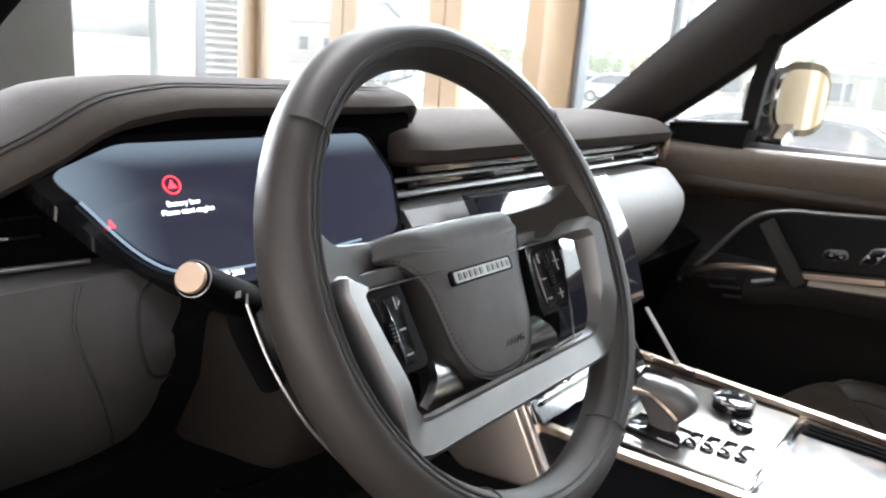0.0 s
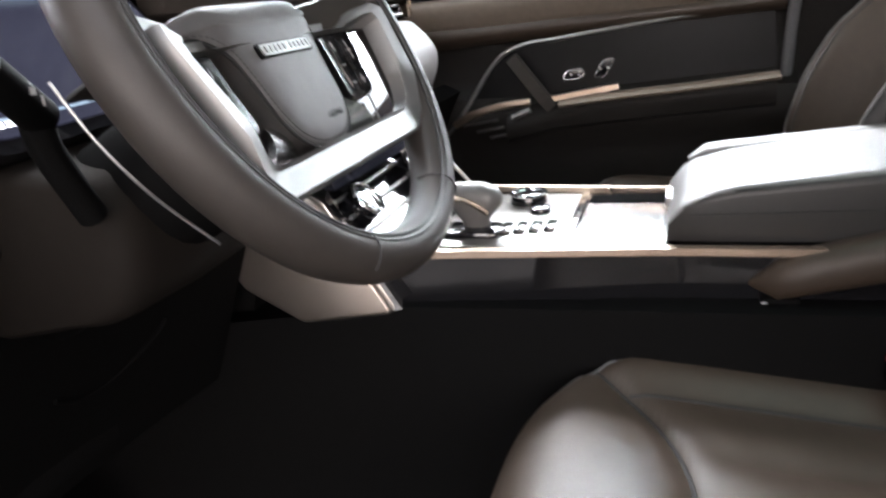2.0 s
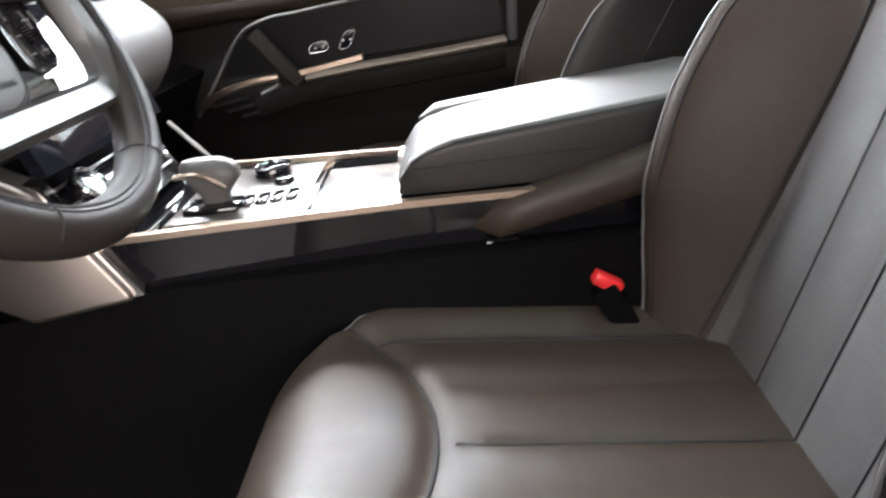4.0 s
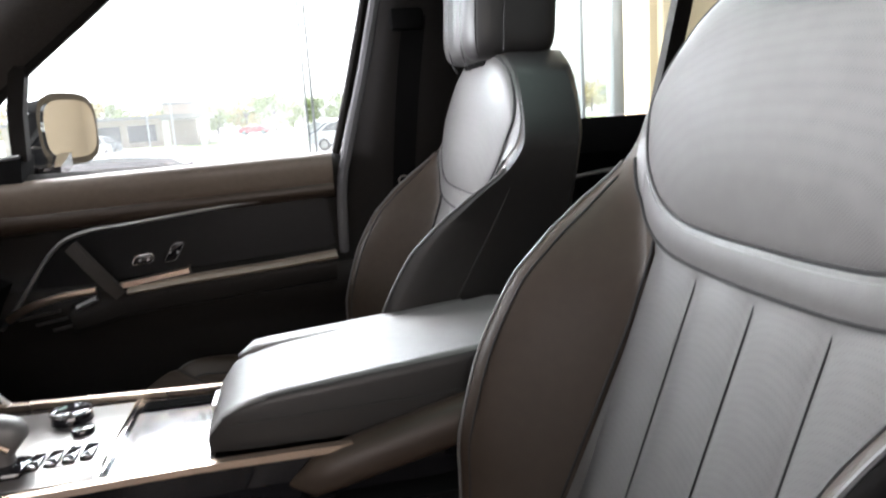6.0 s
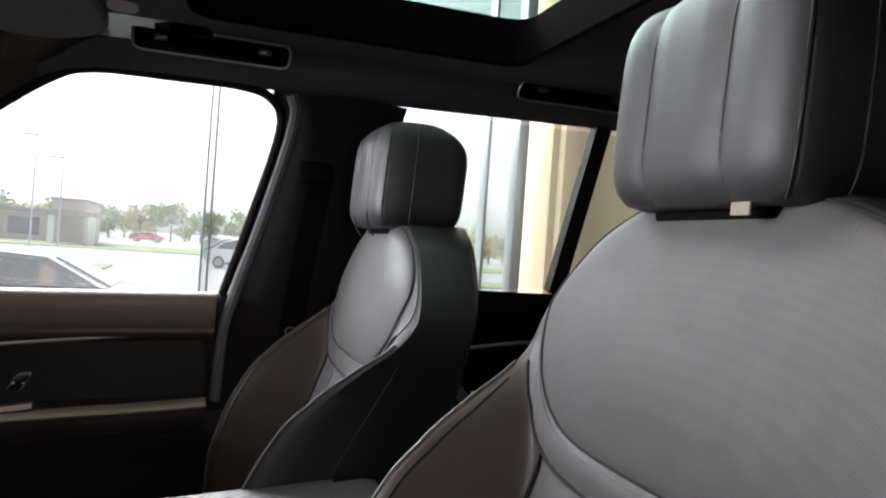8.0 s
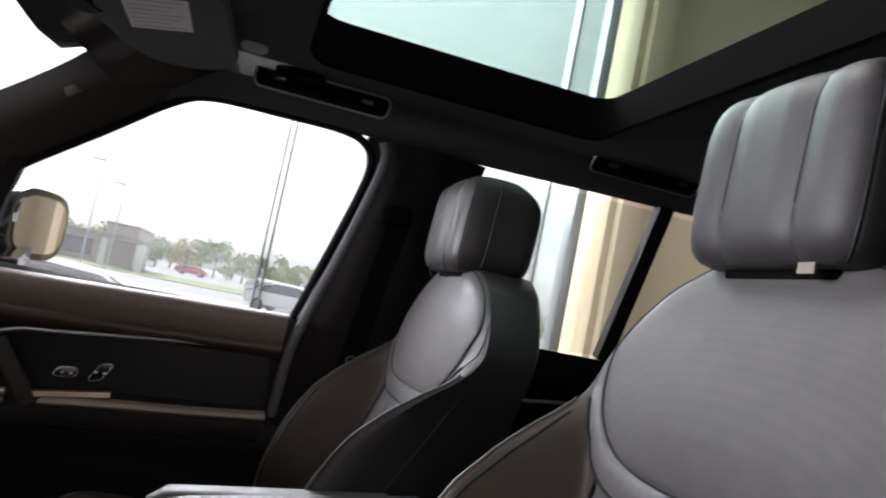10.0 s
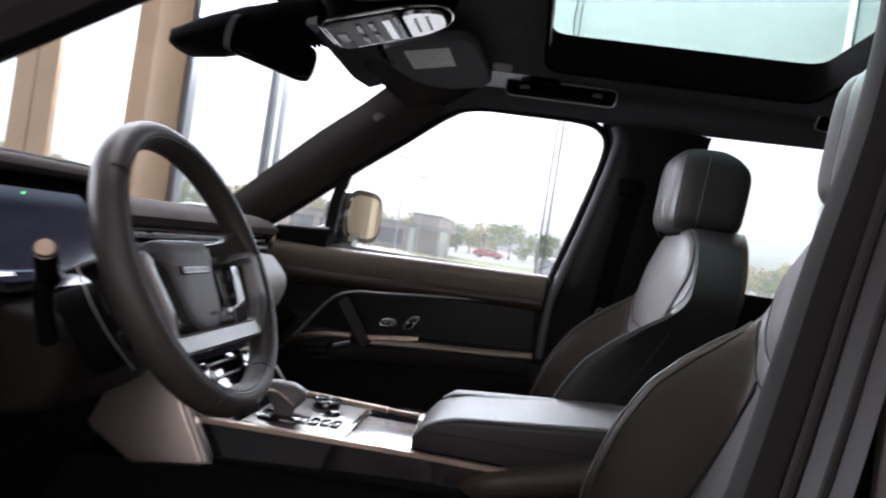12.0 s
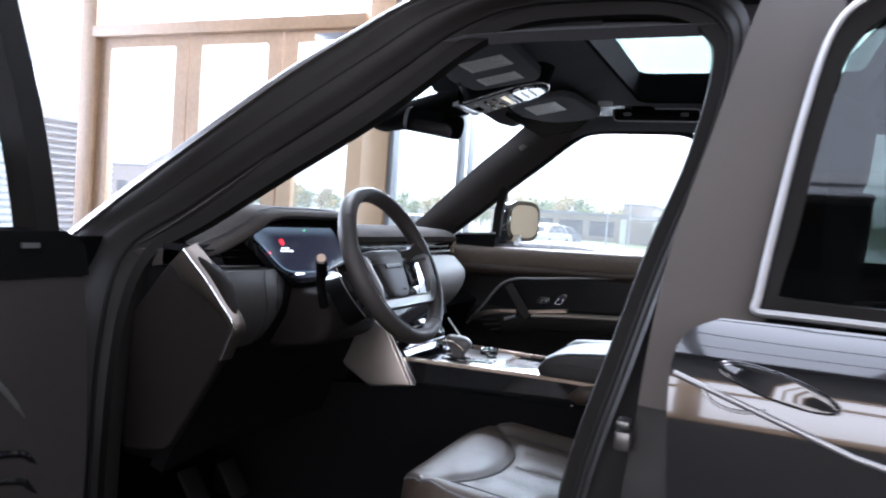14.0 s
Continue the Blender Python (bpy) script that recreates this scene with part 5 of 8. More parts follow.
for j in range(41):
    x = -0.735 + 0.580 * j / 40
    zt = hood_top(x)
    fy = lerp_table([(-0.74, 0.262), (-0.64, 0.235), (-0.55, 0.222), (-0.28, 0.222), (-0.20, 0.25), (-0.155, 0.30)], x)
    prof = [(0.66, 1.275), (0.60, 1.30), (0.50, zt - 0.030), (0.40, zt - 0.006), (0.33, zt), (0.29, zt - 0.001), (fy + 0.022, zt - 0.005), (fy + 0.010, zt - 0.008), (fy + 0.003, zt - 0.012), (fy, zt - 0.018), (fy + 0.003, zt - 0.023), (fy + 0.010, zt - 0.026), (fy + 0.05, zt - 0.026), (0.36, zt - 0.035), (0.66, 1.24)]
    rings.append([Vector((x, y, z)) for y, z in prof])
loft(bm, rings)
part("instrument_hood", bm, HOOD_LEATHER, dash, "stitched leather instrument hood")
bm = bmesh.new()
for off in (0.0, 0.008):
    tube(bm, [Vector((-0.72 + 0.53 * j / 40, lerp_table([(-0.74, 0.29), (-0.64, 0.263), (-0.55, 0.25), (-0.28, 0.25), (-0.20, 0.28)], -0.72 + 0.53 * j / 40) + off, hood_top(-0.72 + 0.53 * j / 40) - 0.0035 + 0.2 * off)) for j in range(41)], 0.0009, 4)
part("hood_stitching", bm, STITCH, dash, "double row of dark stitches")
# inner face behind the display, in carpet black for the shade there
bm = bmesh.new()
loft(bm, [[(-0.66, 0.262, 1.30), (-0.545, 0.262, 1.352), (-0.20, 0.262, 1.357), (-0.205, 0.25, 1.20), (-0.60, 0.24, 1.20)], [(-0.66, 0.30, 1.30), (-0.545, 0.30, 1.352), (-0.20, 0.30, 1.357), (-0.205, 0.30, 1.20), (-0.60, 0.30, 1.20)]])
part("hood_shade", bm, CARPET, dash, "black inner face standing for shade under the hood")
# passenger pad
bm = bmesh.new()
rings = []
for j in range(61):
    x = -0.235 + 0.86 * (j / 60) ** 1.6
    e = max(0.0, (x - 0.42) / 0.205)
    r0 = 0.045 * (1 - math.sqrt(max(0.0, 1 - max(0.0, 1 - (x + 0.235) / 0.05) ** 2)))
    fy = 0.215 + 0.10 * e ** 2 + r0
    zt = 1.345 - 0.035 * e ** 2
    prof = [(0.64, 1.29), (0.50, zt - 0.01), (0.36, zt), (0.27 + r0, zt - 0.004), (fy + 0.012, zt - 0.014), (fy, zt - 0.026), (fy + 0.004, zt - 0.040), (fy + 0.03, zt - 0.048), (0.40, zt - 0.06), (0.64, 1.25)]
    rings.append([Vector((x, y, z)) for y, z in prof])
loft(bm, rings)
part("passenger_pad", bm, HOOD_LEATHER, dash, "padded leather upper dash")
# vent band
bm = bmesh.new()
loft(bm, [[Vector((x, y, z)) for y, z in ((0.27, 1.302), (0.262, 1.256), (0.34, 1.25), (0.34, 1.302))] for x in (-0.26, 0.20, 0.50, 0.545)])
part("vent_recess", bm, PIANO, dash, "black recessed vent band")
for zz, x0, x1, r in ((1.297, -0.13, 0.48, 0.0028), (1.284, -0.25, 0.50, 0.0028), (1.268, -0.255, 0.515, 0.0042)):
    bm = bmesh.new()
    sweep(bm, [(x0, 0.247, zz), (0.30, 0.247, zz), (x1 - 0.04, 0.250, zz + 0.001), (x1, 0.262, zz + 0.001)], circle(r * 1.8, 8, r))
    part("vent_slat", bm, SATIN, dash, "slim satin vent blade")
for x in (-0.21, -0.05, 0.10, 0.40, 0.46):
    bm = bmesh.new()
    box(bm, x - 0.008, x + 0.008, 0.240, 0.262, 1.272, 1.281, 0.002)
    part("vent_tab", bm, PIANO, dash, "small vent adjuster")
bm = bmesh.new()
box(bm, -0.01, 0.006, 0.243, 0.25, 1.293, 1.297, 0.001)
part("hazard_mark", bm, RED_PLASTIC, dash, "small red hazard mark")
bm = bmesh.new()
boxm(bm, 0.012, 0.05, 0.045, Matrix.Translation((0.528, 0.262, 1.284)) @ Matrix.Rotation(radians(-35), 4, "Z"), 0.004)
part("vent_end_cap", bm, WARM_TRIM, dash, "bright end cap of the vent band")
# passenger panel
bm = bmesh.new()
rings = []
for j in range(37):
    x = -0.25 + 0.80 * j / 36
    e = max(0.0, (x - 0.39) / 0.160)
    drop = 1 - math.sqrt(max(0.0, 1 - min(1, e) ** 2))
    zt, zb = 1.258 - 0.035 * drop, 1.095 + 0.105 * drop
    yb = 0.05 * drop
    prof = []
    for q in range(13):
        t = q / 12
        z = zt + (zb - zt) * t
        prof.append((0.250 - 0.085 * math.sin(math.pi * min(1, 0.10 + 0.62 * t)) ** 0.8 + 0.03 * t * t + yb, z))
    prof += [(0.36, zb), (0.36, zt)]
    rings.append([Vector((x, y, z)) for y, z in prof])
loft(bm, rings)
part("passenger_panel", bm, LEATHER_PANEL, dash, "smooth grey-black leather passenger panel")
# glovebox and lower dash
bm = bmesh.new()
sheet(bm, lambda u, v: (-0.12 + 0.80 * u, 0.24 + 0.10 * v + 0.02 * math.sin(math.pi * v), 1.11 - 0.33 * v), 10, 8, 0.04)
part("glovebox", bm, SOFT_BLACK, dash, "black glovebox and lower dash")
bm = bmesh.new()
box(bm, -0.74, 0.70, 0.32, 0.66, 0.86, 1.26, 0.03, 2)
part("dash_core", bm, SOFT_BLACK, dash)
# driver's side panel, left of the wheel
bm = bmesh.new()
rings = []
for j in range(25):
    x = -0.725 + 0.245 * j / 24
    e = max(0.0, (x + 0.60) / 0.09)
    back = 0.02 * min(1, e) ** 2
    prof = []
    for q in range(11):
        t = q / 10
        prof.append((0.225 - 0.055 * math.sin(math.pi * (0.15 + 0.55 * t)) + 0.10 * t * t + back, 1.253 - 0.19 * t))
    prof += [(0.40, 1.06), (0.40, 1.25)]
    rings.append([Vector((x, y, z)) for y, z in prof])
loft(bm, rings)
part("side_panel", bm, FASCIA_LEATHER, dash, "smooth dark leather panel beside the column")


def fascia_y(x, z):
    """Face of the panel beside the column."""
    t = (1.253 - z) / 0.19
    return 0.225 - 0.055 * math.sin(math.pi * (0.15 + 0.55 * t)) + 0.10 * t * t + 0.02 * min(1, max(0.0, (x + 0.60) / 0.09)) ** 2


bm = bmesh.new()
tube(bm, smooth_path([(x, fascia_y(x, z) + 0.0004, z) for x, z in ((-0.598, 1.250), (-0.606, 1.230), (-0.604, 1.205), (-0.594, 1.175), (-0.575, 1.13), (-0.553, 1.09))], 4), 0.0013, 6)
part("fascia_seam", bm, STITCH, dash, "dark seam down the panel")
bm = bmesh.new()
cover = rounded([(-0.557, 1.242, 0), (-0.563, 1.205, 0), (-0.550, 1.163, 0), (-0.492, 1.156, 0), (-0.488, 1.242, 0)], 0.022, 5)
tube(bm, [Vector((p.x, fascia_y(p.x, p.y) + 0.0004, p.y)) for p in resample(cover, 60)], 0.0018, 6, True, up=Vector((0, 1, 0)))
part("cover_gap", bm, GROOVE, dash, "dark gap round a rounded cover")
bm = bmesh.new()
prof_k = [(0.17, 1.245), (0.155, 1.20), (0.165, 1.15), (0.20, 1.09), (0.25, 1.03), (0.31, 0.97), (0.35, 0.90), (0.36, 0.84)]
sheet(bm, lambda u, v: (-0.535 + 0.38 * u, 0.045 + prof_k[min(7, int(v * 7))][0] + (prof_k[min(7, int(v * 7) + 1)][0] - prof_k[min(7, int(v * 7))][0]) * (v * 7 - int(v * 7)), prof_k[min(7, int(v * 7))][1] + (prof_k[min(7, int(v * 7) + 1)][1] - prof_k[min(7, int(v * 7))][1]) * (v * 7 - int(v * 7))), 8, 14, 0.03)
part("knee_panel", bm, SOFT_BLACK, dash, "black panel round the column")
bm = bmesh.new()
sheet(bm, lambda u, v: (-0.74 + 0.58 * u, 0.24 + 0.10 * v + 0.03 * math.sin(3 * u), 1.09 - 0.23 * v), 8, 8, 0.03)
part("lower_panel", bm, SOFT_BLACK, dash, "dark lower knee panel")
bm = bmesh.new()
tube(bm, smooth_path([(-0.434, 0.283, 0.979), (-0.407, 0.288, 0.964), (-0.377, 0.290, 0.959), (-0.348, 0.286, 0.963), (-0.321, 0.280, 0.972), (-0.299, 0.272, 0.985), (-0.290, 0.266, 0.997)], 5), 0.0028, 8)
part("lower_panel_edge", bm, SOFT_BLACK, dash)
# left vent
bm = bmesh.new()
loft(bm, [[Vector((x, y, z)) for y, z in ((0.268, 1.300), (0.262, 1.257), (0.34, 1.257), (0.34, 1.300))] for x in (-0.735, -0.575)])
part("side_vent_recess", bm, PIANO, dash, "black side vent recess")
for zz in (1.290, 1.276):
    bm = bmesh.new()
    sweep(bm, [(-0.728, 0.258, zz), (-0.66, 0.252, zz), (-0.60, 0.250, zz - 0.001)], circle(0.004, 8, 0.002))
    part("side_vent_blade", bm, PIANO, dash, "thin black vent blade")
bm = bmesh.new()
sweep(bm, [(-0.73, 0.250, 1.259), (-0.66, 0.240, 1.258), (-0.575, 0.232, 1.256)], circle(0.003, 8, 0.0022))
part("side_vent_trim", bm, SATIN, dash, "thin satin line below the vent")
# end cap
bm = bmesh.new()
cap_pts = [(0.300, 1.270), (0.250, 1.292), (0.175, 1.248), (0.131, 1.161), (0.168, 1.097), (0.288, 0.902), (0.40, 0.884), (0.42, 1.12)]
ol = rounded([(-0.735, y, z) for y, z in cap_pts], 0.02, 4)
soft_prism(bm, ol, (-0.022, 0, 0), 0.008)
part("dash_end_cap", bm, COWL, dash, "black dashboard end cap")
TRIM_OUT = [(0.252, 1.304), (0.226, 1.284), (0.195, 1.252), (0.163, 1.211), (0.128, 1.165), (0.140, 1.132), (0.154, 1.098)]
TRIM_IN = [(0.297, 1.262), (0.268, 1.236), (0.226, 1.213), (0.188, 1.192), (0.150, 1.160), (0.158, 1.130), (0.170, 1.096)]
TRIM_MID = [(a[0] + (b[0] - a[0]) * (0.26 + 0.18 * k / 6), a[1] + (b[1] - a[1]) * (0.26 + 0.18 * k / 6)) for k, (a, b) in enumerate(zip(TRIM_OUT, TRIM_IN))]
bm = bmesh.new()
strip(bm, smooth_path([(-0.762, y, z) for y, z in TRIM_MID], 3), smooth_path([(-0.760, y, z) for y, z in TRIM_IN], 3), (-0.0015, 0, 0), 4, 0.010, 60)
trim = part("end_cap_trim", bm, CAP_SATIN, dash, "bent satin metal trim on the dash end")
bm = bmesh.new()
strip(bm, smooth_path([(-0.744, y, z) for y, z in TRIM_OUT], 3), smooth_path([(-0.762, y, z) for y, z in TRIM_MID], 3), (-0.0015, -0.001, 0), 4, 0.010, 60)
part("trim_bevel", bm, CAP_SATIN, trim, "bevelled front face of the trim")
bm = bmesh.new()
tube(bm, smooth_path([(-0.7645, y, z) for y, z in TRIM_MID], 3), 0.0016, 6, up=Vector((1, 0, 0)))
part("end_cap_line", bm, CHROME, trim, "bright chrome line")

# instrument display
disp = thing("instrument_display", "lit digital instrument display with warning text", "display", at=(-0.43, 0.2, 1.23))
DT = math.atan(0.55)


def dp(x, z, off=0.0):
    """On the display's plane; off towards the driver."""
    return Vector((x, 0.225 + 0.55 * (z - 1.309), z)) + Vector((0, -math.cos(DT), math.sin(DT))) * off


d_out = rounded([(-0.618, 1.323, 0), (-0.553, 1.345, 0), (-0.285, 1.345, 0), (-0.262, 1.30, 0), (-0.276, 1.245, 0), (-0.33, 1.226, 0), (-0.50, 1.222, 0), (-0.56, 1.256, 0)], 0.014, 4)
d_in = rounded([(-0.600, 1.321, 0), (-0.548, 1.338, 0), (-0.292, 1.338, 0), (-0.271, 1.30, 0), (-0.284, 1.250, 0), (-0.335, 1.235, 0), (-0.495, 1.232, 0), (-0.548, 1.263, 0)], 0.010, 4)
bm = bmesh.new()
loft(bm, [[dp(p.x, p.y, -0.02) for p in d_out], [dp(p.x, p.y, -0.003) for p in d_out]])
part("bezel", bm, PIANO, disp, "gloss black bezel")
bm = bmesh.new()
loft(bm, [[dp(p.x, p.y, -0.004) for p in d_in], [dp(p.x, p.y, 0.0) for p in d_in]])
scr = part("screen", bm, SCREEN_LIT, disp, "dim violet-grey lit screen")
bm = bmesh.new()
tube(bm, smooth_path([dp(-0.585, 1.302, 0.001), dp(-0.552, 1.262, 0.001), dp(-0.515, 1.246, 0.001), dp(-0.43, 1.243, 0.001), dp(-0.34, 1.246, 0.001)], 5), 0.0012, 5)
part("screen_arc", bm, SCREEN_PALE, scr, "thin pale arc")
RD = Matrix.Rotation(radians(90) - DT, 4, "X")
bm = bmesh.new()
tube(bm, [dp(-0.5135 + 0.0068 * math.cos(t), 1.3072 + 0.0061 * math.sin(t), 0.001) for t in [2 * math.pi * i / 28 for i in range(28)]], 0.0006, 4, True, up=Vector((0, -1, 0.5)))
part("warning_ring", bm, RED_GLOW, scr, "red warning ring")
bm = bmesh.new()
loft(bm, [[dp(-0.5172, 1.3048, 0.0008), dp(-0.5098, 1.3048, 0.0008), dp(-0.5135, 1.3108, 0.0008)], [dp(-0.5172, 1.3048, 0.0012), dp(-0.5098, 1.3048, 0.0012), dp(-0.5135, 1.3108, 0.0012)]])
part("warning_triangle", bm, RED_GLOW, scr, "red warning triangle")
bm = bmesh.new()
loft(bm, [[dp(-0.5715, 1.2835, 0.0008), dp(-0.5655, 1.2835, 0.0008), dp(-0.5685, 1.289, 0.0008)], [dp(-0.5715, 1.2835, 0.0012), dp(-0.5655, 1.2835, 0.0012), dp(-0.5685, 1.289, 0.0012)]])
part("small_warning", bm, RED_GLOW, scr, "small red warning triangle")
lettering("text_line", "Battery low", 0.0060, Matrix.Translation(dp(-0.5225, 1.2925, 0.001)) @ RD, WHITE_GLOW, scr, 0.0002)
lettering("text_line", "Please start engine", 0.0060, Matrix.Translation(dp(-0.5285, 1.2868, 0.001)) @ RD, WHITE_GLOW, scr, 0.0002)
lettering("date_text", "2023", 0.006, Matrix.Translation(dp(-0.486, 1.2385, 0.001)) @ RD, WHITE_GLOW, scr, 0.0002)
bm = bmesh.new()
loft(bm, [[dp(-0.507, 1.2385, 0.0008), dp(-0.488, 1.2385, 0.0008), dp(-0.488, 1.2425, 0.0008), dp(-0.507, 1.2425, 0.0008)], [dp(-0.507, 1.2385, 0.0012), dp(-0.488, 1.2385, 0.0012), dp(-0.488, 1.2425, 0.0012), dp(-0.507, 1.2425, 0.0012)]])
part("date_bar", bm, WHITE_GLOW, scr, "pale date bar")
bm = bmesh.new()
loft(bm, [[dp(-0.415, 1.3305, 0.0008), dp(-0.409, 1.3305, 0.0008), dp(-0.409, 1.3335, 0.0008)], [dp(-0.415, 1.3305, 0.0012), dp(-0.409, 1.3305, 0.0012), dp(-0.409, 1.3335, 0.0012)]])
part("telltale", bm, GREEN_GLOW, scr, "small green telltale")

# centre screen
def screen_y(t):
    """Leaning face of the centre screen, from its top edge down."""
    return 0.190 - 0.083 * t - 0.010 * math.sin(math.pi * t)


cs = thing("centre_screen", "curved gloss black centre touchscreen", "touchscreen", at=(0, 0.15, 1.05))
bm = bmesh.new()
rings = []
for v in range(9):
    t = v / 8
    z = 1.268 - 0.165 * t
    y = screen_y(t)
    rings.append([Vector((x, y - 0.006 * (1 - (x / 0.165) ** 2) + (0.0 if f else 0.016), z)) for f, xs in ((1, [-0.165 + 0.33 * i / 10 for i in range(11)]), (0, [0.165 - 0.33 * i / 10 for i in range(11)])) for x in xs])
loft(bm, rings)
part("screen_body", bm, SCREEN, cs, "glossy black glass")
bm = bmesh.new()
tube(bm, [Vector((0.166, screen_y(t) + 0.008, 1.268 - 0.165 * t)) for t in [i / 8 for i in range(9)]], 0.006, 8)
part("screen_edge", bm, SATIN, cs, "bright side edge")
# centre stack below the screen: vents, rotary dials
stack = thing("centre_stack", "black centre stack with bright rotary dials and vent bars", "control panel", at=(0, 0.15, 0.95))
bm = bmesh.new()
loft(bm, [[Vector((x, y, z)) for y, z in ((0.165, 1.10), (0.085, 1.02), (0.20, 0.99), (0.26, 1.10))] for x in (-0.135, 0.145)])
part("stack_body", bm, PIANO, stack, "gloss black stack panel")
for k in range(4):
    bm = bmesh.new()
    tube(bm, [(-0.12, 0.150 - 0.018 * k, 1.094 - 0.019 * k), (0.13, 0.150 - 0.018 * k, 1.094 - 0.019 * k)], 0.0024, 6)
    part("stack_bar", bm, SATIN, stack, "thin bright bar")
for dx in (-0.085, 0.095):
    bm = bmesh.new()
    nrm = Vector((0, -0.72, 0.69))
    c = Vector((dx, 0.118, 1.058))
    cyl(bm, c - nrm * 0.004, c + nrm * 0.020, 0.024, 0.022, 32, 0.002)
    dial = part("rotary_dial", bm, PIANO, stack, "black rotary dial")
    bm = bmesh.new()
    s1 = nrm.cross(Vector((1, 0, 0))).normalized()
    tube(bm, [c + nrm * 0.019 + (Vector((1, 0, 0)) * math.cos(t) + s1 * math.sin(t)) * 0.0225 for t in [2 * math.pi * i / 32 for i in range(32)]], 0.0028, 8, True, up=nrm)
    part("dial_ring", bm, CHROME, dial, "bright chrome dial ring")

# satin flank support beside the stack
for s in (-1, 1):
    fl_ = thing("console_flank", "satin metal flank of the centre console", "console trim", group="console flanks", at=(s * 0.155, 0.15, 0.93))
    bm = bmesh.new()
    q = [(0.205, 1.125), (0.135, 1.085), (0.058, 0.950), (0.178, 0.932), (0.255, 0.975), (0.30, 1.06)]
    front = rounded([(s * (0.152 + 0.015 * (y - 0.06) / 0.2), y, z) for y, z in q], 0.008, 3)
    soft_prism(bm, [Vector((s * 0.125, p.y, p.z)) for p in front], (s * 0.035, 0, 0), 0.006)
    part("flank_panel", bm, FLANK_SATIN, fl_, "brushed satin metal panel")
    bm = bmesh.new()
    loft(bm, [[(s * 0.120, 0.140, 1.090), (s * 0.148, 0.130, 1.088), (s * 0.148, 0.050, 0.952), (s * 0.120, 0.06, 0.955)], [(s * 0.120, 0.155, 1.095), (s * 0.150, 0.146, 1.092), (s * 0.150, 0.066, 0.950), (s * 0.120, 0.075, 0.955)]])
    part("flank_edge", bm, CHROME, fl_, "bright front edge")
    if s > 0:
        bm = bmesh.new()
        tube(bm, [(0.172, 0.104, 1.086), (0.172, 0.050, 1.022), (0.172, 0.010, 0.974)], 0.0032, 8)
        part("flank_bar", bm, SATIN, fl_, "slim satin bar on the far edge")

# ---- centre console ----
cons = thing("centre_console", "gloss black centre console with satin rails and plates", "console", at=(0, -0.2, 0.6))
bm = bmesh.new()


def edge_l(y):
    return lerp_table([(-0.70, -0.098), (-0.27, -0.100), (-0.10, -0.112), (0.10, -0.130)], y)


rings = []
for j in range(19):
    y = 0.12 - 0.80 * j / 18
    l, r = edge_l(y), 0.022 - (edge_l(y) - 0.022)
    rings.append([Vector((l, y, 1.008)), Vector((r, y, 1.008)), Vector((r - 0.002, y, 0.95)), Vector((r + 0.006, y, 0.56)), Vector((l - 0.006, y, 0.56)), Vector((l + 0.002, y, 0.95))])
loft(bm, rings)
part("console_body", bm, PIANO, cons, "gloss black console body")
for side in (0, 1):
    bm = bmesh.new()
    pts = []
    for j in range(15):
        y = 0.11 - 0.60 * j / 14
        l = edge_l(y)
        pts.append((l if side == 0 else 0.044 - l, y, 1.013))
    sweep(bm, pts, [(-0.006, -0.004), (0.006, -0.004), (0.006, 0.004), (-0.006, 0.004)])
    part("console_rail", bm, WARM_TRIM, cons, "satin rail along the console edge")
# lower carpet flank
bm = bmesh.new()
rings = []
for j in range(15):
    y = 0.64 - 1.39 * j / 14
    zt = 0.941 + 0.024 * j / 14 - (0.03 * max(0, (y - 0.05) / 0.35))
    rings.append([Vector((-0.138 - 0.06 * max(0, y), y, zt)), Vector((0.182, y, zt)), Vector((0.20, y, 0.56)), Vector((-0.165 - 0.03 * max(0, y), y, 0.56))])
loft(bm, rings)
part("console_side", bm, SOFT_BLACK, cons, "black padded console side")
# selector plate
bm = bmesh.new()
box(bm, -0.092, 0.132, -0.128, 0.035, 1.006, 1.0125, 0.002)
part("selector_plate", bm, PLATE_SATIN, cons, "satin metal selector plate")
bm = bmesh.new()
box(bm, -0.096, 0.136, -0.137, -0.129, 1.006, 1.016, 0.002)
part("plate_divider", bm, CHROME, cons, "bright divider bar")
bm = bmesh.new()
box(bm, -0.086, 0.088, -0.252, -0.140, 1.006, 1.0115, 0.002)
part("tray_lid", bm, BRUSHED, cons, "mirror-bright tray lid")
bm = bmesh.new()
box(bm, 0.092, 0.130, -0.255, -0.140, 1.004, 1.011, 0.002)
part("tray_mat", bm, CARPET, cons, "black ribbed tray")
bm = bmesh.new()
for k in range(3):
    box(bm, 0.096 + 0.011 * k, 0.102 + 0.011 * k, -0.25, -0.145, 1.011, 1.0125)
part("tray_ribs", bm, CARPET, cons)
bm = bmesh.new()
cyl(bm, (0.092, -0.058, 1.008), (0.092, -0.058, 1.026), 0.026, 0.024, 32, 0.002)
dial = part("mode_dial", bm, PIANO, cons, "black rotary mode dial")
bm = bmesh.new()
tube(bm, [(0.092 + 0.0245 * math.cos(t), -0.058 + 0.0245 * math.sin(t), 1.026) for t in [2 * math.pi * i / 32 for i in range(32)]], 0.002, 6, True)
part("dial_ring", bm, CHROME, dial)
bm = bmesh.new()
cyl(bm, (0.045, -0.083, 1.010), (0.045, -0.083, 1.020), 0.014, 0.013, 24, 0.002)
part("start_button", bm, PIANO, cons, "small black round button")
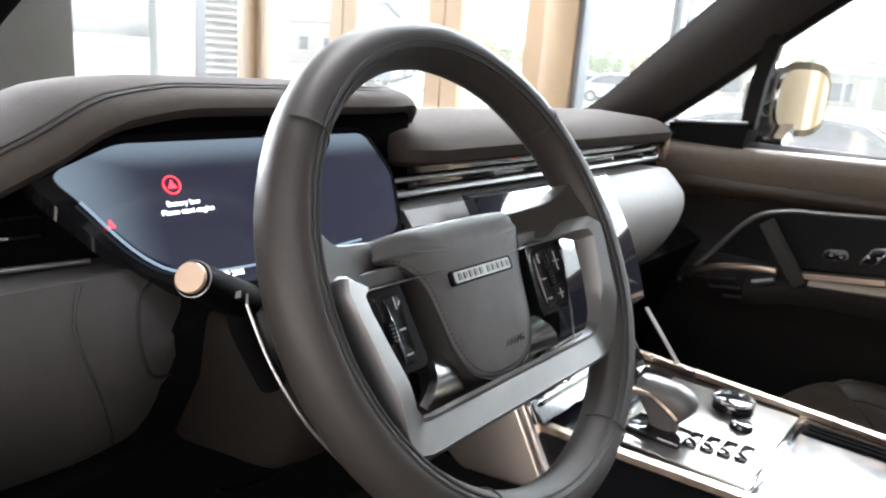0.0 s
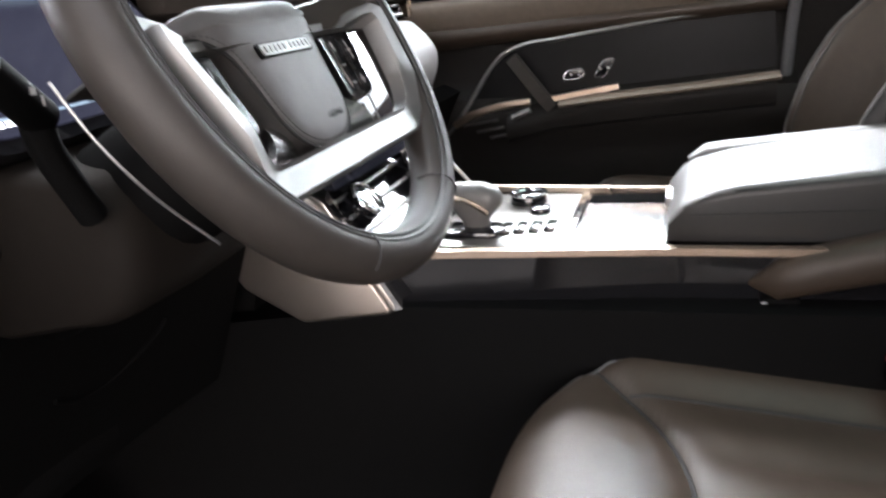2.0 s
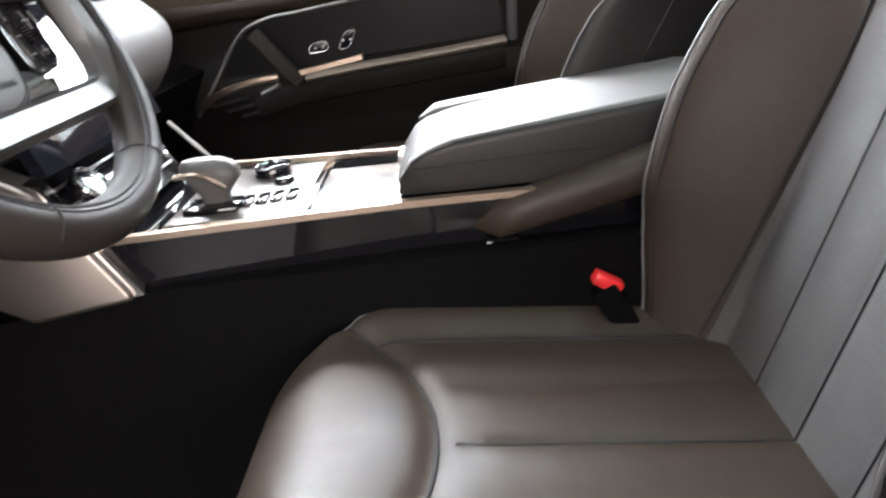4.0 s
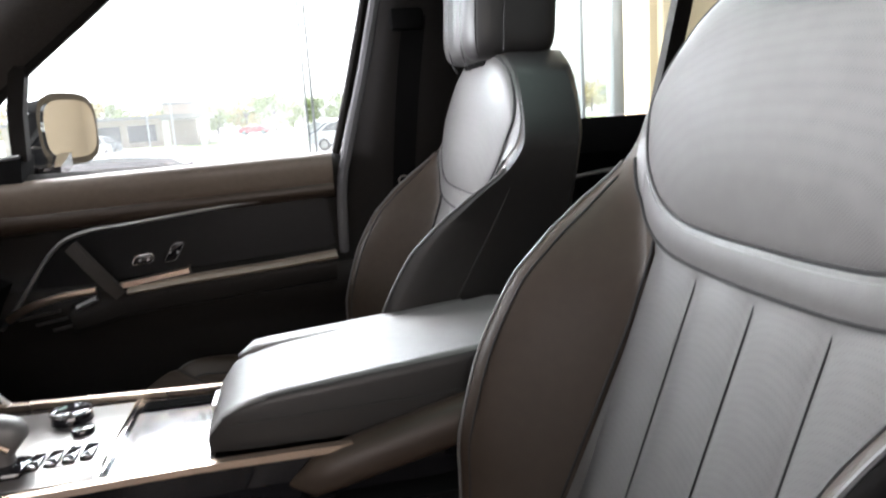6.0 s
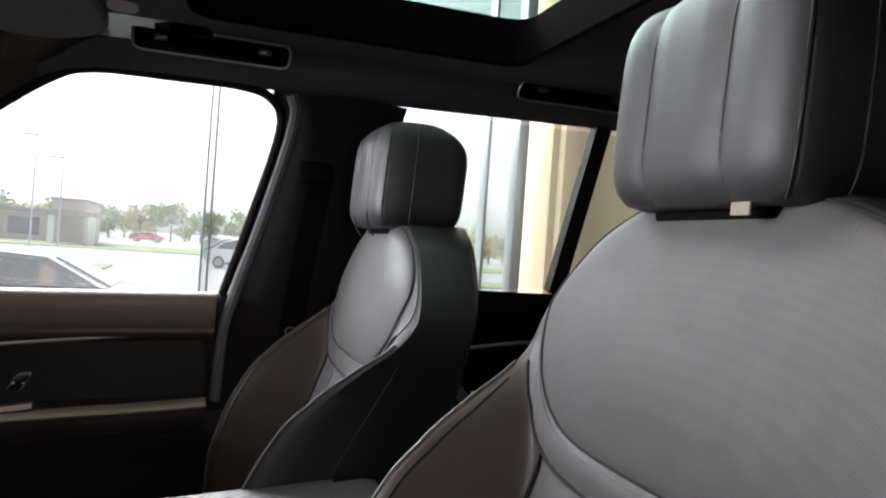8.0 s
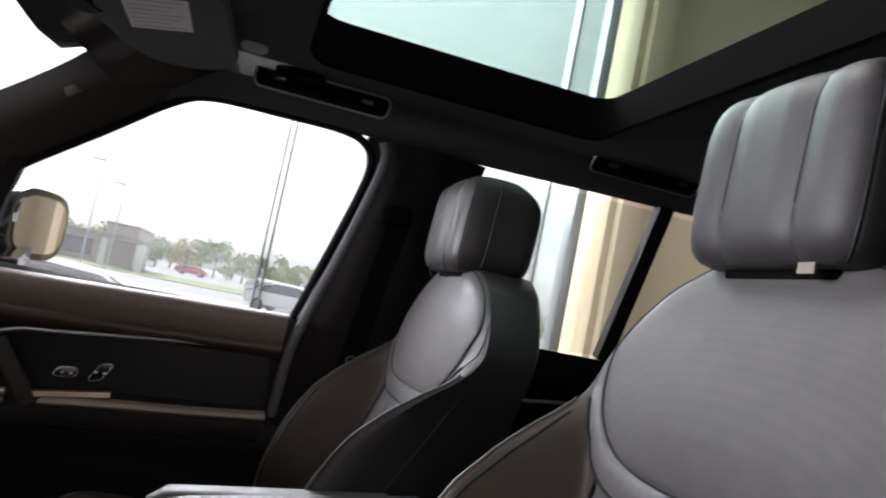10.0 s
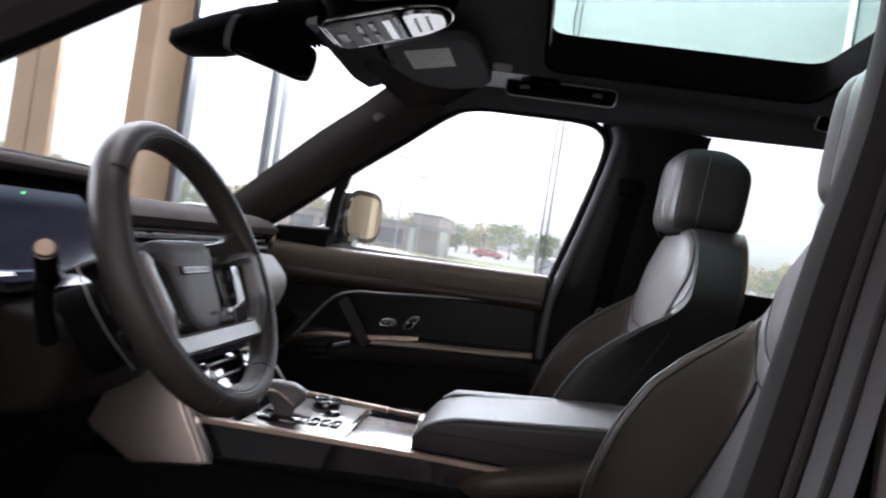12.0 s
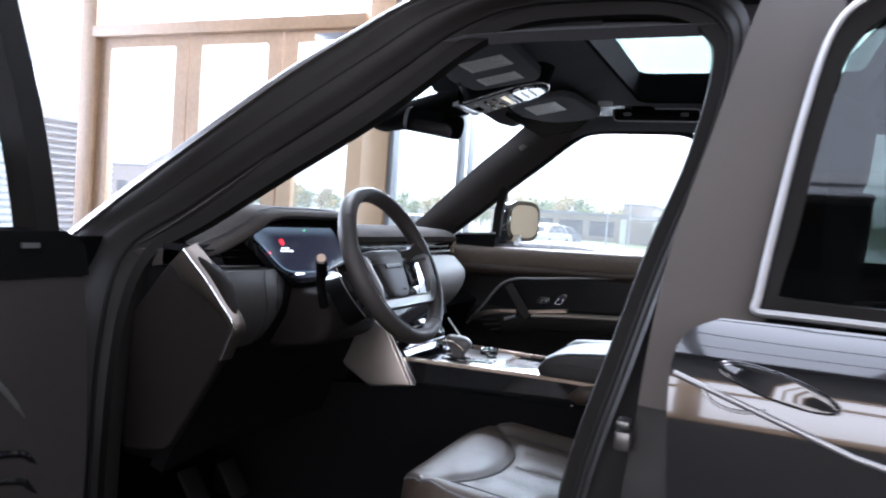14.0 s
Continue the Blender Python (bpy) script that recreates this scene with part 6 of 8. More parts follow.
for k in range(4):
    bm = bmesh.new()
    box(bm, -0.05 + 0.004 * k, -0.012 + 0.004 * k, -0.060 - 0.018 * k, -0.046 - 0.018 * k, 1.0115, 1.017, 0.002)
    part("plate_switch", bm, PIANO, cons, "black rocker switch")
bm = bmesh.new()
box(bm, -0.066, -0.018, -0.048, 0.020, 1.011, 1.020, 0.004)
part("selector_base", bm, PIANO, cons, "gloss black selector base")
sel = thing("gear_selector", "black gear selector with a satin side trim", "gear selector", at=(-0.03, -0.02, 1.012))
bm = bmesh.new()
rings = []
for k, (dy, z, w, l) in enumerate(((0.004, 1.016, 0.013, 0.016), (0.002, 1.028, 0.014, 0.018), (-0.002, 1.038, 0.0165, 0.026), (-0.006, 1.048, 0.0185, 0.034), (-0.008, 1.058, 0.0185, 0.036), (-0.008, 1.067, 0.0165, 0.033), (-0.006, 1.073, 0.0115, 0.024), (-0.005, 1.075, 0.004, 0.010))):
    rings.append([Vector((-0.033 + w * math.copysign(abs(math.cos(t)) ** 0.75, math.cos(t)), -0.010 + dy + l * math.copysign(abs(math.sin(t)) ** 0.75, math.sin(t)) + (z - 1.05) * 0.35, z)) for t in [2 * math.pi * i / 28 for i in range(28)]])
loft(bm, rings)
part("knob", bm, LEATHER_BAND, sel, "grey leather knob")
bm = bmesh.new()
tube(bm, smooth_path([(-0.0525, 0.024, 1.058), (-0.0535, 0.0, 1.060), (-0.0535, -0.02, 1.052), (-0.0515, -0.036, 1.040)], 6), 0.0035, 6)
part("knob_trim", bm, WARM_TRIM, sel, "warm satin trim line")
# armrest lid
bm = bmesh.new()
rings = []
for j in range(25):
    t = j / 24
    y = -0.246 - 0.41 * t
    nose = math.sqrt(max(0.0, 1 - (1 - min(1, t / 0.20)) ** 2))
    tail = math.sqrt(max(0.0, 1 - max(0.0, (t - 0.93) / 0.07) ** 2)) if t < 1 else 0.25
    zt = 1.020 + (0.050 + 0.046 * t) * (0.30 + 0.70 * nose) * (0.45 + 0.55 * tail)
    zb = 1.014 + 0.005 * t
    w = 0.100 * (0.93 + 0.07 * nose) + 0.006 * t
    h = zt - zb
    prof = [(-w * 0.98, zb), (-w, zb + 0.30 * h)] + [(-w + 0.012 - 0.012 * math.cos(q), zb + 0.80 * h + 0.18 * h * math.sin(q)) for q in [math.pi / 2 * i / 8 for i in range(9)]] + [(0, zt)] + [(w - 0.012 + 0.012 * math.cos(q), zb + 0.80 * h + 0.18 * h * math.sin(q)) for q in [math.pi / 2 * (8 - i) / 8 for i in range(9)]] + [(w, zb + 0.30 * h), (w * 0.98, zb)]
    rings.append([Vector((0.022 + a, y, b)) for a, b in prof])
loft(bm, rings)
lid = part("armrest_lid", bm, LEATHER_REST, cons, "long padded grey leather armrest, its sides darkened as shade")
# faces turned sideways take a darker leather, as shade beside the lit top
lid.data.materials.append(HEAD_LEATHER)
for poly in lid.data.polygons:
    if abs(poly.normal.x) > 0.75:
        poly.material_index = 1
bm = bmesh.new()
tube(bm, [(0.022 - 0.1015 - 0.006 * t, -0.27 - 0.38 * t, 1.046 + 0.012 * t) for t in [i / 10 for i in range(11)]], 0.001, 5)
part("lid_seam", bm, STITCH, lid, "dark seam along the side")
bm = bmesh.new()
box(bm, -0.004, 0.048, -0.2505, -0.243, 1.030, 1.045, 0.003)
part("lid_latch", bm, SATIN, lid, "small bright latch")


# ---- front seats ----
def seat_front_y(x, z):
    """Front face of a backrest, x from its middle."""
    c = -0.718 + 0.36 * (1.216 - z) if z < 1.216 else -0.718 - 0.20 * (z - 1.216)
    w = seat_half(z)
    a = abs(x) / w
    b = lerp_table([(0.80, 0.07), (0.865, 0.08), (0.97, 0.113), (1.03, 0.130), (1.103, 0.134), (1.185, 0.120), (1.23, 0.090), (1.265, 0.052), (1.30, 0.016), (1.335, 0.0)], z)
    a0 = lerp_table([(1.19, 0.70), (1.26, 0.80)], z)
    if a < a0:
        s = 0.0
    elif a < 0.965:
        t = (a - a0) / (0.965 - a0)
        s = 0.55 * t * t * (3 - 2 * t) + 0.45 * math.sin(math.pi * t / 2)
    else:
        t = (a - 0.965) / 0.035
        s = 1 - 0.16 * t * t
    y = c + b * s
    if z > 1.27:
        y -= min(1.0, (z - 1.27) / 0.05) * 0.014 * (max(0.0, a - 0.66) / 0.34) ** 2.4
    return y


def seat_half(z):
    return lerp_table([(0.80, 0.212), (0.95, 0.236), (1.10, 0.247), (1.20, 0.254), (1.265, 0.265), (1.30, 0.271), (1.335, 0.273), (1.365, 0.260), (1.395, 0.234), (1.42, 0.206), (1.445, 0.172), (1.475, 0.100)], z)


def band_foot(x):
    """Lower edge of the band over the pleats."""
    return lerp_table([(0.0, 1.218), (0.09, 1.220), (0.150, 1.227), (0.186, 1.243)], abs(x))


def pleat(x, z):
    """Soft pleats with seams in the middle of the backrest."""
    if abs(x) > 0.175 or z > band_foot(x):
        return -0.001
    p = 0.0068 * (abs(math.sin(math.pi * (x + 0.175) / 0.0875)) ** 0.75) - 0.004
    return p * min(1.0, (band_foot(x) - z) / 0.022) - 0.001


def make_seat(name, cx, dy, dz, inboard, label):
    seat = thing(name, label, "car seat", group="front seats", at=(cx, dy - 0.4, 0.56))

    def P(x, y, z):
        return Vector((cx + x, y + dy, z + dz))
    # backrest body
    bm = bmesh.new()
    NZS = 64
    front = []
    for j in range(NZS + 1):
        z = 0.80 + 0.675 * j / NZS
        w = seat_half(z)
        if w > 0.20:
            side = [-w + (w - 0.1765) * i / 30 for i in range(31)]
        else:
            side = [-w + w * 0.25 * i / 30 for i in range(31)]
        inner = min(0.1745, w * 0.72)
        xs = side + [-inner, -0.4 * inner, 0.0, 0.4 * inner, inner] + [-x for x in reversed(side)]
        sunk = 0.010 if z < 1.228 else 0.0
        front.append([P(x, seat_front_y(x, z) - (sunk if abs(x) < 0.175 else 0.0), z) for x in xs])
    rings = []
    for j, row in enumerate(front):
        z = 0.80 + 0.675 * j / NZS
        w = seat_half(z)
        yb = -0.84 + 0.24 * (1.20 - z) if z < 1.2 else -0.84 - 0.16 * (z - 1.2)
        back = [P(w * 0.985, seat_front_y(w, z) - 0.035, z), P(w * 0.95, yb + 0.02, z), P(w * 0.80, yb, z), P(0, yb - 0.015, z), P(-w * 0.80, yb, z), P(-w * 0.95, yb + 0.02, z), P(-w * 0.985, seat_front_y(w, z) - 0.035, z)]
        rings.append(row + back)
    loft(bm, rings)
    shell = part("backrest", bm, LEATHER, seat, "brown-black leather backrest with raised bolsters and darker sides")
    # faces past the bolster edge and on the back take a darker leather
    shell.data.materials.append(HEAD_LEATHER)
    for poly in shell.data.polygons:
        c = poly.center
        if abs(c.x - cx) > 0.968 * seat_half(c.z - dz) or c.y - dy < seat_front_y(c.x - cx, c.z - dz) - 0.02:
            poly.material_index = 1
    # perforated grey middle between the bolsters
    bm = bmesh.new()
    grid = []
    for j in range(37):
        xs = [0.174 * (2 * i / 48 - 1) for i in range(49)]
        zs = [0.80 + (band_foot(x) + 0.004 - 0.80) * j / 36 for x in xs]
        grid.append([P(x, seat_front_y(x, z) + pleat(x, z) + 0.0012, z) for x, z in zip(xs, zs)] + [P(x, seat_front_y(x, z) - 0.012, z) for x, z in reversed(list(zip(xs, zs)))])
    loft(bm, grid)
    part("pleated_middle", bm, LEATHER_PERF, seat, "perforated grey pleated middle panel")
    # piping along the bolster edges
    for s in (-1, 1):
        bm = bmesh.new()
        pts = []
        for j in range(40):
            z = 0.83 + 0.475 * j / 39
            w = seat_half(z) * 0.972
            pts.append(P(s * w, seat_front_y(w, z) + 0.002, z))
        tube(bm, pts, 0.0018, 6)
        part("bolster_piping", bm, PIPING, seat, "raised edge piping")
        bm = bmesh.new()
        pts = [P(s * (seat_half(z) * 0.915), seat_front_y(seat_half(z) * 0.915, z) + 0.001, z) for z in [0.84 + 0.45 * j / 39 for j in range(40)]]
        tube(bm, pts, 0.0013, 5)
        part("bolster_seam", bm, STITCH, seat, "dark bolster seam")
        bm = bmesh.new()
        pts = [P(s * 0.175, seat_front_y(0.175, z) + 0.001, z) for z in [0.84 + 0.40 * j / 30 for j in range(31)]]
        tube(bm, pts, 0.0016, 5)
        part("panel_seam", bm, STITCH, seat, "dark panel seam")
        bm = bmesh.new()
        pts = [P(s * 0.0875, seat_front_y(0.0875, z) - 0.003, z) for z in [0.84 + 0.375 * j / 30 for j in range(31)]]
        tube(bm, pts, 0.0014, 5)
        part("pleat_seam", bm, STITCH, seat, "dark pleat seam")
    bm = bmesh.new()
    tube(bm, [P(0.0, seat_front_y(0, z) - 0.003, z) for z in [0.84 + 0.37 * j / 30 for j in range(31)]], 0.0014, 5)
    part("pleat_seam", bm, STITCH, seat, "dark pleat seam")

    # upper panel and its border band
    half_out = [(0.0, 1.218), (0.09, 1.220), (0.150, 1.227), (0.188, 1.243), (0.211, 1.266), (0.227, 1.292), (0.243, 1.316), (0.257, 1.340), (0.253, 1.366), (0.230, 1.395), (0.201, 1.42), (0.167, 1.445), (0.096, 1.472), (0.0, 1.475)]
    half_in = [(0.0, 1.252), (0.08, 1.253), (0.130, 1.258), (0.170, 1.272), (0.199, 1.294), (0.216, 1.316), (0.226, 1.338), (0.233, 1.358), (0.234, 1.374), (0.220, 1.398), (0.197, 1.42), (0.163, 1.444), (0.092, 1.470), (0.0, 1.473)]

    def full(h):
        return [(a, b, 0) for a, b in h] + [(-a, b, 0) for a, b in reversed(h[1:-1])]
    oo = smooth_path(full(half_out), 4, True)
    ii = smooth_path(full(half_in), 4, True)
    bm = bmesh.new()
    rings = []
    for q in range(8):
        t = q / 7
        rings.append([P(a.lerp(b, t).x, seat_front_y(a.lerp(b, t).x, a.lerp(b, t).y) + 0.0014 + 0.0035 * (1 - 0.8 * max(0.0, min(1.0, (abs(a.lerp(b, t).x) - 0.14) / 0.09))) * math.sin(math.pi * (0.06 + 0.88 * t)) ** 0.7, a.lerp(b, t).y) for a, b in zip(oo, ii)])
    rings.append([P(b.x, seat_front_y(b.x, b.y) - 0.012, b.y) for b in ii])
    rings.append([P(a.x, seat_front_y(a.x, a.y) - 0.012, a.y) for a in oo])
    loft(bm, rings, True, False, True)
    part("upper_band", bm, LEATHER_BAND, seat, "leather band round the shoulder panel")
    bm = bmesh.new()
    cz = 1.365
    rings = []
    for sc, off in ((1.0, -0.006), (0.998, 0.0015), (0.985, 0.0042), (0.96, 0.0055), (0.9, 0.0070), (0.75, 0.0105), (0.55, 0.014), (0.3, 0.016), (0.08, 0.0165)):
        rings.append([P(b.x * sc, seat_front_y(b.x * sc, cz + (b.y - cz) * sc) + off, cz + (b.y - cz) * sc) for b in ii])
    loft(bm, rings)
    part("shoulder_panel", bm, LEATHER_PERF, seat, "perforated grey leather shoulder panel")
    bm = bmesh.new()
    tube(bm, [P(b.x, seat_front_y(b.x, b.y) + 0.0032, b.y) for b in ii], 0.0022, 6, True, up=Vector((0, 1, 0)))
    part("panel_groove", bm, GROOVE, seat, "dark stitched groove")
    # a row of stitches along the upper edge of the band
    bm = bmesh.new()
    line = [p for p in resample([b.lerp(a, 0.20) for a, b in zip(oo, ii)], 420) if p.y < 1.345]
    for p, q in zip(line, line[1:]):
        if (q - p).length < 0.006:
            ends_ = [P(r.x, seat_front_y(r.x, r.y) + 0.0040, r.y) for r in (p, p.lerp(q, 0.62))]
            tube(bm, ends_, 0.0006, 4, up=Vector((0, 1, 0)))
    part("band_stitches", bm, PIPING, seat, "row of small stitches along the band")
    bm = bmesh.new()
    tube(bm, [P(a.x, seat_front_y(a.x, a.y) + 0.0026, a.y - 0.001) for a in oo[:24]], 0.0021, 5)
    part("band_groove", bm, GROOVE, seat, "dark groove under the band")
    bm = bmesh.new()
    tube(bm, [P(a.x, seat_front_y(a.x, a.y) + 0.0026, a.y - 0.001) for a in oo[-24:] + oo[:1]], 0.0021, 5)
    part("band_groove", bm, GROOVE, seat, "dark groove under the band")

    # side shield seams
    for s in (-1, 1):
        for back in (0.0, 0.034):
            bm = bmesh.new()
            pts = []
            for j in range(16):
                t = j / 15
                z = 1.43 - 0.42 * t
                pts.append(P(s * (seat_half(z) * 0.972 + 0.002 - 0.15 * back), -0.785 - back + 0.20 * t ** 1.4 + (0.0 if z < 1.3 else -0.01), z))
            tube(bm, smooth_path(pts, 2), 0.0014, 5)
            part("side_seam", bm, STITCH, seat, "dark seam on the backrest side")
    # headrest
    bm = bmesh.new()
    rings = []
    NH = 30
    seams = {}
    for j in range(NH + 1):
        t = 0.5 - 0.5 * math.cos(math.pi * j / NH)
        z = 1.464 + 0.172 * t
        ez = abs(2 * t - 1)
        sq = (1 - ez ** 5) ** 0.4
        w = 0.113 * (0.72 + 0.28 * sq)
        d0 = 0.080 * (0.55 + 0.45 * sq)
        if j in (0, NH):
            w, d0 = w * 0.6, d0 * 0.5
        cyy = -0.802 - 0.010 * (t - 0.5)
        base = []
        for i in range(96):
            a = 2 * math.pi * i / 96
            ca, sa = math.cos(a), math.sin(a)
            base.append(Vector((w * math.copysign(abs(ca) ** 0.42, ca), d0 * math.copysign(abs(sa) ** 0.42, sa), 0)))
        ring = []
        for p in resample(base, 150):
            yv = p.y
            if yv > 0:
                k = min(1.0, yv / (0.85 * d0)) ** 3 * min(1.0, sq * 1.6)
                f = abs(abs(p.x) - 0.046) / 0.046
                yv += (0.0080 * min(1.0, f / 0.55) ** 0.5 - 0.0080) * k
            ring.append(P(p.x, cyy + yv, z - 0.026 * t * max(0.0, -p.y / d0) ** 2))
        rings.append(ring)
        if 2 < j < NH - 2:
            for s in (-1, 1):
                side = [p for p in ring if s * (p.x - cx) > 0]
                seams.setdefault((s, 0), []).append(min(side, key=lambda p: abs(p.y - dy - cyy - 0.80 * d0)))
                seams.setdefault((s, 1), []).append(min(side, key=lambda p: abs(p.y - dy - cyy - 0.22 * d0)))
        if 2 < j < NH - 1:
            for g in (-0.046, 0.046):
                p = min((p for p in ring if p.y - dy > cyy), key=lambda p: abs(p.x - cx - g))
                seams.setdefault((g, 2), []).append(P(g, p.y - dy - 0.0006, p.z))
    loft(bm, rings)
    head = part("headrest", bm, HEAD_LEATHER, seat, "pleated leather headrest")
    # its front cushion gets a lighter copy of the leather, as if lit
    head.data.materials.append(HEAD_FRONT_LIT)
    for poly in head.data.polygons:
        if poly.center.y - dy > -0.742:
            poly.material_index = 1
    for (s, k), pts in seams.items():
        bm = bmesh.new()
        tube(bm, smooth_path(pts[::3], 3), 0.0014, 5)
        part("headrest_seam", bm, STITCH, head)
    for s in (-1, 1):
        bm = bmesh.new()
        cyl(bm, P(s * 0.055, -0.775, 1.44), P(s * 0.055, -0.785, 1.49), 0.006, None, 12)
        part("headrest_post", bm, CHROME, seat, "bright headrest post")
    if inboard > 0:
        boxed("care_tag", (cx - 0.068, cx - 0.050, -0.7365 + dy, -0.735 + dy, 1.457, 1.466), TAG_CLOTH, head, 0.0, "small cream care tag")
    bm = bmesh.new()
    box(bm, cx - 0.070, cx + 0.070, -0.80 + dy, -0.756 + dy, 1.455 + dz, 1.472 + dz, 0.005)
    part("headrest_base", bm, SOFT_BLACK, seat, "black slot under the headrest")

    # cushion
    bm = bmesh.new()
    NXC, NYC = 72, 80

    lift = 0.030 if inboard < 0 else 0.0

    def cwide(y):
        return lerp_table([(-0.40, 0.284), (-0.267, 0.282), (-0.179, 0.243), (-0.129, 0.194), (-0.100, 0.145), (-0.085, 0.090)], y)

    def ctop(x, t):
        y = -0.085 - 0.58 * t
        ax = abs(x) / cwide(y)
        z = 0.895 - 0.050 * t
        if t < 0.16:
            q = 1 - t / 0.16
            z -= 0.085 * (1 - math.sqrt(max(0.0, 1 - q * q)))
        yq = -0.277 + 0.092 * (abs(x) / 0.2) ** 2.2
        side = max(0.0, min(1.0, (abs(x) - 0.165) / 0.07))
        z += 0.020 * side * side * (3 - 2 * side) * max(0.0, min(1.0, (yq + 0.10 - y) / 0.15))
        if ax > 0.84:
            q = (ax - 0.84) / 0.16
            z -= 0.055 * q * q
        if abs(x) < 0.176 and y < yq:
            z += (0.008 * (abs(math.sin(math.pi * (x + 0.18) / 0.090)) ** 0.45) - 0.003) * max(0.0, min(1.0, (yq - 0.012 - y) / 0.04))
        if ax < 0.98:
            z -= 0.0070 * math.exp(-((y - yq) / 0.013) ** 2)
        z += 0.010 * math.exp(-((y - yq - 0.055) / 0.05) ** 2) * max(0.0, 1 - ax)
        return P(x, y, z + lift)
    rings = []
    for j in range(NYC + 1):
        t = (j / NYC) ** 1.45
        y = -0.085 - 0.58 * t
        w = cwide(y)
        top = [ctop(w * (2 * i / NXC - 1), t) for i in range(NXC + 1)]
        low = 0.70 if t > 0.12 else 0.76
        rings.append(top + [P(w * 0.985, y, 0.80), P(w * 0.90, y - 0.005, low), P(-w * 0.90, y - 0.005, low), P(-w * 0.985, y, 0.80)])
    loft(bm, rings)
    part("cushion", bm, LEATHER, seat, "pleated leather cushion with raised sides")
    bm = bmesh.new()
    tube(bm, [ctop(x, (-0.085 + 0.277 - 0.092 * (abs(x) / 0.2) ** 2.2) / 0.58) for x in [-0.21 + 0.42 * i / 60 for i in range(61)]], 0.0026, 6)
    part("cushion_arc_seam", bm, GROOVE, seat, "dark curved seam across the cushion")
    for s in (-1, 1):
        bm = bmesh.new()
        pts = [ctop(s * 0.178, 0.22 + 0.66 * i / 24) + Vector((0, 0, 0.0005)) for i in range(25)]
        tube(bm, pts, 0.0020, 6)
        part("cushion_seam", bm, GROOVE, seat)
        bm = bmesh.new()
        pts = [ctop(s * 0.90 * cwide(-0.085 - 0.58 * q), q) + Vector((0, 0, 0.0006)) for q in [0.03 + 0.88 * (i / 40) ** 1.4 for i in range(41)]]
        tube(bm, pts, 0.0020, 5)
        part("cushion_piping", bm, PIPING, seat, "edge piping of the cushion")
        bm = bmesh.new()
        pts = [ctop(s * 0.090, 0.36 + 0.55 * i / 12) for i in range(13)]
        tube(bm, pts, 0.0018, 6)
        part("cushion_seam", bm, GROOVE, seat)
    bm = bmesh.new()
    tube(bm, [ctop(0.0, 0.36 + 0.55 * i / 12) for i in range(13)], 0.0018, 6)
    part("cushion_seam", bm, GROOVE, seat)
    boxed("seat_base", (cx - 0.22, cx + 0.22, -0.60 + dy, -0.14 + dy, 0.56, 0.74), SOFT_BLACK, seat, 0.02, "black seat base")
    # inboard folding armrest
    bm = bmesh.new()
    xa = 0.273 if inboard > 0 else -0.247
    a0, a1 = (P(xa, -0.330, 0.976), P(xa + 0.006, -0.72, 1.070)) if inboard > 0 else (P(xa - 0.008, -0.343, 1.078), P(xa - 0.004, -0.66, 1.100))
    rings = []
    for j in range(15):
        t = j / 14
        c = a0.lerp(a1, t)
        nose = math.sqrt(max(0.02, 1 - (1 - min(1, t / 0.10)) ** 2))
        nose *= 1 + 0.25 * t
        high = 0.023 if inboard > 0 else 0.017
        rings.append([c + Vector((0.024 * nose * math.copysign(abs(math.cos(q)) ** 0.7, math.cos(q)), 0, high * nose * math.copysign(abs(math.sin(q)) ** 0.7, math.sin(q)))) for q in [2 * math.pi * i / 20 for i in range(20)]])
    loft(bm, rings)
    # passenger's armrest takes the paler leather, for the sheen along its top
    arm = part("seat_armrest", bm, LEATHER if inboard > 0 else LEATHER_REST, seat, "padded folding armrest")
    bm = bmesh.new()
    box(bm, a0.x - 0.016, a0.x + 0.016, a0.y - 0.05, a0.y - 0.012, a0.z - 0.045, a0.z - 0.012, 0.004)
    part("armrest_wheel", bm, SOFT_BLACK, arm, "ribbed adjuster under the armrest")
    bm = bmesh.new()
    for k in range(4):
        box(bm, a0.x - 0.017, a0.x - 0.0155, a0.y - 0.018, a0.y - 0.012, a0.z - 0.044 + 0.008 * k, a0.z - 0.040 + 0.008 * k)
    part("adjuster_marks", bm, ICON, arm)
    return seat


driver_seat = make_seat("driver_seat", -0.368, 0.0, 0.0, 1, "grey-black pleated leather driver's seat with perforated shoulder panel")
passenger_seat = make_seat("passenger_seat", 0.380, 0.075, -0.017, -1, "grey-black pleated leather passenger seat with perforated shoulder panel")

buckle = thing("seatbelt_buckle", "black seatbelt buckle with a bright red button", "seatbelt buckle", at=(-0.15, -0.48, 0.86))
bm = bmesh.new()
boxm(bm, 0.024, 0.030, 0.11, Matrix.Translation((-0.158, -0.490, 0.865)) @ Matrix.Rotation(radians(-28), 4, "X"), 0.005)
part("buckle_body", bm, SOFT_BLACK, buckle, "black plastic body")
bm = bmesh.new()
boxm(bm, 0.019, 0.036, 0.016, Matrix.Translation((-0.158, -0.470, 0.918)) @ Matrix.Rotation(radians(32), 4, "X"), 0.004)
part("release_button", bm, RED_PLASTIC, buckle, "bright red release button")


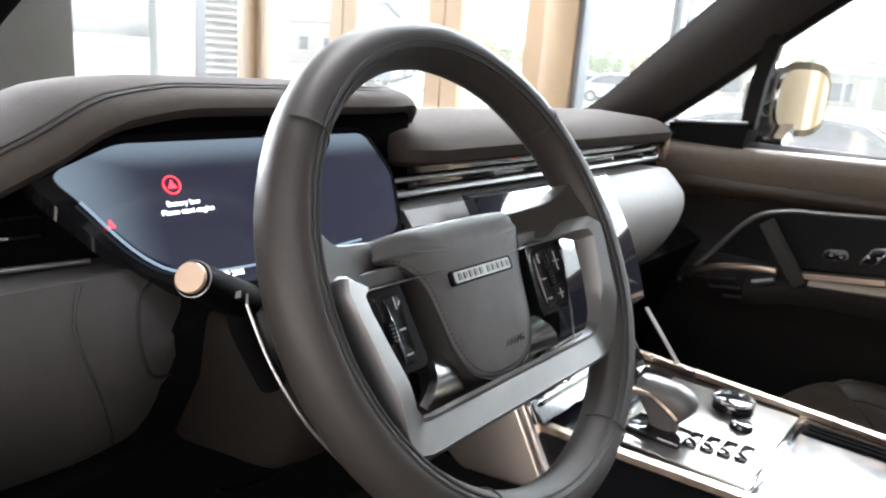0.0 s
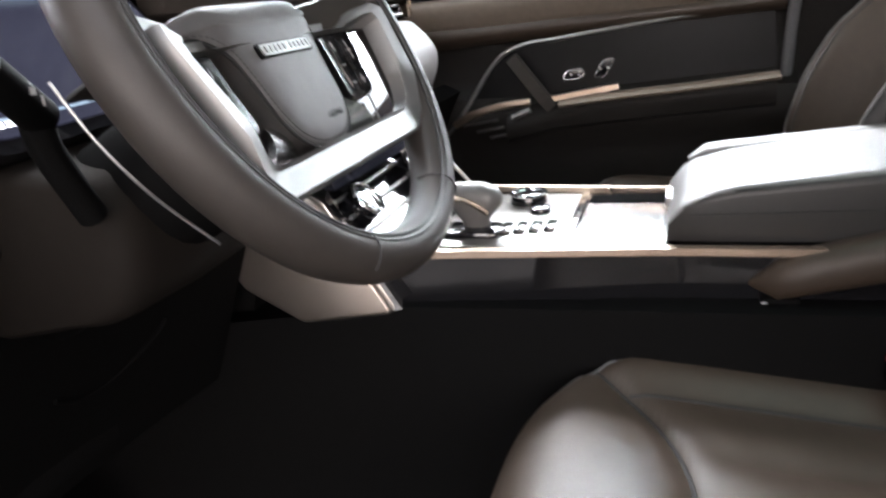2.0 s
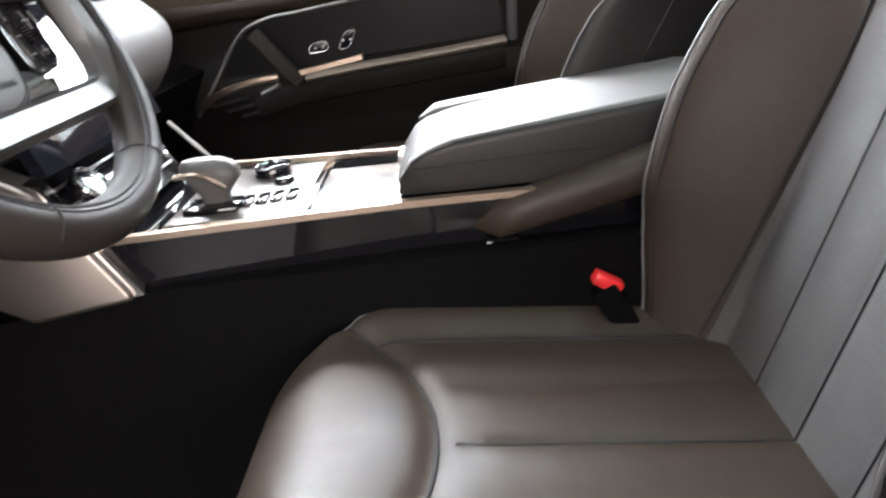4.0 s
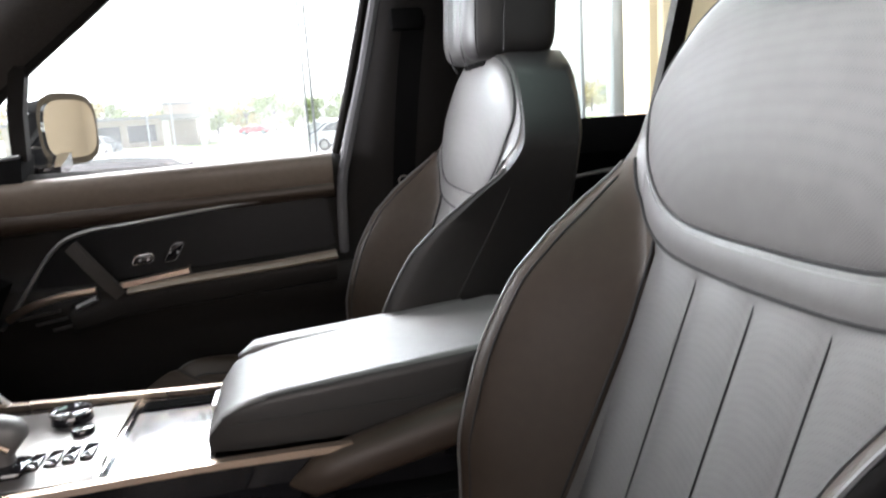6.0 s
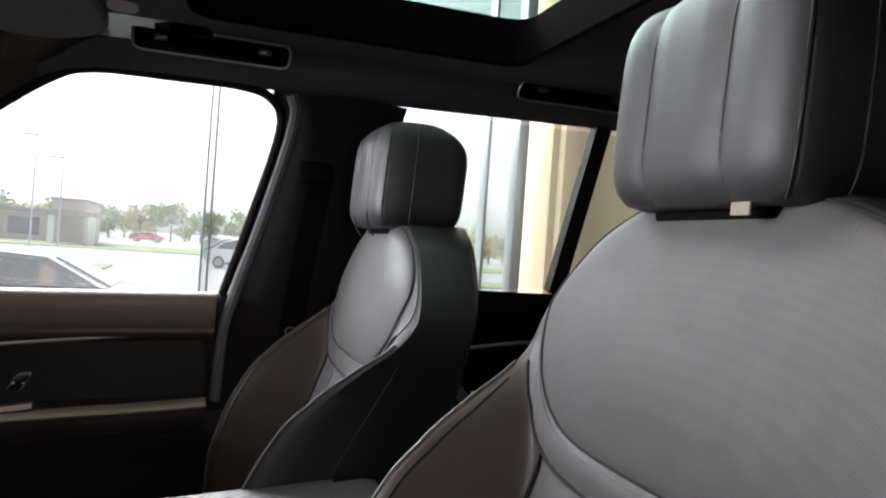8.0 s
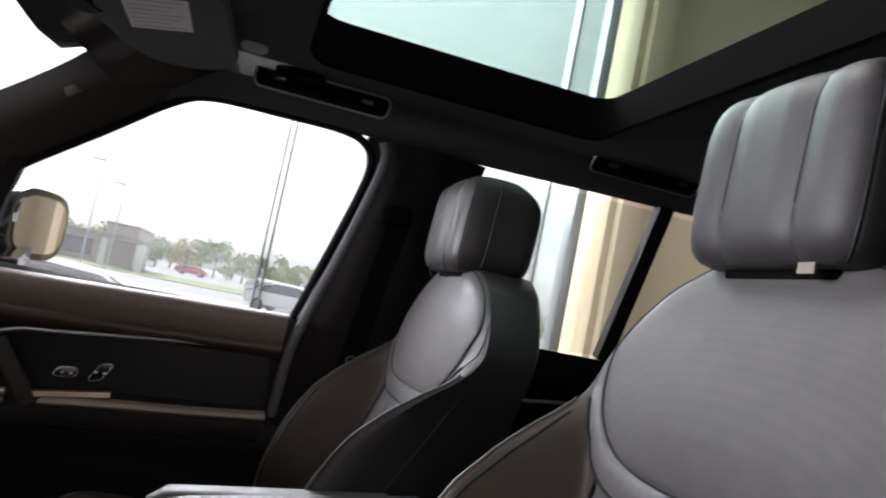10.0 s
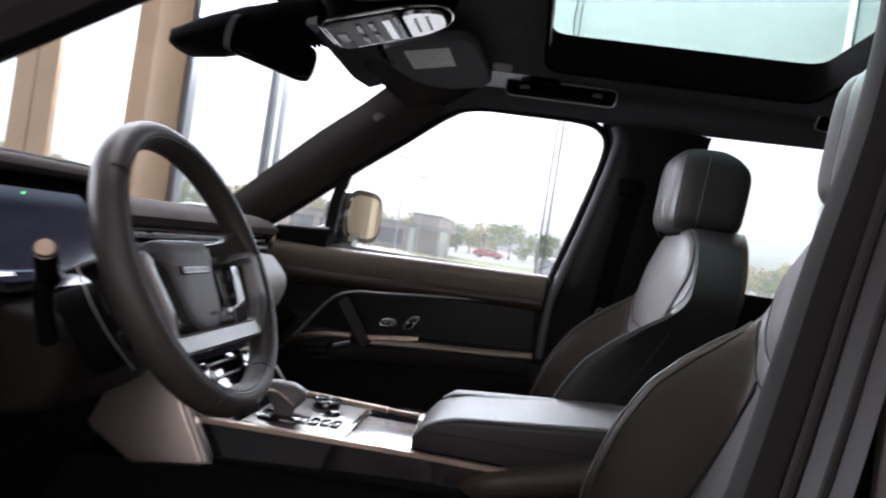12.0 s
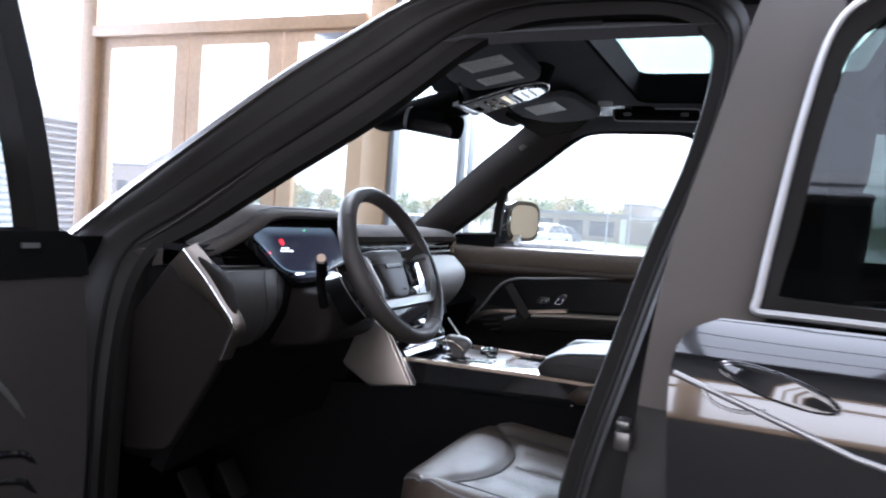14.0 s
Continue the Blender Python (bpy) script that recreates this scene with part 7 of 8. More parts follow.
def seatbelt(s):
    b = thing("seatbelt", "black webbing seatbelt on the centre pillar", "seatbelt", group="seatbelts", at=(s * 0.66, -0.6, 0.9))
    bm = bmesh.new()
    pts = smooth_path([(s * 0.590, -0.62, 1.56), (s * 0.625, -0.60, 1.40), (s * 0.672, -0.585, 1.2), (s * 0.690, -0.575, 0.95), (s * 0.70, -0.575, 0.72)], 4)
    sweep(bm, pts, [(-0.023, -0.001), (0.023, -0.001), (0.023, 0.001), (-0.023, 0.001)], up=Vector((s, 0, 0)))
    part("webbing", bm, SOFT_BLACK, b, "black webbing")
    bm = bmesh.new()
    box(bm, min(s * 0.565, s * 0.595), max(s * 0.565, s * 0.595), -0.635, -0.57, 1.53, 1.57, 0.008)
    part("guide", bm, SOFT_BLACK, b, "black belt guide")
    bm = bmesh.new()
    tube(bm, [(s * 0.652, -0.585 + 0.010 * math.cos(t), 1.235 + 0.009 * math.sin(t)) for t in [2 * math.pi * i / 16 for i in range(16)]], 0.002, 6, True, up=Vector((1, 0, 0)))
    part("tongue", bm, DARK_SATIN, b, "metal belt tongue")


seatbelt(1)

# rear bench
bench = thing("rear_bench", "dark leather rear bench seat", "car seat", at=(0, -1.6, 0.56))
bm = bmesh.new()
box(bm, -0.68, 0.68, -1.75, -1.25, 0.60, 0.90, 0.06, 4)
part("cushion", bm, LEATHER, bench, "dark leather cushion")
bm = bmesh.new()
boxm(bm, 1.36, 0.16, 0.62, Matrix.Translation((0, -1.83, 1.12)) @ Matrix.Rotation(radians(18), 4, "X"), 0.05, 4)
part("backrest", bm, LEATHER, bench, "dark leather backrest")
for x in (-0.42, 0.42):
    bm = bmesh.new()
    box(bm, x - 0.13, x + 0.13, -1.99, -1.89, 1.45, 1.60, 0.04, 4)
    part("headrest", bm, LEATHER, bench)

# ---- roof fittings ----
def grab_handle(y0, y1, rise):
    g_ = thing("grab_handle", "dark flush grab handle with pale outline in the roof rail", "grab handle", group="grab handles", at=(0.5, (y0 + y1) / 2, 1.74))
    def gp(y, t, off=0.0):
        """t 0 at the roof edge, 1 towards the window."""
        return Vector((0.490 + 0.036 * t, y, 1.764 + rise - 0.040 * t)) + Vector((-0.74, 0, -0.67)) * off
    loop = rounded([gp(y0, 0.1), gp(y1, 0.1), gp(y1, 0.95), gp(y0, 0.95)], 0.016, 4)
    bm = bmesh.new()
    tube(bm, [p + Vector((-0.007, 0, -0.008)) for p in loop], 0.0026, 6, True, up=Vector((0.5, 0, 0.87)))
    part("handle_outline", bm, SATIN, g_, "thin satin outline")
    bm = bmesh.new()
    loft(bm, [[p + Vector((-0.003, 0, -0.006)) for p in loop], [p + Vector((-0.006, 0, -0.010)) for p in loop]])
    part("handle_tray", bm, SOFT_BLACK, g_, "black recess")
    bm = bmesh.new()
    sweep(bm, smooth_path([gp(y0 - 0.035, 0.6, 0.012), gp(y0 - 0.06, 0.62, 0.020), gp((y0 + y1) / 2, 0.62, 0.022), gp(y1 + 0.06, 0.62, 0.020), gp(y1 + 0.035, 0.6, 0.012)], 4), circle(0.010, 10, 0.007))
    part("handle_bar", bm, SOFT_BLACK, g_, "black grip")
    for yy in (y0 - 0.045, y1 + 0.045):
        bm = bmesh.new()
        boxm(bm, 0.018, 0.022, 0.010, Matrix.Translation(gp(yy, 0.45, 0.016)), 0.003)
        part("handle_pivot", bm, DARK_SATIN, g_, "small metal pivot")


grab_handle(-0.270, -0.530, 0.006)
grab_handle(-0.98, -1.24, 0.016)

lamp = thing("roof_sensor_button", "small pale oval button in the headliner", "button", at=(0.42, -0.26, 1.755))
bm = bmesh.new()
loft(bm, [[Vector((0.405 + 0.010 * math.sin(t), -0.262 + 0.023 * math.copysign(abs(math.cos(t)) ** 0.6, math.cos(t)), 1.764 - 0.006 * math.sin(t) - o_)) for t in [2 * math.pi * i / 24 for i in range(24)]] for o_ in (0.0, 0.006)])
part("button_face", bm, LAMP_WHITE, lamp, "pale oval face")


def visor(s):
    v = thing("sun_visor", "grey fabric sun visor with printed labels", "sun visor", group="sun visors", at=(s * 0.3, -0.13, 1.72))
    bm = bmesh.new()
    pts = [(0.125, -0.050), (0.105, -0.20), (0.16, -0.222), (0.47, -0.238), (0.515, -0.215), (0.522, -0.15), (0.475, -0.095), (0.40, -0.065), (0.27, -0.040)]

    def vp(a, b, off=0.0):
        return Vector((s * a, b, 1.692 - 0.20 * b - off))
    ol = rounded([(a, b, 0) for a, b in pts], 0.025, 4)
    vc = Vector((0.32, -0.14, 0))
    loft(bm, [[vp(p.x, p.y, -0.014) for p in ol], [vp(p.x, p.y, -0.002) for p in ol], [vp(vc.lerp(p, 0.985).x, vc.lerp(p, 0.985).y, 0.002) for p in ol], [vp(vc.lerp(p, 0.95).x, vc.lerp(p, 0.95).y, 0.003) for p in ol]])
    body = part("visor_body", bm, VISOR_CLOTH, v, "grey fabric panel")
    labs = [(0.16, -0.085, 0.295, -0.172)] if s > 0 else [(0.30, -0.105, 0.385, -0.20), (0.165, -0.09, 0.235, -0.182)]
    for a0, b0, a1, b1 in labs:
        bm = bmesh.new()
        q = [(a0, b0), (a1, b0), (a1, b1), (a0, b1)]
        loft(bm, [[vp(a, b, 0.002) for a, b in q], [vp(a, b, 0.0042) for a, b in q]])
        lab = part("visor_label", bm, LABEL, body, "pale printed label")
        for k in range(7):
            t = (k + 0.6) / 7.4
            aa = a0 + (a1 - a0) * t
            l0, l1 = b0 + (b1 - b0) * 0.07, b0 + (b1 - b0) * (0.92 - 0.12 * (k % 3))
            bm = bmesh.new()
            qq = [(aa, l0), (aa, l1), (aa + 0.002, l1), (aa + 0.002, l0)]
            loft(bm, [[vp(a, b, 0.004) for a, b in qq], [vp(a, b, 0.0047) for a, b in qq]])
            part("print_bar", bm, LABEL_INK, lab)
    bm = bmesh.new()
    tube(bm, [vp(0.24, -0.05, -0.002), vp(0.20, -0.035, -0.006), vp(0.17, -0.035, -0.012)], 0.007, 8)
    part("visor_clip", bm, SOFT_BLACK, v, "black visor clip")


visor(1)
visor(-1)

# overhead console
oh = thing("overhead_console", "satin and black overhead console with lamps and switches", "overhead console", at=(0, -0.1, 1.74))


def op(x, y, off=0.0):
    """On the overhead console's sloping face."""
    return Vector((x, y, 1.679 - 0.305 * y - off))


bm = bmesh.new()
ol = rounded([(-0.080, 0.012, 0), (-0.078, -0.13, 0), (-0.050, -0.185, 0), (0.0, -0.197, 0), (0.050, -0.185, 0), (0.078, -0.13, 0), (0.080, 0.012, 0)], 0.03, 4)
oc = Vector((0, -0.09, 0))
loft(bm, [[op(oc.lerp(p, 1.12).x, oc.lerp(p, 1.12).y, -0.05) for p in ol], [op(p.x, p.y, -0.012) for p in ol], [op(p.x, p.y, -0.002) for p in ol], [op(oc.lerp(p, 0.96).x, oc.lerp(p, 0.96).y, 0.002) for p in ol]])
part("console_shell", bm, SOFT_BLACK, oh, "black console shell")
bm = bmesh.new()
tube(bm, [op(p.x, p.y, -0.001) for p in ol], 0.0028, 6, True)
part("console_rim", bm, CHROME, oh, "thin chrome rim")
bm = bmesh.new()
ol = rounded([(-0.068, 0.004, 0), (-0.068, -0.112, 0), (0.068, -0.112, 0), (0.068, 0.004, 0)], 0.010, 4)
loft(bm, [[op(p.x, p.y, 0.001) for p in ol], [op(p.x, p.y, 0.0045) for p in ol]])
part("switch_panel", bm, SATIN, oh, "satin switch panel")
for k, (x, y, w, l, m_) in enumerate(((-0.045, -0.012, 0.016, 0.009, SATIN), (0.0, -0.012, 0.022, 0.007, PIANO), (0.045, -0.012, 0.016, 0.009, SATIN), (-0.030, -0.045, 0.020, 0.004, PIANO), (0.030, -0.045, 0.020, 0.004, PIANO), (-0.030, -0.066, 0.020, 0.004, PIANO), (0.030, -0.066, 0.020, 0.004, PIANO), (0.0, -0.092, 0.052, 0.006, CHROME), (0.0, -0.108, 0.060, 0.004, PIANO))):
    bm = bmesh.new()
    q = rounded([(x - w, y - l, 0), (x + w, y - l, 0), (x + w, y + l, 0), (x - w, y + l, 0)], 0.003, 2)
    loft(bm, [[op(p.x, p.y, 0.003) for p in q], [op(p.x, p.y, 0.008) for p in q]])
    part("roof_switch", bm, m_, oh, "small roof switch")
bm = bmesh.new()
q = rounded([(-0.066, -0.120, 0), (-0.060, -0.150, 0), (-0.035, -0.182, 0), (0.035, -0.182, 0), (0.060, -0.150, 0), (0.066, -0.120, 0)], 0.02, 4)
loft(bm, [[op(p.x, p.y, 0.001) for p in q], [op(p.x * 0.95, p.y, 0.008) for p in q]])
lens = part("reading_lamp", bm, CHROME, oh, "bright faceted reading lamp")
for x in (-0.03, -0.01, 0.01, 0.03):
    for y in (-0.137, -0.156):
        bm = bmesh.new()
        cyl(bm, op(x, y, 0.007), op(x, y, 0.0105), 0.0035, 0.002, 10)
        part("lamp_diode", bm, LAMP_WHITE, lens)
bm = bmesh.new()
loft(bm, [[op(x, 0.016, o_) for x, o_ in ((-0.078, 0.002), (0.078, 0.002), (0.078, -0.012), (-0.078, -0.012))], [op(x, 0.034, o_) for x, o_ in ((-0.074, -0.002), (0.074, -0.002), (0.074, -0.012), (-0.074, -0.012))]])
part("front_bar", bm, CHROME, oh, "bright front bar")
# mirror sensor housing
bm = bmesh.new()
rings = []
for y, w, h, zc in ((0.02, 0.074, 0.024, 1.699), (0.08, 0.076, 0.026, 1.688), (0.15, 0.076, 0.028, 1.668), (0.22, 0.070, 0.026, 1.646), (0.275, 0.055, 0.018, 1.630), (0.29, 0.03, 0.006, 1.626)):
    rings.append([Vector((w * math.copysign(abs(math.cos(t)) ** 0.7, math.cos(t)) - 0.005, y, zc + h * math.copysign(abs(math.sin(t)) ** 0.7, math.sin(t)))) for t in [2 * math.pi * i / 24 for i in range(24)]])
loft(bm, rings)
part("sensor_housing", bm, SOFT_BLACK, oh, "black sensor housing against the windscreen")
for k in range(11):
    y = 0.036 + 0.009 * k
    bm = bmesh.new()
    box(bm, -0.055, 0.055, y, y + 0.004, 1.670 - 0.22 * (y - 0.03), 1.676 - 0.22 * (y - 0.03))
    part("grille_rib", bm, SOFT_BLACK, oh)

rvm = thing("rear_view_mirror", "black frameless rear-view mirror", "mirror", at=(-0.01, 0.1, 1.65))
bm = bmesh.new()
ends = Vector((-0.118, 0.134, 1.632)), Vector((0.052, 0.052, 1.630))
mid = (ends[0] + ends[1]) / 2
ux = (ends[1] - ends[0]).normalized()
uz = Vector((0, -0.10, 1)).normalized()
un = ux.cross(uz).normalized()
if un.y > 0:
    un = -un
ol = rounded([(-0.098, -0.029, 0), (0.090, -0.033, 0), (0.100, 0.0, 0), (0.094, 0.031, 0), (-0.094, 0.033, 0), (-0.101, 0.0, 0)], 0.018, 4)
loft(bm, [[mid + ux * p.x * 0.8 + uz * p.y * 0.7 - un * 0.034 for p in ol], [mid + ux * p.x + uz * p.y - un * 0.016 for p in ol], [mid + ux * p.x + uz * p.y for p in ol]])
part("mirror_body", bm, SOFT_BLACK, rvm, "black mirror back")
bm = bmesh.new()
loft(bm, [[mid + ux * p.x * 0.95 + uz * p.y * 0.9 + un * 0.0005 for p in ol], [mid + ux * p.x * 0.95 + uz * p.y * 0.9 + un * 0.0025 for p in ol]])
part("mirror_face", bm, MIRROR_DIM, rvm, "dark dimming mirror face")
bm = bmesh.new()
tube(bm, [mid - un * 0.02, mid - un * 0.05 + Vector((0, 0, 0.02)), Vector((-0.005, 0.17, 1.69))], 0.010, 10)
part("mirror_stem", bm, SOFT_BLACK, rvm, "black stem")

# ---- pedals ----
ped = thing("foot_pedals", "black pedals with a bright edge in the driver's footwell", "pedals", at=(-0.40, 0.45, 0.6))
for x, h in ((-0.47, 0.70), (-0.33, 0.68)):
    bm = bmesh.new()
    boxm(bm, 0.06, 0.012, 0.10, Matrix.Translation((x, 0.46, h)) @ Matrix.Rotation(radians(-35), 4, "X"), 0.005)
    part("pedal", bm, RUBBER, ped, "black rubber pedal plate")

# ---- showroom ----
GX = 3.6
bm = bmesh.new()
box(bm, -9.0, GX + 0.1, -9.0, 9.0, -0.12, 0.0)
floor = tagged(part("floor", bm, TILE, None), "polished grey tiled showroom floor", "floor", kind="structure")
bm = bmesh.new()
for x0, x1, y0, y1 in ((-9.0, -4.6, -9.0, 9.0), (1.9, GX + 0.6, -9.0, 9.0), (-4.6, 1.9, -9.0, -4.3), (-4.6, 1.9, 2.3, 9.0)):
    box(bm, x0, x1, y0, y1, 5.6, 5.8)
tagged(part("ceiling", bm, CEILING_GREY, None), "grey showroom ceiling with an added rooflight opening", "ceiling", kind="structure")
# unseen rooflight, added for top light and its reflection in the rear door
rl = tagged(new("added_rooflight"), "unseen rooflight added for top light, with slim aluminium bars", "window", kind="structure")
for k in range(6):
    boxed("glazing_bar", (-4.6, 1.9, -4.3 + 1.32 * k - 0.06, -4.3 + 1.32 * k + 0.06, 5.50, 5.60), ALU, rl, 0.004)
for k in range(5):
    boxed("glazing_bar", (-4.6 + 1.625 * k - 0.05, -4.6 + 1.625 * k + 0.05, -4.3, 2.3, 5.48, 5.58), ALU, rl, 0.004)
bm = bmesh.new()
box(bm, -9.1, GX, -9.1, -9.0, 0, 5.6)
tagged(part("wall_rear", bm, CHARCOAL_WALL, None), "unseen showroom rear wall, charcoal to hold back bounced light", "wall", kind="structure")
# unseen end wall, its opening made for the front lamp
bm = bmesh.new()
for x0, x1, z0, z1 in ((-9.1, -2.0, 0, 5.6), (2.6, GX, 0, 5.6), (-2.0, 2.6, 5.25, 5.6), (-2.0, 2.6, 0, 0.2)):
    box(bm, x0, x1, 9.0, 9.1, z0, z1)
tagged(part("wall_front", bm, CHARCOAL_WALL, None), "unseen charcoal end wall round an opening added for light", "wall", kind="structure")
# unseen wall facing the open door, dark to dim reflections, with timber windows
LX = -5.6
bm = bmesh.new()
for y0, y1, z0, z1 in ((-9.0, -7.9, 0, 5.6), (1.6, 9.0, 0, 5.6), (-7.9, 1.6, 0, 1.1), (-7.9, 1.6, 3.0, 5.6)):
    box(bm, LX - 0.15, LX, y0, y1, z0, z1)
tagged(part("wall_left", bm, CHARCOAL_WALL, None), "unseen showroom wall with a row of windows, charcoal to dim reflections", "wall", kind="structure")
lw = tagged(new("window_left"), "row of tall windows in brown timber frames", "window", kind="structure")
for k in range(6):
    y = -7.81 + 1.864 * k
    boxed("mullion", (LX - 0.12, LX + 0.05, y - 0.09, y + 0.09, 1.1, 3.0), WOOD, lw, 0.004, "brown timber mullion")
for z in (1.15, 2.3, 2.95):
    boxed("transom", (LX - 0.11, LX + 0.04, -7.9, 1.6, z - 0.07, z + 0.07), WOOD, lw, 0.004, "brown timber transom")

# glazed wall on the right
gw = tagged(new("window_right"), "tall glazed showroom wall with aluminium mullions", "window", kind="structure")
for y, w in ((1.50, 0.035), (1.42, 0.012), (-0.440, 0.011), (-0.478, 0.011), (-2.15, 0.02)):
    boxed("mullion", (GX - 0.05, GX + 0.06, y - w / 2, y + w / 2, 0.0, 5.6), ALU, gw, 0.003)
boxed("mullion", (GX - 0.06, GX + 0.06, 2.08, 2.125, 0.0, 5.6), ALU, gw, 0.003)
boxed("mullion", (GX - 0.06, GX + 0.06, 6.36, 6.42, 0.0, 5.6), ALU, gw, 0.003)
boxed("mullion", (GX - 0.06, GX + 0.06, -2.42, -2.35, 0.0, 5.6), ALU, gw, 0.003)
boxed("sill_rail", (GX - 0.05, GX + 0.06, -2.4, 2.1, 0.0, 0.10), ALU, gw, 0.003)
for y0, y1 in ((-2.35, 2.12), (2.18, 6.36)):
    z0 = 0.1 if y0 < 0 else 2.98
    bm = bmesh.new()
    box(bm, GX - 0.006, GX + 0.006, y0, y1, z0, 5.6)
    g = part("pane", bm, GLASS_SHOW, gw, "clear showroom glass")
    g.visible_shadow = False
bm = bmesh.new()
box(bm, GX - 0.006, GX + 0.006, 6.42, 9.0, 0.0, 5.6)
g = part("pane", bm, GLASS_SHOW, gw, "clear showroom glass")
g.visible_shadow = False
# timber doors
td = tagged(new("door_1"), "pale timber framed glazed entrance doors", "door", kind="structure")
boxed("door_frame", (GX - 0.08, GX + 0.08, 2.13, 2.365, 0.0, 5.6), WOOD, td, 0.006, "tall pale timber post")
boxed("door_frame", (GX - 0.08, GX + 0.08, 5.46, 5.66, 0.0, 5.6), WOOD, td, 0.006, "tall pale timber post")
boxed("door_head", (GX - 0.09, GX + 0.09, 2.40, 5.50, 2.90, 3.01), WOOD, td, 0.006, "timber door head")
for y0, y1 in ((2.38, 3.245), (3.25, 4.31), (4.315, 5.45)):
    bm = bmesh.new()
    ring_plate(bm, [(GX - 0.03, y0 + 0.006, 0.02), (GX - 0.03, y1 - 0.006, 0.02), (GX - 0.03, y1 - 0.006, 2.895), (GX - 0.03, y0 + 0.006, 2.895)], [(GX - 0.03, y0 + 0.155, 0.28), (GX - 0.03, y1 - 0.155, 0.28), (GX - 0.03, y1 - 0.155, 2.80), (GX - 0.03, y0 + 0.155, 2.80)], (0.06, 0, 0), 160)
    leaf = part("door_leaf", bm, WOOD, td, "pale timber door leaf", False)
    bm = bmesh.new()
    box(bm, GX - 0.004, GX + 0.004, y0 + 0.13, y1 - 0.13, 0.27, 2.81)
    g = part("door_glass", bm, GLASS_SHOW, leaf, "clear door glass")
    g.visible_shadow = False
boxed("door_closer", (GX - 0.14, GX - 0.09, 2.55, 2.85, 2.78, 2.84), ALU, td, 0.008, "grey door closer")
# beige wall at the far right, inside and out
bm = bmesh.new()
box(bm, GX - 0.15, GX + 0.25, -9.0, -2.55, 0.0, 5.6)
tagged(part("wall_right", bm, BEIGE_WALL, None), "plain beige plastered wall", "wall", kind="structure")
bm = bmesh.new()
box(bm, GX - 0.22, GX - 0.10, -2.78, -2.60, 0.0, 5.6, 0.01)
tagged(part("column", bm, BEIGE_WALL, None), "beige square column beside the glass", "column", kind="structure")
# unseen ceiling light panels, added to put reflections on the glossy parts
for k in range(4):
    lp_ = thing("added_light_panel", "unseen white light panel added for reflections", "ceiling light", group="ceiling lights", at=(-4.2 + 2.4 * (k % 2), -6.5 + 11 * (k // 2), 5.58))
    bm = bmesh.new()
    x0, y0 = -4.2 + 2.4 * (k % 2), -6.5 + 11 * (k // 2)
    box(bm, x0 - 0.42, x0 + 0.42, y0 - 0.22, y0 + 0.22, 5.56, 5.60, 0.005)
    part("frame", bm, ALU, lp_)
    bm = bmesh.new()
    box(bm, x0 - 0.38, x0 + 0.38, y0 - 0.18, y0 + 0.18, 5.55, 5.562)
    part("diffuser", bm, glow_material("added_panel_glow", (1.0, 0.90, 0.76), 3.0), lp_, "glowing diffuser")

# louvred outbuilding beyond the doors
lv = tagged(new("wall_outside"), "white rendered wing with horizontal louvres", "building", kind="structure")
boxed("wing_wall", (4.0, 5.7, 7.6, 8.0, 0.0, 6.0), WALL_PAINT, lv, 0.0, "white rendered wall")
for k in range(26):
    bm = bmesh.new()
    z = 0.1 + 0.085 * k
    loft(bm, [[(x, 7.6, z), (x, 7.52, z + 0.01), (x, 7.52, z + 0.03), (x, 7.6, z + 0.07)] for x in (4.05, 5.68)])
    part("louvre", bm, LOUVRE, lv)

# ---- outdoors ----
bm = bmesh.new()
bmesh.ops.create_grid(bm, x_segments=2, y_segments=2, size=600, matrix=Matrix.Translation((0, 0, -0.37)))
tagged(part("ground", bm, ASPHALT, None), "pale grey asphalt of the car park", "ground", kind="structure")
bm = bmesh.new()
for x0, x1, y0, y1 in ((30, 36, 3, 30), (62, 80, -40, 60), (34, 40, -20, -6)):
    box(bm, x0, x1, y0, y1, -0.37, -0.30, 0.03, 1)
tagged(part("verge", bm, GRASS, None), "strips of short grass between the lanes", "grass", kind="stuff")


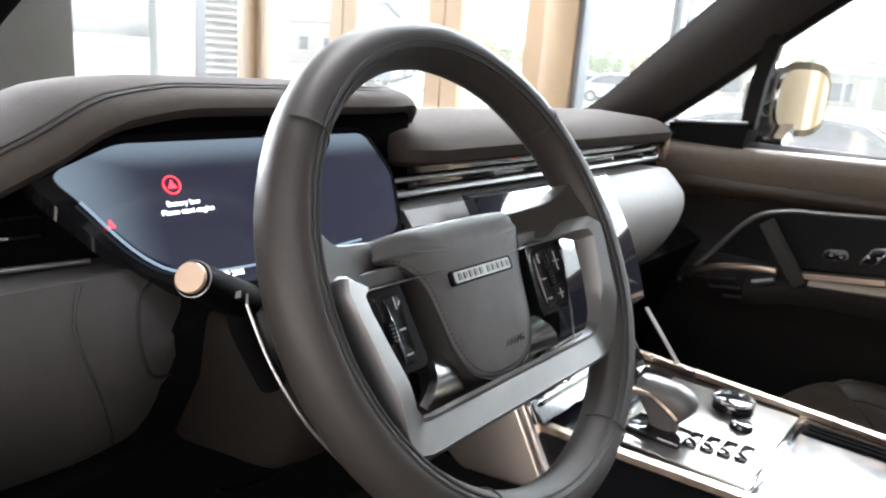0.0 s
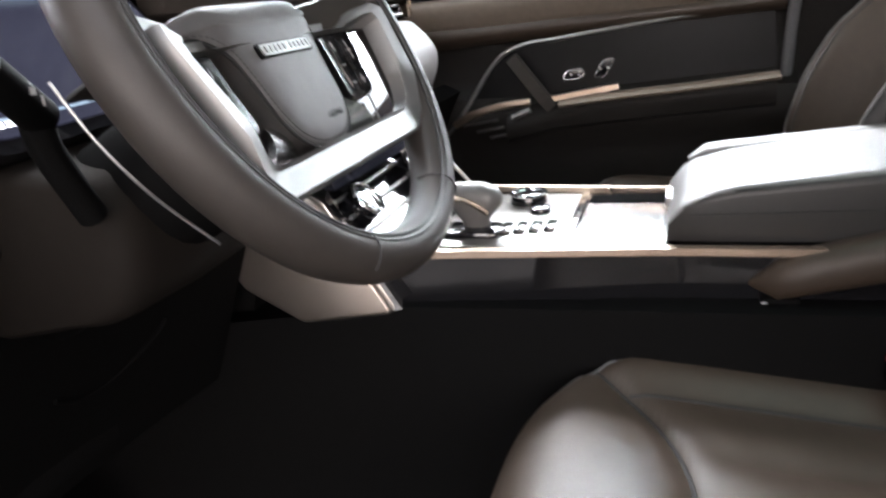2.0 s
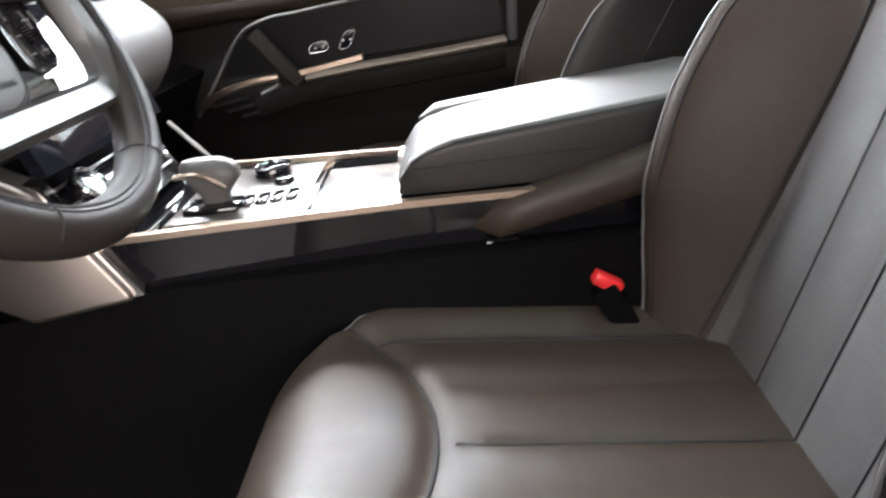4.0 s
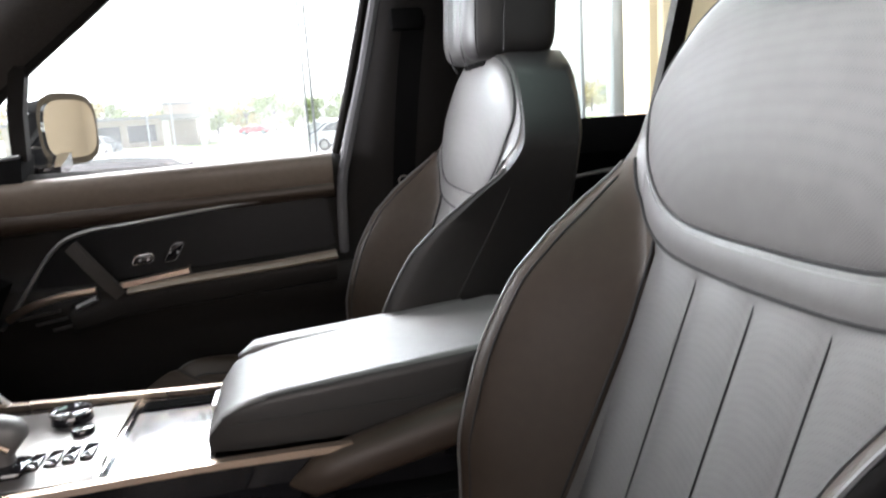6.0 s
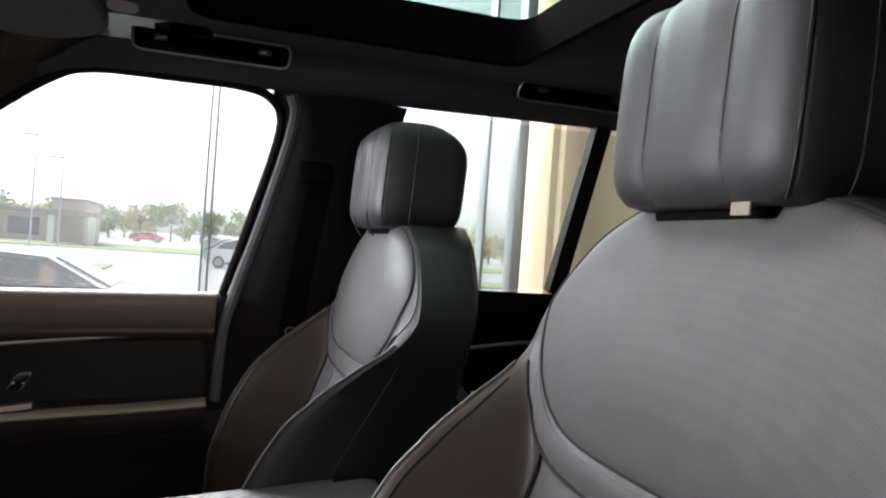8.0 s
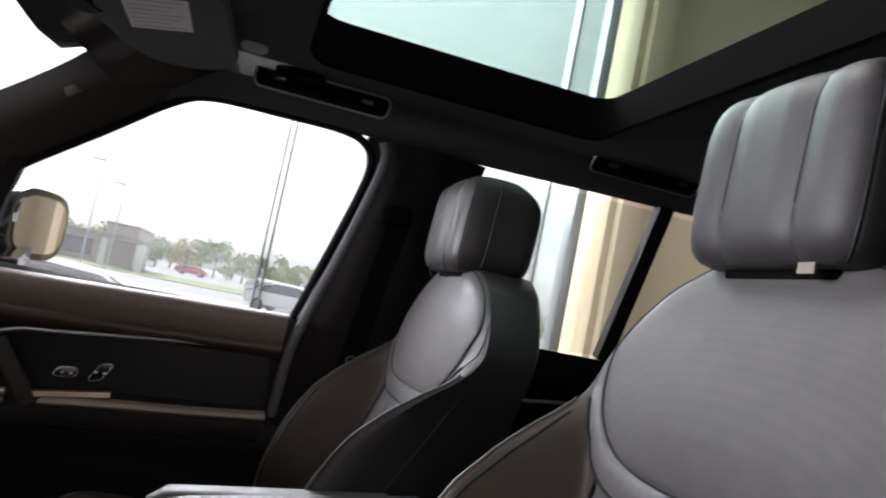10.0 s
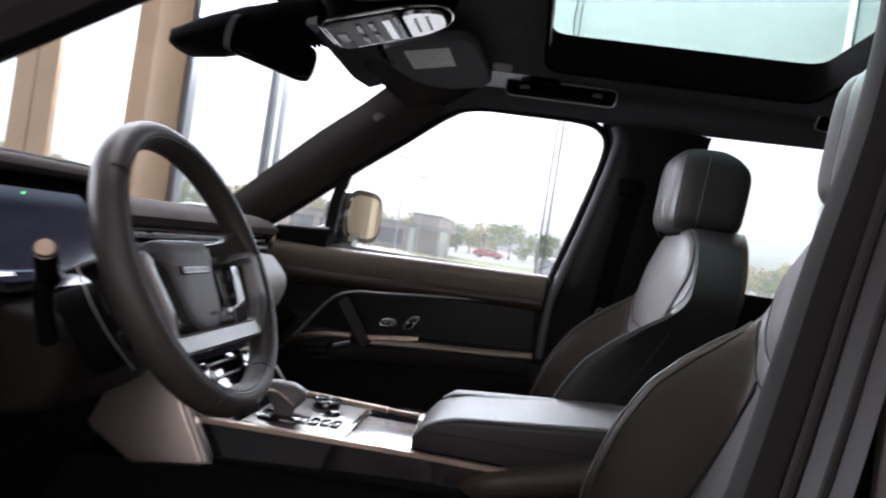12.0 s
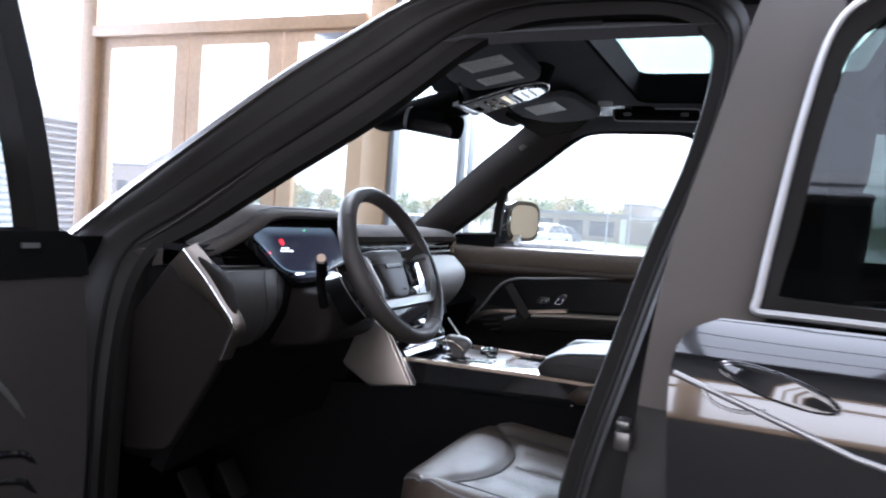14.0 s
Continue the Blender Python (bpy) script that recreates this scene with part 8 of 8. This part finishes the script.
def parked_car(x, y, rot, mat, tall=1.5, name="parked_car", label="pale parked car standing in the lot"):
    c = thing(name, label, "car", group="parked cars", at=(x, y, -0.37))
    c.rotation_euler = (0, 0, rot)

    def add(nm, bm, m, lab=""):
        ob = part(nm, bm, m, None, lab)
        ob.parent = c
        return ob
    h = tall
    prof = [(-2.25, 0.35), (-2.3, 0.75), (-2.15, 0.95), (-1.65, 1.02), (-0.95, h - 0.05), (-0.3, h), (0.7, h - 0.02), (1.35, h - 0.22), (1.9, 1.02), (2.2, 0.95), (2.28, 0.7), (2.25, 0.35)]
    bm = bmesh.new()
    rings = []
    for sy, k in ((-0.88, 0.93), (-0.90, 0.97), (-0.70, 1.0), (0, 1.01), (0.70, 1.0), (0.90, 0.97), (0.88, 0.93)):
        rings.append([Vector((a * (0.985 if abs(sy) > 0.8 else 1), sy if b < 1.03 else sy * 0.80, 0.35 + (b - 0.35) * k)) for a, b in prof])
    loft(bm, rings)
    add("body", bm, mat, "painted body")
    bm = bmesh.new()
    for s in (-1, 1):
        q = [(-1.35, 1.05), (-0.85, h - 0.13), (-0.3, h - 0.08), (0.6, h - 0.10), (1.2, h - 0.26), (1.55, 1.05)]
        loft(bm, [[Vector((a, s * (0.885 - 0.28 * (b - 1.0)), b)) for a, b in q], [Vector((a, s * (0.80 - 0.25 * (b - 1.0)), b)) for a, b in q]])
    add("side_windows", bm, CAR_GLASS, "dark side windows")
    bm = bmesh.new()
    loft(bm, [[(-1.66, -0.66, 1.045), (-1.66, 0.66, 1.045), (-1.02, 0.58, h - 0.07), (-1.02, -0.58, h - 0.07)], [(-1.60, -0.66, 1.0), (-1.60, 0.66, 1.0), (-0.96, 0.58, h - 0.10), (-0.96, -0.58, h - 0.10)]])
    add("rear_screen", bm, CAR_GLASS, "dark rear screen")
    bm = bmesh.new()
    loft(bm, [[(1.88, -0.66, 1.055), (1.88, 0.66, 1.055), (1.38, 0.58, h - 0.20), (1.38, -0.58, h - 0.20)], [(1.80, -0.66, 1.0), (1.80, 0.66, 1.0), (1.30, 0.58, h - 0.24), (1.30, -0.58, h - 0.24)]])
    add("windscreen", bm, CAR_GLASS, "dark windscreen")
    for wx in (-1.4, 1.4):
        for s in (-1, 1):
            bm = bmesh.new()
            cyl(bm, (wx, s * 0.72, 0.33), (wx, s * 0.92, 0.33), 0.33, None, 20, 0.03)
            w = add("wheel", bm, TYRE, "black tyre")
            bm = bmesh.new()
            cyl(bm, (wx, s * 0.90, 0.33), (wx, s * 0.93, 0.33), 0.22, None, 16)
            r = part("rim", bm, SATIN, None)
            r.parent = w
    return c


parked_car(9.9, 2.2, radians(90), CAR_GREY, 1.45, "near_car", "grey-blue parked car close outside the glass")
base_white = parked_car(47.0, 12.5, radians(170), CAR_WHITE, 1.65)
base_grey = parked_car(52.5, 13.2, radians(165), CAR_GREY, 1.5)
for k in range(14):
    copy_thing(base_grey if k % 4 == 1 else base_white, pose(40.0 + 5.0 * k, -3.4 - 0.07 * k, -0.37, 0, 0, 62 + 3 * (k % 3)))
for k in range(6):
    copy_thing(base_grey if k % 2 else base_white, pose(24.0 + 4.2 * k, -14.0 - 4.5 * k, -0.37, 0, 0, 70))
for k in range(4):
    copy_thing(base_grey if k % 2 else base_white, pose(38 + 3.2 * k, 18 + 3.2 * k, -0.37, 0, 0, 100 + 7 * k))
for k in range(7):
    copy_thing(base_white if k % 3 else base_grey, pose(30 + 2.9 * k, 30 + 2.2 * k, -0.37, 0, 0, 60))
parked_car(112.0, 5.8, radians(80), CAR_RED, 1.4, "red_car", "red parked car far across the lot")

# low building across the lot
lb = thing("low_building", "low tan brick building with a flat grey canopy", "building", at=(82, 15, -0.37))
boxed("wall", (76, 92, 12.4, 27, -0.37, 2.35), BRICK_TAN, lb, 0.0, "tan brick wall")
boxed("upper_wall", (76.5, 88, 9.4, 12.4, -0.37, 3.6), BRICK_TAN, lb, 0.0, "raised brick block")
boxed("roof_edge", (75.4, 92.4, 12.42, 27.3, 2.35, 2.65), ROOF_GREY, lb, 0.0, "grey roof edge")
boxed("roof_edge", (76.2, 88.3, 9.2, 12.41, 3.6, 3.85), ROOF_GREY, lb, 0.0, "grey roof edge")
boxed("canopy", (68, 76.4, 7.6, 11.4, 2.1, 2.55), ROOF_GREY, lb, 0.0, "flat entrance canopy")
for y in (7.9, 11.0):
    boxed("canopy_post", (68.3, 68.8, y - 0.25, y + 0.25, -0.37, 2.1), WALL_PAINT, lb)
for k in range(4):
    boxed("shopfront", (75.9, 76.05, 13.2 + 3.3 * k, 15.8 + 3.3 * k, 0.2, 1.8), CAR_GLASS, lb, 0.0, "dark shopfront glass")
hb = thing("gabled_house", "pale tan house with a gabled roof", "house", at=(60, 66, -0.37))
bm = bmesh.new()
loft(bm, [[(56, y, -0.37), (66, y, -0.37), (66, y, 4.2), (61, y, 6.6), (56, y, 4.2)] for y in (58, 72)])
part("wall", bm, BRICK_TAN, hb, "pale tan wall", False)
bm = bmesh.new()
loft(bm, [[(55.6, y, 4.1), (61, y, 6.9), (66.4, y, 4.1), (66.4, y, 4.35), (61, y, 7.15), (55.6, y, 4.35)] for y in (57.6, 72.4)])
part("roof", bm, ROOF_GREY, hb, "grey pitched roof", False)
for y in (60.5, 64.5, 68.5):
    boxed("window", (55.9, 56.05, y, y + 1.4, 1.2, 2.6), CAR_GLASS, hb)


def lamp_post(x, y, h):
    p_ = thing("street_lamp", "slim grey car park lamp post", "street lamp", group="lamp posts", at=(x, y, -0.37))
    bm = bmesh.new()
    cyl(bm, (x, y, -0.37), (x, y, h), 0.07, 0.045, 10)
    part("pole", bm, POST_GREY, p_)
    bm = bmesh.new()
    box(bm, x - 0.15, x + 0.15, y - 0.1, y + 0.9, h - 0.05, h + 0.08, 0.02)
    part("lamp_head", bm, POST_GREY, p_)


for x, y, h in ((60, 10.95, 7.8), (60, 9.1, 6.3), (44, 40, 6.5), (30, 26, 5.5)):
    lamp_post(x, y, h)


def clump(bm, c, r, rng, count):
    for _ in range(count):
        d = Vector((rng.gauss(0, 1), rng.gauss(0, 1), rng.gauss(0, 0.8))).normalized() * r * rng.uniform(0.35, 1.0)
        q = Euler((rng.uniform(0, 6), rng.uniform(0, 6), rng.uniform(0, 6))).to_matrix().to_4x4()
        s = r * rng.uniform(0.14, 0.30)
        m = Matrix.Translation(c + d) @ q
        vs = [bm.verts.new(m @ Vector(p)) for p in ((-s, -0.4 * s, 0), (0.2 * s, -0.7 * s, 0.2 * s), (s, 0.1 * s, 0), (0.1 * s, 0.7 * s, 0.15 * s))]
        bm.faces.new(vs)


def tree(x, y, h, seed, gold):
    rng = random.Random(seed)
    t_ = thing("tree", "autumn tree with a ragged crown beyond the car park", "tree", group="trees", at=(x, y, -0.37))
    bm = bmesh.new()
    cyl(bm, (x, y, -0.37), (x, y, h * 0.5), 0.03 * h, 0.015 * h, 8)
    for _ in range(5):
        a = rng.uniform(0, 6.28)
        cyl(bm, (x, y, h * rng.uniform(0.25, 0.45)), (x + 0.22 * h * math.cos(a), y + 0.22 * h * math.sin(a), h * rng.uniform(0.55, 0.8)), 0.012 * h, 0.004 * h, 6)
    part("trunk", bm, BARK, t_)
    bm = bmesh.new()
    for _ in range(11):
        a = rng.uniform(0, 6.28)
        rr = rng.uniform(0, 0.42) * h
        clump(bm, Vector((x + rr * math.cos(a), y + rr * math.sin(a), h * rng.uniform(0.16, 0.82))), h * rng.uniform(0.16, 0.26), rng, 50)
    part("crown", bm, LEAF_GOLD if gold else LEAF, t_, "ragged golden crown" if gold else "ragged green crown", False)


rng0 = random.Random(5)
for k in range(84):
    ang = radians(34 + 1.05 * k)
    dist = rng0.uniform(125, 160)
    tree(dist * math.sin(ang), dist * math.cos(ang), rng0.uniform(4.6, 6.8), 20 + k, rng0.random() < 0.45)
